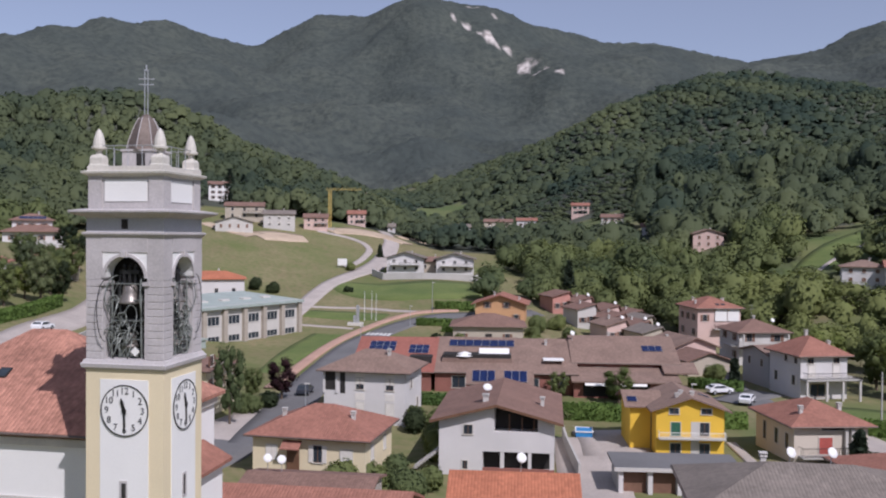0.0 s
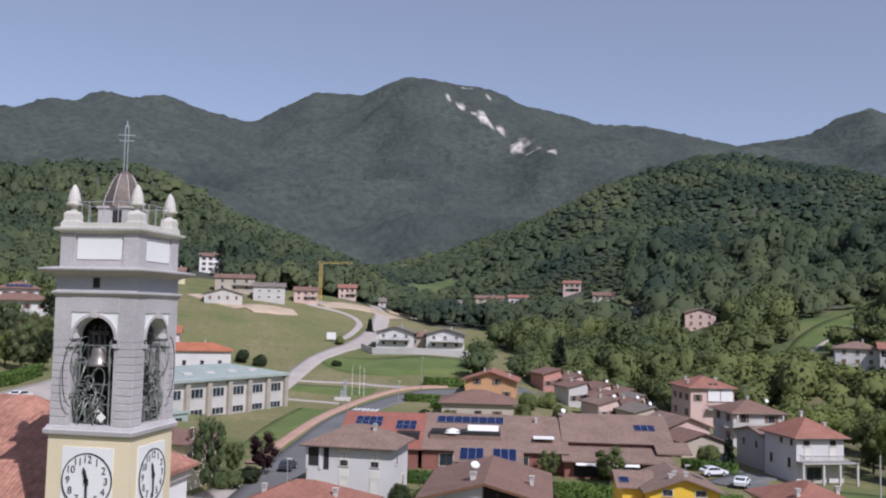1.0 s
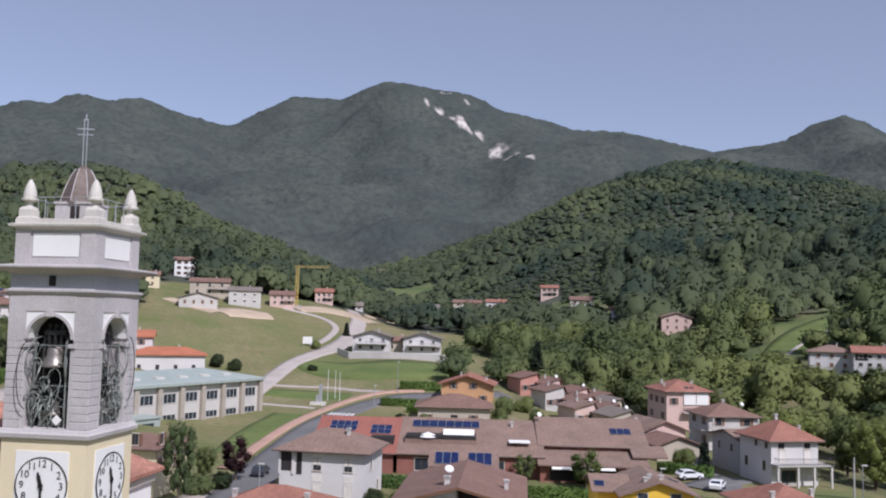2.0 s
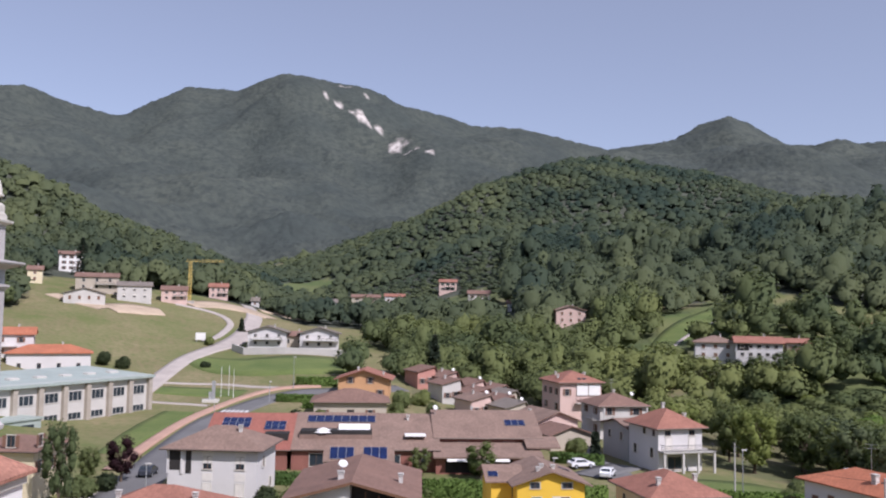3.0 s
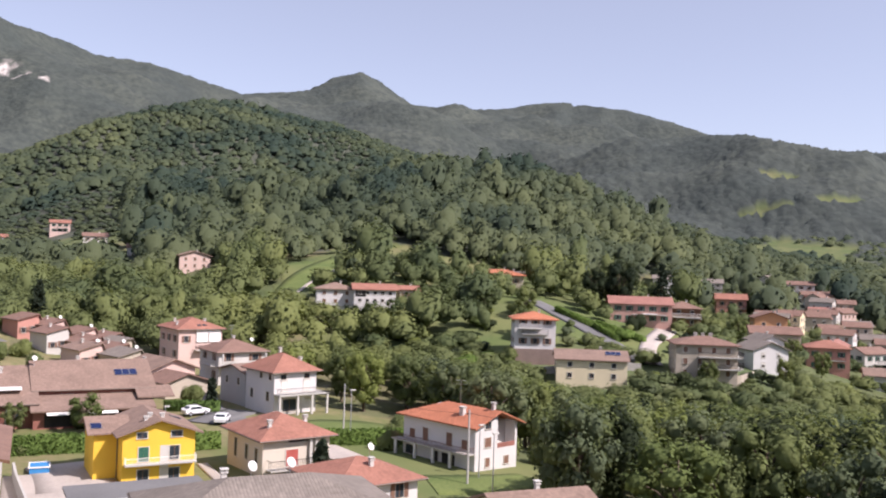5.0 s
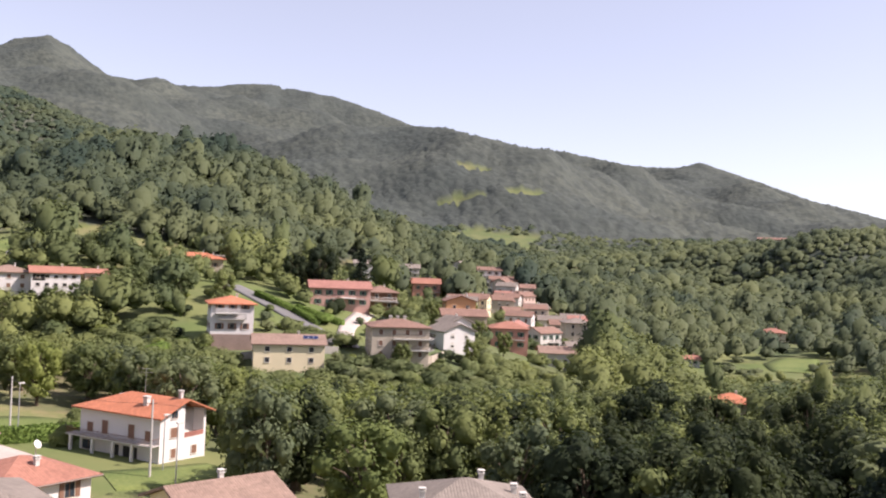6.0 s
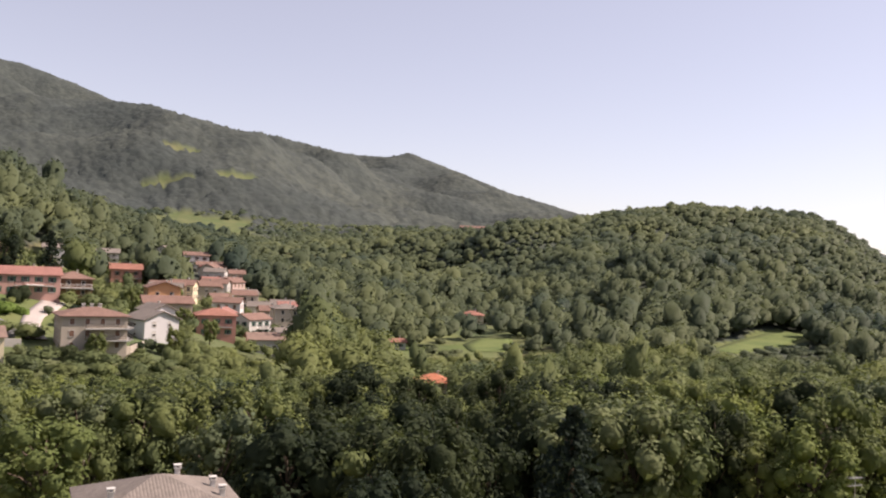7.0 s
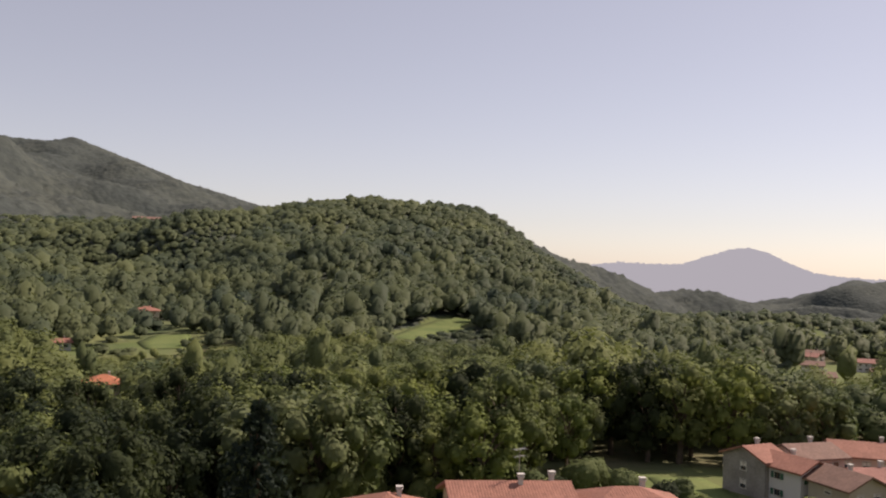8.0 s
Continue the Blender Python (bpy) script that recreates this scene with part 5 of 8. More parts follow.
# ---- the school ----
def build_school():
    w, d, h = 39.5, 17.0, 9.0
    g = 2.0
    top = thing("school", pose(-50.04, 185.94, g, 0, 0, 58), "long two-storey school with stone piers and green metal roof", "school")
    part("wall", boxes((-w / 2, w / 2, -d / 2, d / 2, -2, h)), M_OFFWHITE, top)
    sl = [[(-w / 2 - 0.8, -d / 2 - 1.1, h - 0.1), (w / 2 + 0.8, -d / 2 - 1.1, h - 0.1), (w / 2 + 0.8, d / 2 + 1, h + 1.1), (-w / 2 - 0.8, d / 2 + 1, h + 1.1)]]
    rf = part("roof", roof_mesh(sl, 0.5), M_PATINA, top, "pale green standing-seam metal roof")
    for i in range(6):
        m = slope_pose(sl, 0, 4 + i * 6.2, 6.5, 0)
        part("skylight", boxes((0, 2.2, 0, 1.4, 0, 0.35)), M_OFFWHITE, rf, m=m)
    n = 7
    bay = w / n
    for i in range(n + 1):
        x = -w / 2 + i * bay
        part("pier", boxes((x - 0.5, x + 0.5, -d / 2 - 0.75, -d / 2, -2, h - 0.2)), M_SANDSTONE, top)
    for i in range(n):
        x = -w / 2 + (i + 0.5) * bay
        for sill, tall in ((1.7, 1.2), (5.2, 1.7)):
            ww = 3.0
            win = part("window", boxes((x - ww / 2 - 0.1, x + ww / 2 + 0.1, -d / 2 - 0.1, -d / 2 + 0.02, sill - 0.12, sill), (x - ww / 2 - 0.1, x + ww / 2 + 0.1, -d / 2 - 0.1, -d / 2 + 0.02, sill + tall, sill + tall + 0.12),
                                        (x - ww / 2 - 0.1, x - ww / 2, -d / 2 - 0.1, -d / 2 + 0.02, sill, sill + tall), (x + ww / 2, x + ww / 2 + 0.1, -d / 2 - 0.1, -d / 2 + 0.02, sill, sill + tall)), M_OFFWHITE, top)
            for bar in (x - 0.58, x + 0.58):
                part("mullion", boxes((bar - 0.04, bar + 0.04, -d / 2 - 0.08, -d / 2, sill, sill + tall)), M_OFFWHITE, win)
            part("pane", boxes((x - ww / 2, x + ww / 2, -d / 2 - 0.04, -d / 2 + 0.01, sill, sill + tall)), M_PANE, win)
    # lower wing with an entrance towards the road
    part("wing", boxes((-23.2, -12.7, -d / 2 - 5.5, -d / 2 - 0.1, -2, 3.4), (-23.5, -12.4, -d / 2 - 5.8, -d / 2 - 0.1, 3.4, 3.7)), M_PATINA, top, "pale green entrance wing")
    part("wing_pane", boxes((-22.2, -19.6, -d / 2 - 5.54, -d / 2 - 5.4, 0.3, 2.6), (-16.8, -14.2, -d / 2 - 5.54, -d / 2 - 5.4, 0.3, 2.6)), M_PANE, top)
    return top


build_school()


# ---- the houses of the village ----
def balcony(parent, w, d, side, al, z, length, deep=1.2, rail=None):
    """A slab with an iron rail on one wall."""
    m = wall_pose(side, w, d, al, z)
    slab = part("balcony", boxes((-length / 2, length / 2, -deep, 0.02, -0.18, 0)), M_CONCRETE, parent, m=m)
    railing(slab, -length / 2 + 0.05, length / 2 - 0.05, -deep + 0.05, 0.0, rail, 1.0, True, deep - 0.1)
    return slab


def cream_house():
    t, sl, h = house("house", -12.3, 93, -12, 11.9, 9.8, 5.6, 2.4, "hip", M_CREAM, M_TERRACOTTA, "cream plastered house with a terracotta hipped roof",
                     [("f", -3.9, 2.2, 1.1, 1.4, "closed"), ("f", 1.0, 2.1, 0.9, 1.7), ("f", 4.0, 2.0, 1.2, 1.5, "closed"), ("r", -2.6, 2.2, 0.9, 1.4, "closed"), ("r", 2.0, 2.2, 0.9, 1.4, "closed")],
                     mat=M_SHUTTER_W, chimneys=((-0.72, -0.1), (0.62, -0.35)))
    aw = part("awning", prism([(-0.02, 0), (0.0, 0.12), (-1.0, -0.5), (-1.0, -0.62)], -1.0, 1.0), M_TERRACOTTA, t, "rust-red fabric awning", pose(-1.6, -5.1, 4.1, 0, 0, 90))
    part("door", boxes((-2.2, -0.9, -5.14, -5.0, 0, 3.4)), M_FRAME, t)


def white_house():
    t, sl, h = house("house", -9.1, 118.2, -12, 11.0, 8.6, 8.2, 2.3, "hip", M_PLASTER, M_ROSEROOF, "white two-storey house with a rose-brown hipped roof",
                     [("f", -0.6, 1.0, 1.0, 1.5, "closed"), ("f", 3.4, 1.0, 1.0, 1.5, "closed"), ("f", -0.6, 4.2, 1.0, 1.5, "roller"), ("f", 3.4, 4.2, 1.0, 1.5, "roller"), ("r", -1.5, 4.2, 0.8, 1.2), ("r", 1.9, 1.2, 0.8, 1.2)],
                     mat=M_SHUTTER_W, chimneys=((0.45, -0.3),), over=0.8)
    # flat dark panels paint the shade of the loggia openings
    part("loggia", boxes((-5.3, -3.9, -4.33, -4.2, 4.0, 6.7)), M_DARK, t)
    part("loggia", boxes((-3.3, -2.6, -4.33, -4.2, 3.6, 6.7)), M_DARK, t)
    for x in (-5.45, -3.75):
        part("pillar", boxes((x - 0.14, x + 0.14, -4.45, -4.2, 3.6, 6.9)), M_PLASTER, t)
    for al, z in ((-0.6, 3.2), (3.4, 3.2), (-0.6, 6.0), (3.4, 6.0)):
        part("wall_panel", boxes((al - 0.65, al + 0.65, -4.34, -4.28, z - 0.4, z + 0.55)), M_SHUTTER_W, t)


def gable_house():
    """The wide-gabled house with an attic loggia and an open ground-floor porch."""
    g = 0.6
    t = thing("house", pose(6.75, 100.6, g, 0, 0, -7) @ Matrix.Diagonal((1.03, 1, 0.8, 1)), "white house with a broad brown gable roof and attic loggia", "house")
    w, d, h, rise = 11.8, 16.0, 7.2, 2.3
    over = 0.9
    f = -d / 2
    k = h + rise * over / (w / 2 + over) - 0.24
    top_z = h + rise - 0.24
    part("wall", prism([(-w / 2, -2), (w / 2, -2), (w / 2, k), (0, top_z), (-w / 2, k)], f + 1.7, d / 2), M_PLASTER, t)
    # front wall, built round the porch and the loggia
    part("front_wall", prism([(-w / 2, -2), (-1.4, -2), (-1.4, 8.55), (-w / 2, k)], f, f + 1.7), M_PLASTER, t)
    part("front_wall", prism([(-1.4, 3.1), (w / 2, 3.1), (w / 2, 5.9), (-0.2, 5.7), (-1.4, 5.7)], f, f + 1.7), M_PLASTER, t)
    part("front_wall", prism([(-1.4, 5.7), (-0.2, 5.7), (-0.2, 9.1), (-1.4, 8.6)], f, f + 1.7), M_PLASTER, t)
    part("front_wall", prism([(4.2, 5.8), (w / 2, 5.9), (w / 2, k), (4.2, k + 0.4)], f, f + 1.7), M_PLASTER, t)
    part("front_wall", prism([(-1.4, -2), (w / 2, -2), (w / 2, 0.5), (-1.4, 0.5)], f, f + 1.7), M_PLASTER, t)
    for x, wd in ((0.6, 0.4), (3.4, 0.35), (5.65, 0.45)):
        part("pillar", boxes((x - wd / 2, x + wd / 2, f + 0.05, f + 0.4, 0.5, 3.1)), M_PLASTER, t)
    part("porch_parapet", boxes((-1.4, w / 2, f + 0.02, f + 0.18, 0.5, 0.95)), M_BRICK, t, "low brick porch parapet")
    # dark sheets paint the shade at the back of porch and loggia
    part("porch_back", boxes((-1.4, w / 2 - 0.2, f + 1.62, f + 1.69, 0.5, 3.2)), M_DARK, t)
    part("loggia_back", prism([(-0.2, 5.75), (4.2, 5.85), (4.2, k + 0.3), (-0.1, 8.7)], f + 1.6, f + 1.69), M_DARK, t)
    for x in (1.3, 2.6, 3.8):
        part("loggia_post", boxes((x - 0.06, x + 0.06, f + 0.4, f + 0.5, 5.8, 8.4 - 0.3 * x)), M_FRAME, t)
    window(t, wall_pose("f", w, d, -2.9, 5.3), 0.9, 1.25, "plain")
    window(t, wall_pose("f", w, d, -3.2, 0.7), 0.5, 1.1, "plain")
    slopes = gable_slopes(w, d, h, rise, over, "y")
    rf = part("roof", roof_mesh(slopes, 0.25), M_BROWNROOF, t)
    for sl, nm in ((0, "bargeboard"), (1, "bargeboard")):
        a = Vector(slopes[sl][0] if sl == 0 else slopes[sl][1])
        c = Vector((0, -d / 2 - over, h + rise))
        bm = bmesh.new()
        q = [bm.verts.new(p) for p in (a + Vector((0, -0.03, -0.32)), c + Vector((0, -0.03, -0.32)), c + Vector((0, -0.03, 0.03)), a + Vector((0, -0.03, 0.03)), a + Vector((0, 0.05, -0.32)), c + Vector((0, 0.05, -0.32)), c + Vector((0, 0.05, 0.03)), a + Vector((0, 0.05, 0.03)))]
        for ff in ((0, 1, 2, 3), (7, 6, 5, 4), (0, 4, 5, 1), (3, 2, 6, 7)):
            bm.faces.new([q[i] for i in ff])
        part(nm, bm, M_FRAME, rf)
    chimney(rf, -1.3, -5.2, 9.0, 0.8, 0.55, M_OFFWHITE)
    chimney(rf, 4.6, -2.2, 8.0, 0.9, 0.4, M_OFFWHITE)
    dish(rf, -1.2, -4.9, 9.6, 1.0, 30, 1.3)
    slab = part("stair", prism([(-8.6, 0.2), (-6.0, 2.8), (-6.0, 3.1), (-8.6, 0.5)], f + 0.5, f + 1.7), M_CONCRETE, t, "outdoor concrete stair")
    for k2 in range(9):
        part("step", boxes((-8.5 + 0.28 * k2, -8.2 + 0.28 * k2, f + 0.45, f + 1.75, 0.35 + 0.29 * k2, 0.66 + 0.29 * k2)), M_CONCRETE, slab)


def yellow_house():
    g = 1.2
    t = thing("house", pose(28.4, 104.6, g - 0.2, 0, 0, -3) @ Matrix.Diagonal((0.95, 0.84, 0.72, 1)), "bright yellow two-storey house with a rose-brown gable roof", "house")
    w, d, h, rise, over = 8.0, 11.5, 7.2, 2.2, 0.8
    k = h + rise * over / (w / 2 + over) - 0.24
    part("wall", prism([(-w / 2, -2), (w / 2, -2), (w / 2, k), (0, h + rise - 0.24), (-w / 2, k)], -d / 2, d / 2), M_YELLOW, t)
    part("wing_wall", boxes((-w / 2 - 2.6, -w / 2, -d / 2 + 3.4, d / 2, -2, h + 0.1)), M_YELLOW, t)
    slopes = gable_slopes(w, d, h, rise, over, "y")
    rf = part("roof", roof_mesh(slopes), M_ROSEROOF, t)
    wing = [[(-w / 2 - 3.4, -d / 2 + 2.7, h - 0.1), (-w / 2 + 1.5, -d / 2 + 2.7, h - 0.1), (-w / 2 + 1.5, 1.2, h + 1.75), (-w / 2 - 3.4, 1.2, h + 1.75)],
            [(-w / 2 + 1.5, d / 2 + 0.5, h - 0.1), (-w / 2 - 3.4, d / 2 + 0.5, h - 0.1), (-w / 2 - 3.4, 1.2, h + 1.75), (-w / 2 + 1.5, 1.2, h + 1.75)]]
    part("wing_roof", roof_mesh(wing), M_ROSEROOF, t)
    solar(t, wing, 0, 0.5, 1.2, 1, 1, 1.2, 1.4)
    solar(t, slopes, 0, 7.5, 1.2, 1, 1, 1.3, 1.5)
    for x, y in ((-1.2, -3.6), (-0.6, -2.6), (0.7, -3.0)):
        chimney(rf, x, y, h + rise * (1 - abs(x) / 4.8), 0.35, 0.4)
    f = -d / 2
    for al, z, ww, hh in ((-1.9, 6.6, 1.1, 0.9), (1.9, 6.6, 1.2, 0.9)):
        window(t, wall_pose("f", w, d, al, z), ww, hh, "plain")
    for al in (-1.7, 1.7):
        window(t, wall_pose("f", w, d, al, 3.2), 1.1, 2.1, "closed" if al < 0 else "plain", M_SHUTTER_G)
        window(t, wall_pose("f", w, d, al, 0.3), 1.2, 1.7, "plain")
    window(t, wall_pose("l", w, d, -3.0, 3.6), 0.8, 1.2, "shutters", M_SHUTTER_G)
    part("recess_wall", boxes((0.1, 1.05, f - 0.02, f + 0.03, 0.0, 5.4)), M_OFFWHITE, t, "pale plaster strip")
    b = balcony(t, w, d, "f", 0.1, 3.0, 7.8, 1.3, M_AWNING)
    part("downpipe", tube([(-w / 2 - 0.08, f + 3.3, h), (-w / 2 - 0.08, f + 3.3, 0)], 0.06), M_COPPER, t)


def tan_house():
    t, sl, h = house("house", 42.0, 100.6, 4.4, 8.3, 9.6, 5.5, 2.1, "hip", M_BEIGE, M_TERRACOTTA, "pale tan house with a terracotta hipped roof",
                     [("f", -0.6, 0.9, 1.5, 1.8, "closed"), ("l", 3.2, 1.2, 0.8, 1.7, "plain"), ("l", 0.6, 1.2, 0.8, 1.7, "plain"), ("l", -2.4, 1.0, 0.7, 2.1, "plain"), ("f", 0.2, 3.5, 2.6, 0.3, "plain")],
                     mat=M_SHUTTER_R, chimneys=((-0.62, -0.62), (0.55, -0.45)))
    balcony(t, 8.3, 9.6, "f", -1.2, 0.8, 5.0, 1.2)
    for x in (1.6, 2.3):
        part("pillar", boxes((x - 0.16, x + 0.16, -5.2, -4.85, -0.6, 3.9)), M_OFFWHITE, t)


def street_white_house():
    t, sl, h = house("house", 56.8, 137.2, 9, 7.6, 8.9, 8.1, 2.5, "hip", M_PLASTER, M_TERRACOTTA, "white two-storey house with a terracotta hipped roof and balcony",
                     [("f", -2.2, 5.4, 1.0, 0.8, "plain"), ("f", 2.0, 5.4, 1.0, 0.8, "plain"), ("f", -2.0, 3.3, 1.0, 1.8, "closed"), ("f", 2.0, 3.3, 1.0, 1.8, "closed"), ("l", 3.2, 5.3, 0.8, 0.9, "plain"), ("l", 0.4, 5.3, 0.8, 0.9, "plain"),
                      ("l", 2.6, 2.0, 0.9, 1.4), ("l", -2.4, 2.0, 0.9, 1.4), ("f", -1.0, 0.4, 2.4, 1.9, "plain")], mat=M_SHUTTER_W, chimneys=((0.0, 0.12), (0.7, -0.3)))
    slab = part("balcony", boxes((-4.0, 5.0, -6.5, -4.45, 3.05, 3.3), (4.4, 5.0, -6.5, 2.6, 3.05, 3.3)), M_CONCRETE, t)
    railing(slab, -3.9, 4.9, -6.45, 3.3, None, 0.95)
    for x in (-3.8, -0.6, 2.0, 4.8):
        part("pillar", boxes((x - 0.15, x + 0.15, -6.4, -6.1, -0.5, 3.05)), M_OFFWHITE, t)
    house("annexe", 54.6, 146.6, 9, 5.4, 8.6, 6.9, 1.1, "gable", M_GREYWALL, M_ROSEROOF, "grey plastered annexe with a low tiled roof", [("f", 0, 1.0, 2.4, 2.0, "plain"), ("l", -2, 3.2, 0.9, 1.2, "plain"), ("l", 2, 3.2, 0.9, 1.2, "plain")], 0.5, "x", category="annexe", chimneys=())


def street_balcony_house():
    t, sl, h = house("house", 60.2, 171, 4, 9.4, 9.6, 7.9, 2.1, "hip", M_OFFWHITE, M_BROWNROOF, "off-white house with a brown hipped roof and corner balconies",
                     [("f", -2.8, 4.4, 1.0, 1.5), ("f", 2.6, 4.4, 1.2, 1.3), ("f", -2.8, 1.0, 1.6, 1.5, "plain"), ("f", 2.6, 0.8, 1.2, 1.8), ("l", 2.6, 4.4, 0.9, 1.3), ("l", -2.2, 4.4, 0.9, 1.3), ("l", 2.6, 1.2, 0.9, 1.3)], chimneys=((0.1, 0.2),), dishes=((0.8, 0.0),))
    balcony(t, 9.4, 9.6, "f", -0.6, 3.5, 9.0, 1.5, M_OFFWHITE)
    balcony(t, 9.4, 9.6, "l", 1.0, 3.5, 6.0, 1.2, M_OFFWHITE)
    for x in (-4.4, 4.2):
        part("pillar", boxes((x - 0.14, x + 0.14, -6.3, -6.0, -0.5, 5.9)), M_OFFWHITE, t)
    antenna(t, 0, 1, h + 2)


def street_tall_house():
    t, sl, h = house("house", 59.6, 197.5, 5, 9.6, 11.5, 10.3, 2.2, "hip", M_PINK, M_TERRACOTTA, "tall pinkish house with a terracotta roof and white blinds",
                     [("l", 3.5, 5.2, 0.9, 1.4), ("l", 0.0, 5.2, 0.9, 1.4), ("l", -3.5, 5.2, 0.9, 1.4), ("l", 3.5, 2.0, 0.9, 1.4), ("l", -3.0, 2.0, 0.9, 1.4), ("f", -3.2, 5.2, 0.9, 1.4), ("f", 1.4, 1.2, 1.6, 1.6, "plain")], chimneys=((-0.8, -0.3), (-0.6, 0.4), (0.6, -0.1), (0.75, 0.3)))
    balcony(t, 9.6, 11.5, "f", 1.6, 3.6, 6.0, 1.4)
    for x in (0.3, 3.1):
        part("blind", boxes((x - 1.3, x + 1.3, -6.0, -5.8, 5.2, 8.0)), M_AWNING, t, "white canvas sun blind")
    for x in (-1.0, 0.2):
        skylight(t, sl, 0, 6 + x, 1.4, 0.8, 0.7)


def orange_white_house():
    """White house with a bright orange roof, long balcony and gable-end loggia."""
    g = 0.9
    t = thing("house", pose(64.0, 95.6, g, 0, 0, -78) @ Matrix.Diagonal((1.0, 0.9, 0.745, 1)), "white three-level house with a bright orange tiled roof", "house")
    w, d, h, rise, over = 12.6, 8.2, 7.4, 2.3, 0.8
    # the long side looks to the front, the gable to the right
    f = -d / 2
    k = h + rise * over / (d / 2 + over) - 0.24
    part("wall", boxes((-w / 2, w / 2 - 1.6, -d / 2, d / 2, -2, h)), M_PLASTER, t)
    # gable end, round the loggia
    def gable_piece(outline):
        bm = prism(outline, -w / 2, -w / 2 + 1.6)
        bmesh.ops.rotate(bm, verts=bm.verts, cent=(0, 0, 0), matrix=Matrix.Rotation(radians(90), 3, "Z"))
        return part("gable_wall", bm, M_PLASTER, t)
    gable_piece([(-d / 2, -2), (0.2, -2), (0.2, h + rise - 0.4), (-d / 2, k)])
    gable_piece([(0.2, -2), (d / 2, -2), (d / 2, 3.6), (0.2, 3.6)])
    gable_piece([(d / 2 - 0.4, 3.6), (d / 2, 3.6), (d / 2, k), (d / 2 - 0.4, k + 0.1)])
    part("attic_wall", prism([(-w / 2 + 0.6, h - 0.1), (w / 2 - 1.7, h - 0.1), (w / 2 - 1.7, h + rise - 0.5), (-w / 2 + 2.6, h + rise - 0.5)], -0.4, 0.4), M_PLASTER, t)
    part("loggia_back", boxes((w / 2 - 1.66, w / 2 - 1.58, 0.2, d / 2, 3.6, k)), M_OFFWHITE, t)
    part("loggia_parapet", boxes((w / 2 - 0.14, w / 2, 0.2, d / 2 - 0.4, 3.6, 4.35)), M_BRICK, t, "red brick loggia parapet")
    a, c = w / 2 + over, d / 2 + over
    zt = h + rise
    slopes = [[(-a, -c, h), (a, -c, h), (a, 0, zt), (-a + c, 0, zt)], [(a, c, h), (-a, c, h), (-a + c, 0, zt), (a, 0, zt)], [(-a, c, h), (-a, -c, h), (-a + c, 0, zt)]]
    rf = part("roof", roof_mesh(slopes), M_ORANGE, t)
    chimney(rf, 2.6, -2.4, h + 1.0, 1.2, 0.6)
    chimney(rf, w / 2 - 0.6, 0, zt, 0.9, 0.4)
    antenna(t, -1.0, 1.2, zt - 0.3, 4.0)
    for al in (-4.6, -2.2, 2.0, 4.6):
        window(t, wall_pose("f", w, d, al, 3.6), 0.95, 2.1 if abs(al) < 3 else 1.5, "closed", M_SHUTTER)
    window(t, wall_pose("f", w, d, -4.8, 0.8), 2.0, 1.5, "plain")
    # doorway and garage are dark panels, their inner shade painted on the wall
    part("doorway", boxes((-0.9, 0.1, f - 0.03, f + 0.02, 0, 2.3)), M_DARK, t)
    part("garage_opening", boxes((0.8, 3.0, f - 0.03, f + 0.02, 0, 2.3)), M_DARK, t)
    for al, z, ww, hh in ((-1.7, 6.9, 1.1, 1.1), (-1.7, 4.0, 1.2, 1.5), (-1.7, 0.9, 0.8, 1.4), (2.0, 0.9, 0.9, 1.3)):
        window(t, wall_pose("r", w, d, al, z), ww, hh, "plain" if z > 6 else "closed", M_SHUTTER)
    window(t, pose(w / 2 - 1.68, 1.3, 4.0, 0, 0, 90), 0.9, 2.1, "closed", M_SHUTTER)
    b = balcony(t, w, d, "f", -0.3, 3.3, 13.4, 1.6, M_FRAME)
    for x in (-6.4, -2.8, 0.45, 3.4):
        part("pillar", boxes((x - 0.16, x + 0.16, f - 1.5, f - 1.2, -0.5, 3.1)), M_PLASTER, t)


for make in (cream_house, white_house, gable_house, yellow_house, tan_house, street_white_house, street_balcony_house, street_tall_house, orange_white_house):
    make()

# roofs close below the eye
house("house", 5.6, 67.5, -5, 8.6, 9.0, 5.6, 2.2, "gable", M_CREAM, M_ORANGE, "low house with a bright orange tiled roof", rows_of("f", 8, 3, [1.0]), along="x", chimneys=(), dishes=((0.12, 0.05),))
house("house", 25.6, 61.0, -8, 16.0, 10.4, 8.3, 2.0, "hip", M_GREYWALL, M_GREYROOF, "broad house with a weathered grey-brown tiled roof", rows_of("f", 16, 4, [1.2]), chimneys=((-0.35, 0.35),), dishes=((0.28, 0.62), (-0.05, 0.8)))
house("house", 42.3, 80.7, 3.8, 8.7, 8.5, 4.7, 1.65, "hip", M_PLASTER, M_TERRACOTTA, "white house with a pyramid terracotta roof", rows_of("f", 9, 2, [1.6]) + rows_of("r", 9, 2, [1.6]), chimneys=((0.1, -0.45),), dishes=((0.5, 0.3),))
house("house", 50.5, 62.8, -10, 8.6, 8.0, 4.6, 1.7, "gable", M_CREAM, M_ROSEROOF, "low house with a rose-coloured tiled roof", (), along="x", chimneys=((0.1, 0.2),))
house("house", -10.2, 61.0, -8, 15.5, 8.0, 6.75, 1.7, "gable", M_OFFWHITE, M_TERRACOTTA, "long low parish building with a terracotta roof", (), along="x", chimneys=())
house("house", -33.2, 117.0, -10, 8.4, 9.0, 8.4, 1.2, "hip", M_CREAM, M_BROWNROOF, "cream house behind the church with a flat brown roof", rows_of("f", 6, 2, [3, 6]) + rows_of("r", 9, 3, [3, 6]), chimneys=())
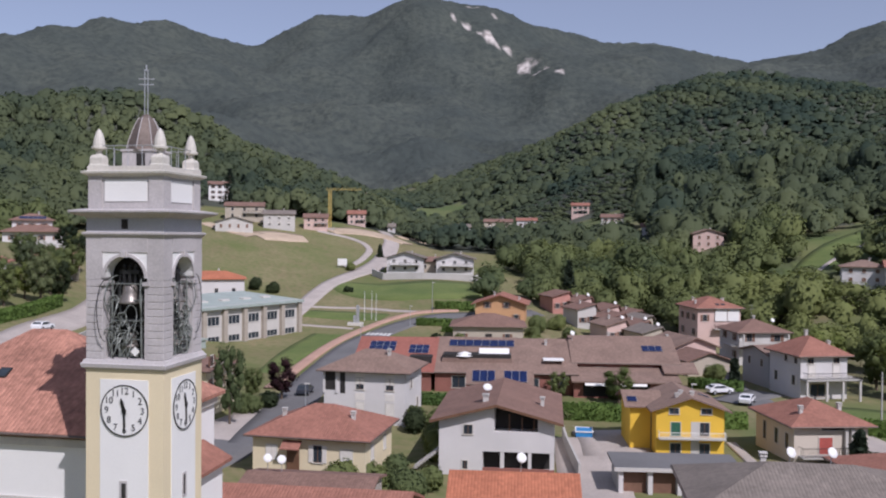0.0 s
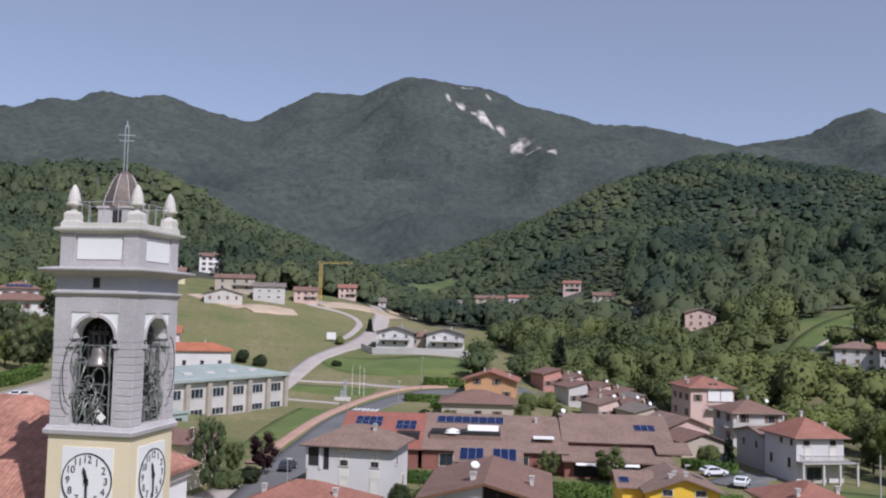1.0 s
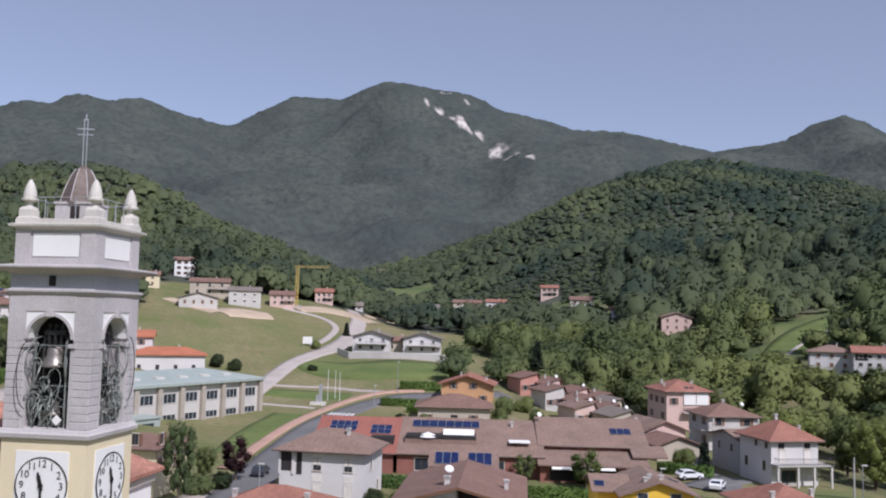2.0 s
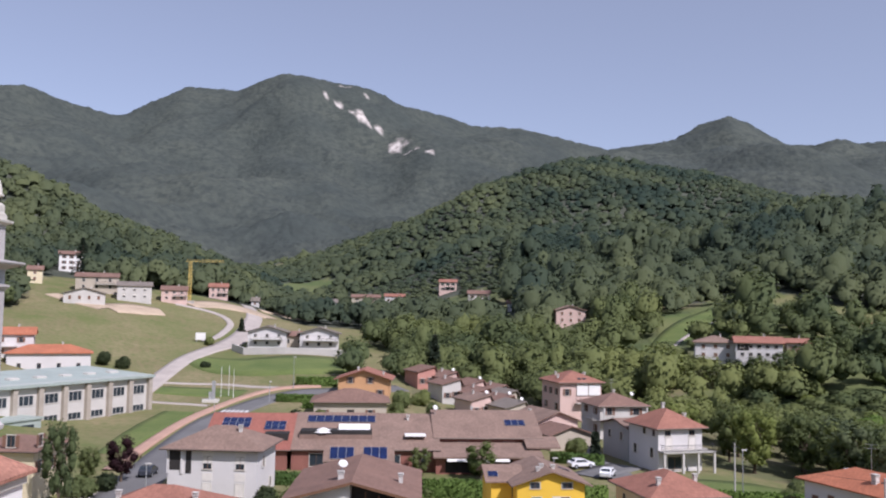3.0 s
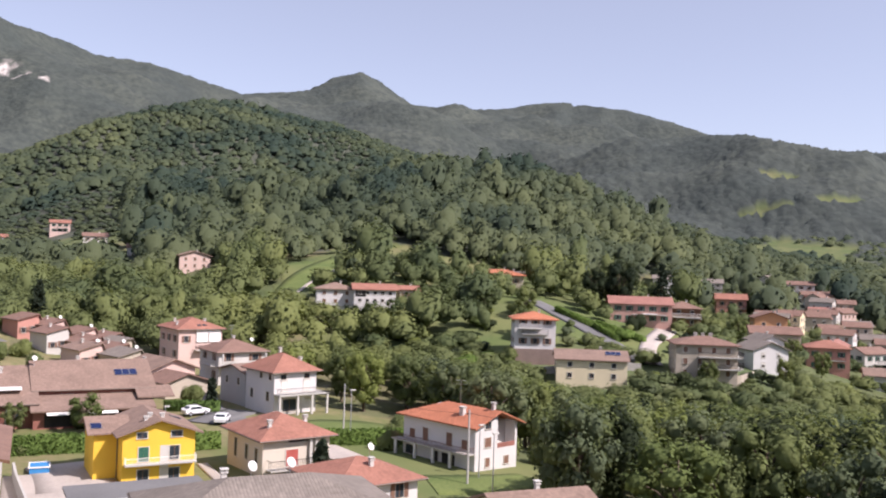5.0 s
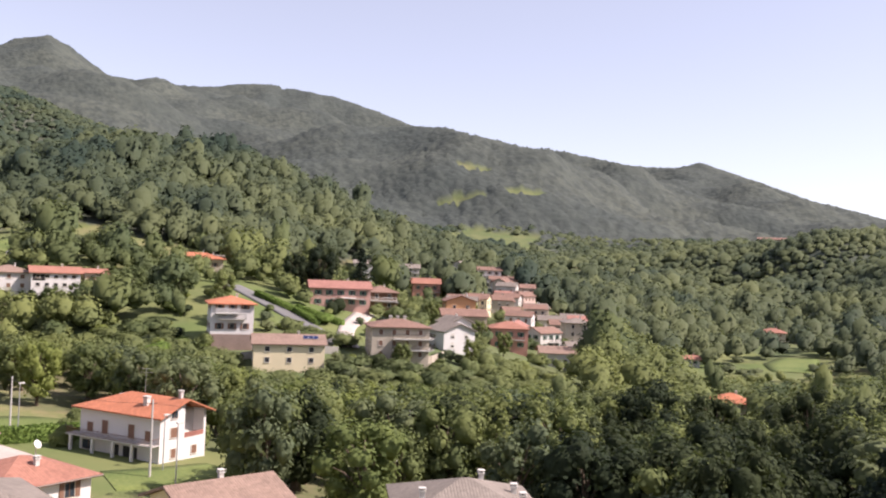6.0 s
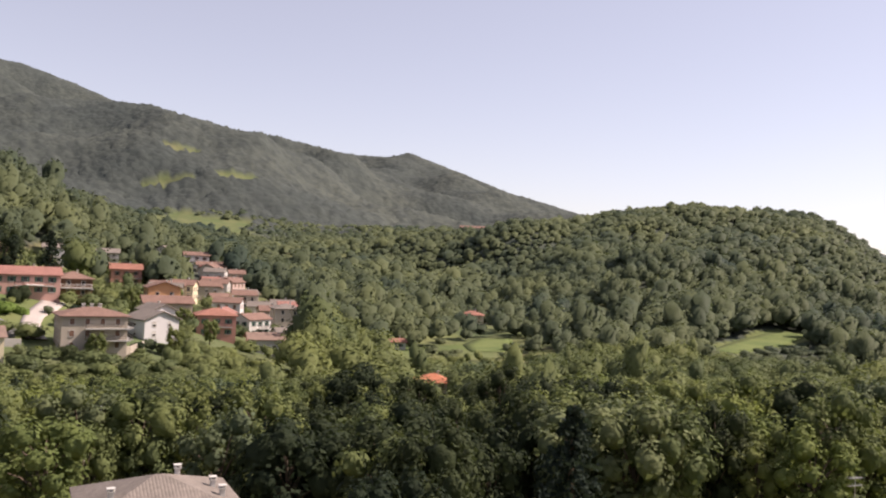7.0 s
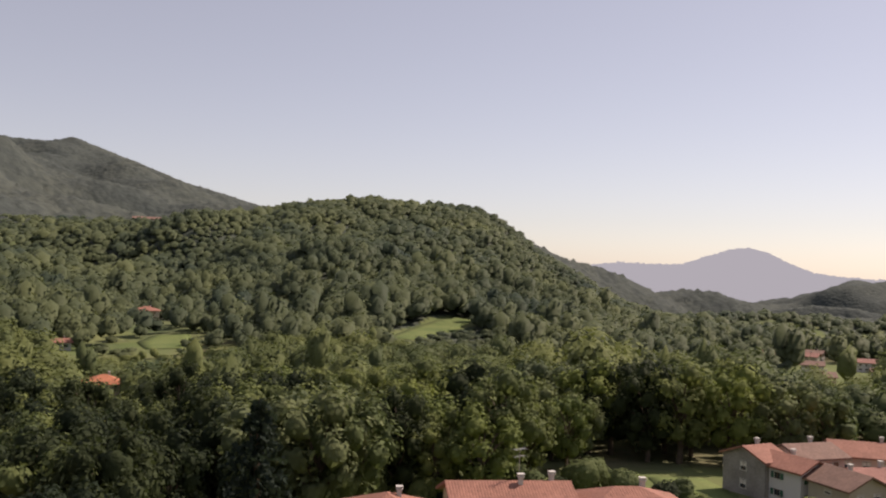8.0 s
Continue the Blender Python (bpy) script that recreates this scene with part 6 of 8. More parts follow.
house("shed", -11.6, 79.4, -8, 11.5, 6.0, 3.6, 0.7, "gable", M_PAVING, M_BROWNROOF, "low shed with a shallow brownish roof", (), 0.4, "x", category="shed", chimneys=(), dishes=((-0.8, 0.4), (-0.5, 0.0)))


def garages():
    t = thing("garage_block", pose(23.1, 87.4, 0.9, 0, 0, -4) @ Matrix.Diagonal((0.875, 1, 1, 1)), "row of flat-roofed grey garages with white pillars", "garage")
    part("wall", boxes((-6.6, 6.6, -2.2, 2.8, -1, 2.5)), M_GREYWALL, t)
    part("roof", boxes((-7.1, 7.1, -3.2, 3.2, 2.5, 2.72)), M_ASPHALT, t, "dark felt flat roof")
    part("fascia", boxes((-7.14, 7.14, -3.26, -3.2, 2.38, 2.76)), M_OFFWHITE, t)
    for i in range(5):
        part("pillar", boxes((-6.6 + 3.2 * i, -6.1 + 3.2 * i, -2.9, -2.2, -1, 2.5)), M_PLASTER, t)
    for i in range(4):
        part("garage_door", boxes((-6.0 + 3.2 * i, -3.5 + 3.2 * i, -2.26, -2.15, 0, 2.3)), M_SHUTTER, t)


garages()


# terrace houses with long tiled slopes and solar panels
def terrace_unit(x, y, w, eave, rise, d, tiles, walls, label, **extra):
    return house("terrace_house", x, y, -4, w, d, eave, rise, "gable", walls, tiles, label, extra.get("wins", ()), 0.5, "x", chimneys=extra.get("chimneys", ((0.3, 0.2),)), group="terrace houses", dishes=extra.get("dishes", ()), category="terrace house")


t, sl, h = terrace_unit(-7.0, 148.5, 12.2, 4.6, 4.0, 23, roof_tiles("red_brown_tiles", (0.30, 0.115, 0.085)), M_BRICK, "brick terrace house with a red-brown roof and solar panels", wins=rows_of("f", 10, 2, [0.6], 2.0, 1.8, "plain"), chimneys=())
solar(t, sl, 0, 2.0, 7.2, 4, 2, 1.05, 1.7)
solar(t, sl, 0, 8.6, 6.4, 3, 2, 1.05, 1.5)
# dark block painted as the shade of a terrace opening
part("terrace_opening", boxes((2.5, 6.0, -9.2, -6.6, 3.4, 4.6)), M_DARK, t)
t, sl, h = terrace_unit(5.9, 148.0, 12.4, 4.6, 4.1, 23, M_ROSEROOF, M_BRICK, "brick terrace house with a roof terrace and solar panels", wins=rows_of("f", 10, 2, [0.6], 2.0, 1.8, "plain"), chimneys=())
solar(t, sl, 0, 2.2, 9.0, 8, 1, 1.3, 2.3)
ter = part("roof_terrace", boxes((-5.2, 5.6, -8.6, -5.0, 3.0, 5.35)), M_DARK, t, "dark block painting the shade of a roof terrace")
part("roof_terrace_wall", boxes((-5.3, 5.7, -8.8, -8.6, 3.6, 4.8)), M_ROSEROOF, t)
part("awning", prism([(0, 0), (0.0, 0.1), (-2.4, -0.7), (-2.4, -0.8)], -2.4, 2.4), M_AWNING, t, "white fabric awning", pose(2.9, -5.1, 5.9, 0, 0, 90))
t, sl, h = terrace_unit(16.7, 147.3, 9.2, 4.6, 4.0, 23, M_ROSEROOF, M_BRICK, "brick terrace house with a plain rose-brown roof", wins=rows_of("f", 8, 2, [0.6], 2.0, 1.8, "plain"), chimneys=((0.1, -0.2),))
part("awning", boxes((-0.2, 3.0, -9.4, -6.2, 4.86, 5.0)), M_AWNING, t, "white fabric awning over a roof terrace")
t, sl, h = terrace_unit(29.4, 147.0, 16.0, 5.9, 3.3, 17, M_ROSEROOF, M_BRICK, "brick terrace house with a raised rose-brown roof", wins=[("f", -3.8, 2.6, 1.6, 1.2, "roller"), ("f", 3.2, 2.4, 1.8, 1.4, "plain")], chimneys=((-0.2, 0.1),), dishes=((-0.98, -0.2),))
solar(t, sl, 0, 11.6, 4.0, 3, 1, 1.05, 1.9)
low = [[(-8.8, -14.5, 2.5), (7.6, -14.5, 2.5), (7.6, -8.3, 3.9), (-8.8, -8.3, 3.9)], [(5.4, -12.0, 3.6), (10.6, -12.0, 3.6), (10.6, -8.0, 4.7), (5.4, -8.0, 4.7)]]
lr = part("lower_roof", roof_mesh(low), M_ROSEROOF, t)
part("porch_wall", boxes((-8.4, 7.2, -13.6, -8.4, -2, 2.4)), M_BRICK, t)
# dark panel for the shade under the porch
part("porch_opening", boxes((-7.0, 3.0, -13.66, -13.5, 0.1, 2.0)), M_DARK, t)
part("awning", prism([(0, 0), (0.0, 0.08), (-1.4, -0.5), (-1.4, -0.58)], -4.6, 4.6), M_AWNING, t, "long white fabric awning", pose(-2.2, -13.6, 2.5, 0, 0, 90))
# two solar panels standing on the terrace behind the gable house
t, sl, h = house("garden_shed", 8.3, 126.0, -4, 9.0, 5.0, 5.0, 1.7, "gable", M_BRICK, M_ROSEROOF, "low brick outbuilding carrying tilted solar panels", (), 0.3, "x", category="outbuilding", chimneys=())
solar(t, sl, 0, 0.9, 0.4, 3, 1, 1.05, 2.4)
solar(t, sl, 0, 5.4, 0.4, 3, 1, 1.05, 2.4)

t, sl, h = house("house", 9.8, 188.5, -3, 14.5, 12.0, 6.9, 2.2, "hip", M_TAN, M_BROWNROOF, "tan bungalow with a wide brown hipped roof", [("f", -5.2, 1.0, 0.9, 1.2), ("f", 4.0, 1.0, 0.9, 1.2), ("r", 0, 1.0, 1.0, 1.4)], chimneys=())
# doorway shade painted as a dark panel
part("doorway", boxes((-0.6, 0.8, -6.04, -5.98, 0, 2.2)), M_DARK, t)
house("house", 14.2, 212, -8, 11.5, 10.5, 9.6, 2.2, "gable", M_ORANGEWALL, M_TERRACOTTA, "orange house with layered terracotta roofs", [("f", -3, 3.4, 0.9, 1.3), ("f", 1.5, 3.4, 0.9, 1.3), ("r", 0, 3.2, 1.0, 1.3), ("f", 3.8, 0.6, 0.9, 1.3)], over=1.0, chimneys=((0.75, -0.3), (-0.3, 0.1)))

# stepped little houses along the lane
STEPPED = ((29.0, 228, 4.6, M_ROSE, M_BROWNROOF, "small red terrace house with a brown roof"), (34.2, 226, 4.6, M_PINK, M_BROWNROOF, "small pink terrace house with a stepped brown roof"),
           (33.2, 214, 4.8, M_OFFWHITE, M_BROWNROOF, "small off-white terrace house with a brown roof"), (40.2, 221.5, 4.4, M_PINK, M_BROWNROOF, "small pink terrace house with a stepped brown roof"),
           (39.2, 209, 4.4, M_PINK, M_BROWNROOF, "small pink terrace house with a stepped brown roof"), (37.2, 198, 4.4, M_PINK, M_ROSEROOF, "small pink terrace house with a rose-brown roof"),
           (45.6, 209, 4.2, M_TAN, M_GREYROOF, "small tan terrace house with a grey-brown roof"), (42.8, 200, 4.2, M_PINK, M_BROWNROOF, "small pink terrace house with a stepped brown roof"), (45.2, 218, 4.2, M_OFFWHITE, M_BROWNROOF, "small off-white terrace house with a brown roof"), (43.4, 191, 4.0, M_TAN, M_GREYROOF, "small tan terrace house with a grey-brown roof"))
for k, (x, y, hh, wl, tl, lb) in enumerate(STEPPED):
    house("terrace_house", x, y, 16, 4.8, 8.5, height(x, y) + hh - 0.6, 1.3, "gable", wl, tl, lb, [("f", -1.1, 1.0, 0.9, 1.2), ("f", 1.0, 1.0, 0.9, 1.4)], 0.5, "y", chimneys=((0.3, 0.3),) if k % 3 else (), dishes=((0.75, -0.7),) if k % 2 else (), group="stepped terrace houses", category="terrace house", shift=2.2)
house("house", 45.4, 167.5, 14, 8.6, 10, 5.4, 1.9, "gable", M_PINK, M_ROSEROOF, "pale pink low house with a rose-brown gable roof", [("f", 0, 1.4, 1.0, 1.3)], over=0.7, chimneys=((-0.6, 0.2),))
house("house", 45.8, 157.5, 14, 8.0, 7, 4.2, 1.5, "gable", M_TAN, M_BROWNROOF, "low tan garage with a brown gable roof", (), over=0.6, chimneys=())


# ---- houses on the slopes and across the valley ----
def villa(x, y, turn, w, d, h, rise, roof, walls, tiles, label, n=3, storeys=2, over=0.6, along="x", name="house", category="house", chimneys=((0.3, 0.15),), style="shutters", mat=None, first=0.9):
    """A plain house of h metres to the eaves with regular windows on the sides that face the valley."""
    w_win = 0.85
    sills = [first + k * (h - 0.3) / storeys for k in range(storeys)]
    hh = min(1.25, (h - 0.3) / storeys - 1.2)
    odd = int(x * 7 + y * 13) % 5
    if style == "shutters" and mat is None:
        style, mat = ("shutters", "roller", "shutters", "plain", "closed")[odd], (M_SHUTTER, M_SHUTTER_W, M_SHUTTER_G, None, M_SHUTTER)[odd]
    wins = rows_of("f", w - 1, n, sills, w_win, hh, style) + rows_of("r", d - 1, max(1, n - 1), sills, w_win, hh, style) + rows_of("l", d - 1, max(1, n - 1), sills, w_win, hh, style)
    made = house(name, x, y, turn, w, d, height(x, y) + h, rise, roof, walls, tiles, label, wins, over, along, chimneys=chimneys, mat=mat, category=category, gutter=False)
    if storeys == 2 and odd in (0, 2, 3) and w > 7:
        balcony(made[0], w, d, "f", 0.12 * w * (odd - 1), sills[1] - 0.85, w * 0.55, 1.2, M_METAL if odd else M_AWNING)
    return made


# eastern hillside
t, sl, h = villa(124.4, 158.8, -32, 8.9, 9.6, 8.8, 1.5, "hip", M_PLASTER, M_ORANGE, "white four-storey house with a low orange roof", 3, 2, 0.7, first=3.4)
part("plinth", boxes((-4.53, 4.53, -4.88, 4.88, -2.5, 2.3)), M_PLINTH, t, "brown ground-floor plinth")
balcony(t, 8.9, 9.6, "f", 0.0, 5.6, 5.6, 1.0)
t, sl, h = villa(126.5, 142, -37, 14.2, 9.0, 4.6, 1.7, "gable", M_CREAM, M_ROSEROOF, "cream house with a long rose-brown roof", 3, 2, 0.5, style="plain")
solar(t, sl, 0, 10.5, 2.6, 3, 1, 1.0, 1.6)
t, sl, h = villa(173.5, 176, -38, 16.0, 9.0, 5.2, 1.9, "gable", M_REDPINK, M_REDBROWN, "long reddish-pink house with a red-brown tiled roof", 5, 2)
part("awning", boxes((0, 4, -6.6, -4.5, 2.6, 2.75)), M_AWNING, t, "white awning over the terrace")
t, sl, h = villa(192, 178, -34, 8.4, 8.0, 5.2, 1.8, "hip", M_FRAME, M_BROWNROOF, "brown timber-clad house with balconies", 2, 2)
balcony(t, 8.4, 8.0, "f", 0, 2.8, 7.8, 1.4, M_AWNING)
t, sl, h = villa(151, 134.0, -38, 12.6, 10, 7.4, 1.5, "hip", M_TAN, M_BROWNROOF, "three-storey tan apartment house with deep balconies", 4, 3)
for z in (2.5, 4.9):
    balcony(t, 12.6, 10, "f", 2.4, z, 8.6, 1.6, M_METAL)
    balcony(t, 12.6, 10, "r", 0, z, 8.0, 1.5, M_METAL)
for k in range(3):
    chimney(t, -1.5 + 1.6 * k, 0.6, h + 0.9, 0.9, 0.6)
villa(243, 204, -45, 9.6, 8, 5.6, 1.8, "gable", M_ROSE, M_TERRACOTTA, "rose-pink house with a terracotta roof", mat=M_SHUTTER)
villa(179, 141, -20, 9.0, 8.5, 4.8, 2.0, "gable", M_PLASTER, M_GREYROOF, "white house with grey gabled roofs", 2, 2, along="y")
villa(183.5, 143.5, -20, 6.0, 7.0, 6.4, 1.6, "gable", M_PLASTER, M_GREYROOF, "upper wing of the white house with a grey gable", 1, 2, along="y")
villa(212, 163, -42, 13.0, 9, 4.0, 1.9, "gable", M_TAN, M_BROWNROOF, "tan house with a broad tan-brown roof", 3, 1)
villa(219, 170, -42, 9.0, 8, 6.6, 1.8, "gable", M_ORANGEWALL, M_BROWNROOF, "orange-tinted house with a brown roof", 2, 2, along="y")
villa(213, 147, -50, 10.4, 9, 6.0, 1.8, "hip", M_ROSE, M_TERRACOTTA, "red house with a terracotta roof", 3, 2)
t, sl, h = villa(255, 149.5, -48, 8.6, 8.6, 10.0, 1.5, "hip", M_TAN, M_GREYROOF, "slim five-level apartment house with a grey roof", 2, 4)
for z in (3.0, 5.6, 8.2):
    balcony(t, 8.6, 8.6, "r", 0, z, 6.5, 1.4, M_OFFWHITE)
villa(218, 134, -50, 9.4, 8, 3.8, 1.7, "gable", M_OFFWHITE, M_ROSEROOF, "small off-white house with a rose roof", 2, 1)
villa(240, 185, -40, 9.5, 8, 4.2, 1.6, "gable", M_TAN, M_BROWNROOF, "tan house with a low brown roof", 3, 1)
villa(349, 254, -50, 11, 9, 5.5, 1.6, "gable", M_PLASTER, M_BROWNROOF, "distant white house with a brown roof", 3, 2)
villa(276, 242, -48, 9.5, 8, 4.0, 1.7, "gable", M_OFFWHITE, M_GREYROOF, "grey-roofed house among the trees", 4, 2)
villa(244, 236, -44, 6.6, 7, 5.6, 1.4, "gable", M_PLASTER, M_GREYROOF, "small white house with a grey roof", 2, 2)
villa(343, 241, -55, 13, 9, 4.6, 1.6, "gable", M_TAN, M_BROWNROOF, "distant tan house with a brown roof", 3, 1)
CLUSTER = ((261, 179, M_OFFWHITE, M_BROWNROOF), (283, 184, M_TAN, M_BROWNROOF), (281, 175, M_OFFWHITE, M_GREYROOF), (308, 206, M_PINK, M_BROWNROOF), (296, 192, M_TAN, M_GREYROOF), (268, 190, M_TAN, M_BROWNROOF), (320, 214, M_OFFWHITE, M_BROWNROOF),
           (250, 168, M_PLASTER, M_BROWNROOF), (232, 158, M_OFFWHITE, M_REDBROWN), (270, 165, M_TAN, M_BROWNROOF), (300, 178, M_TAN, M_GREYROOF), (288, 200, M_OFFWHITE, M_BROWNROOF), (241, 141, M_PLASTER, M_GREYROOF), (330, 232, M_TAN, M_BROWNROOF), (236, 182, M_TAN, M_GREYROOF), (248, 184, M_CREAM, M_BROWNROOF), (332, 234, M_OFFWHITE, M_REDBROWN), (333, 223, M_TAN, M_BROWNROOF), (338, 262, M_PLASTER, M_GREYROOF), (322, 224, M_OFFWHITE, M_GREYROOF), (277, 196, M_TAN, M_BROWNROOF),
           (292, 171, M_OFFWHITE, M_REDBROWN), (260, 158, M_PLASTER, M_GREYROOF), (236, 150, M_OFFWHITE, M_BROWNROOF), (302, 212, M_TAN, M_REDBROWN), )
for k, (x, y, wl, tl) in enumerate(CLUSTER):
    villa(x, y, -40 - 9 * (k % 4) + 60 * (k % 5 == 3), 7.2 + (k % 3) * 1.4, 6.6, 4.0 + (k % 2) * 1.4, 1.7, "gable", wl, tl, "old village house with a low tiled roof", 3, 1 + k % 2, 0.4)
villa(165, 230, -32, 16.0, 9, 3.4, 1.7, "hip", M_TAN, M_ORANGE, "bungalow with a wide orange hipped roof", 4, 1, 0.9)
villa(176, 238, -32, 8.0, 6, 3.6, 0.3, "gable", M_GREYWALL, M_GREYROOF, "small grey flat-roofed house", 2, 1)
villa(225, 244, -42, 14, 9, 3.6, 1.8, "hip", M_TAN, M_ORANGE, "low house with orange roofs among trees", 4, 1)
# the white farmhouse above the wood
t, sl, h = villa(105.5, 222, -22, 10.0, 9.0, 4.6, 1.6, "hip", M_PLASTER, M_ROSEROOF, "white farmhouse with a rose-brown roof", 3, 2)
t, sl, h = villa(113.2, 214.0, -22, 11.0, 8.0, 4.2, 1.5, "gable", M_PLASTER, M_TERRACOTTA, "long white farm building with a terracotta roof", 5, 2, style="plain")
# loggia shade painted as a dark panel on the wall
part("loggia", boxes((-5.2, -2.4, -4.04, -3.96, 2.2, 3.8)), M_DARK, t)
villa(122.3, 211.5, -22, 5.0, 5, 3.2, 1.0, "gable", M_TAN, M_TERRACOTTA, "small tan outbuilding with a tiled roof", 2, 1, name="outbuilding", category="outbuilding")
villa(89.5, 301, -6, 10.0, 8.4, 4.8, 1.7, "gable", M_PINK, M_ROSEROOF, "pale pink house alone in the wood", 3, 2, along="y")
# the side valley
for x, y, tn, w, hh, wl, tl, lb in ((8, 424, 5, 9.4, 5.0, M_PLASTER, M_GREYROOF, "white house in the side valley"), (30, 480, -5, 15, 5, M_TAN, M_BROWNROOF, "brown-roofed farmhouse in the side valley"), (47, 497, -5, 11, 3.8, M_PLASTER, M_TERRACOTTA, "white cottage with a terracotta roof"),
                                    (76, 490, -10, 9.5, 5.4, M_PINK, M_TERRACOTTA, "pink house among trees"), (78, 408, -10, 10, 5.4, M_OFFWHITE, M_BROWNROOF, "off-white house among trees"), (233, 615, -20, 13, 5.5, M_TAN, M_BROWNROOF, "long farmstead high in the woods"),
                                    (88, 382, -10, 4.4, 3.0, M_PLASTER, M_BROWNROOF, "tiny white hut among trees"), (-37, 379, 5, 7.4, 4.8, M_PINK, M_TERRACOTTA, "pink house above the meadow"), (-57, 634, 5, 16, 5, M_REDPINK, M_BROWNROOF, "long reddish farmhouse below the wood"),
                                    (-74, 900, 5, 13, 8, M_PLASTER, M_BROWNROOF, "white farm on the far slope"), (-100, 348, 12, 5, 4.6, M_CREAM, M_BROWNROOF, "small cream house at the wood's edge"), (-49.5, 345, 6, 9, 4.2, M_PINK, M_BROWNROOF, "low new house with a brown roof"),
                                    (-77, 344, 10, 14.5, 5.2, M_TAN, M_BROWNROOF, "tan two-storey house with a brown roof"), (-62, 335, 10, 11.5, 5.0, M_OFFWHITE, M_GREYROOF, "new pale house with a dark roof"), (-23, 395, 0, 3.2, 2.4, M_PLASTER, M_GREYROOF, "small white wooden shed below the earth bank")):
    villa(x, y, tn, w, min(9, w), hh, 1.6, "gable", wl, tl, lb, 3 if w > 6 else 1, 2 if hh > 4 else 1, 0.5)
villa(-75, 318, 12, 13, 8, 3.0, 2.0, "gable", M_OFFWHITE, M_GREYROOF, "unfinished bungalow with grey roof", 4, 1, along="y")
villa(-104.5, 414, 14, 10.0, 8.0, 7.6, 1.6, "gable", M_WHITE, M_BROWNROOF, "tall white villa at the edge of the wood", 3, 3)
# the pair of new white houses behind their wall
for x, y, lb in ((-11.5, 281, "new white house with a grey-brown roof"), (4.0, 280, "new white house with a low grey gable roof")):
    t, sl, h = villa(x, y, -3, 11.5, 10, 4.6, 2.0, "gable", M_PLASTER, M_GREYROOF, lb, 3, 2, 0.9, "y", style="plain")
    balcony(t, 11.5, 10, "f", 0, 2.5, 9, 1.6, M_AWNING)
villa(-3.6, 283, -3, 8, 8, 3.2, 1.4, "gable", M_TAN, M_BROWNROOF, "low brown-roofed link between the new houses", 2, 1)
# western slope beside the tower
t, sl, h = villa(-112, 243, 22, 15.5, 10, 3.2, 2.0, "hip", M_PLASTER, M_BROWNROOF, "white villa with stacked brown roofs", 4, 1, 1.0)
t2, sl2, h2 = villa(-114, 246, 22, 10, 8, 6.0, 1.8, "hip", M_PLASTER, M_BROWNROOF, "upper storey of a white villa with solar roof", 3, 2, 0.8)
solar(t2, sl2, 0, 2.6, 0.6, 6, 1, 1.1, 1.8)
villa(-88, 202, 20, 9, 8, 4.6, 1.4, "hip", M_TAN, M_TERRACOTTA, "tan house with a terracotta roof and balcony", 3, 1)
villa(-89, 172, 20, 8.5, 8.5, 5.6, 1.8, "hip", M_PLASTER, M_TERRACOTTA, "white house with a terracotta roof", 2, 2)
villa(-60, 226, 14, 18, 9, 4.6, 1.8, "hip", M_PLASTER, M_ORANGE, "low white house with orange roofs behind the school", 4, 1)
villa(-70, 230, 14, 10, 8, 5.6, 1.6, "gable", M_PLASTER, M_ORANGE, "white house with an orange gable roof behind the school", 2, 2)
# across the river
t, sl, h = villa(411, 139, -70, 11, 9, 4.6, 1.8, "hip", M_TAN, M_TERRACOTTA, "tan farmhouse with a terracotta roof above a meadow", 3, 2)
villa(301, 130, -66, 6, 5, 2.6, 1.2, "gable", M_GREYWALL, M_TERRACOTTA, "small grey cottage with a red roof", 2, 1)
villa(207, 79.5, -66, 8, 7, 5.0, 1.8, "hip", M_TAN, M_ORANGE, "house half hidden in trees with an orange roof", 2, 1)
villa(862, 290, -70, 34, 9, 4.0, 2.0, "gable", M_TAN, M_BROWNROOF, "long farm shed on the ridge meadow", 5, 1, name="barn", category="barn")

# houses below the eastern end of the walk
villa(60.7, 45.0, -44, 10.2, 9.6, 7.4, 2.0, "hip", M_OFFWHITE, M_GREYROOF, "house with a grey slate-coloured hipped roof", 3, 2, 0.8, chimneys=((-0.7, -0.4), (0.3, 0.3), (0.8, 0.1), (0.85, -0.4)))
villa(79.0, 6.9, -84, 6.4, 7.0, 4.9, 1.6, "hip", M_CREAM, M_TERRACOTTA, "cream house with a low terracotta roof", 2, 2, 0.6)
t, sl, h = villa(80.0, -3.0, -82, 9.5, 9.0, 5.7, 1.8, "gable", M_CREAM, M_TERRACOTTA, "cream terrace house with a terracotta roof", 3, 2, 0.6, chimneys=((0.2, -0.1), (0.8, 0.1)))
skylight(t, sl, 0, 2.5, 2.0, 1.0, 0.7)
antenna(t, 1.0, 0.4, h + 1.8)
villa(81.5, -13.2, -82, 10.5, 8.4, 5.2, 1.8, "hip", M_CREAM, M_TERRACOTTA, "cream terrace house with a hipped terracotta roof", 4, 2, 0.6, mat=M_SHUTTER)
villa(111.0, -38.8, -62, 4.8, 6.6, 4.2, 1.3, "gable", M_PLASTER, M_TERRACOTTA, "old white house with a red tiled gable roof", 2, 2, 0.5, along="y")
villa(114.5, -35.8, -62, 4.2, 6.6, 4.6, 1.4, "gable", M_RUBBLE, M_TERRACOTTA, "old grey rubble house with a red roof", 2, 2, 0.4)
villa(118.5, -43.5, -70, 6.6, 6, 4.6, 1.3, "gable", M_PINK, M_BROWNROOF, "old brick farmhouse with a brown roof", 3, 2)
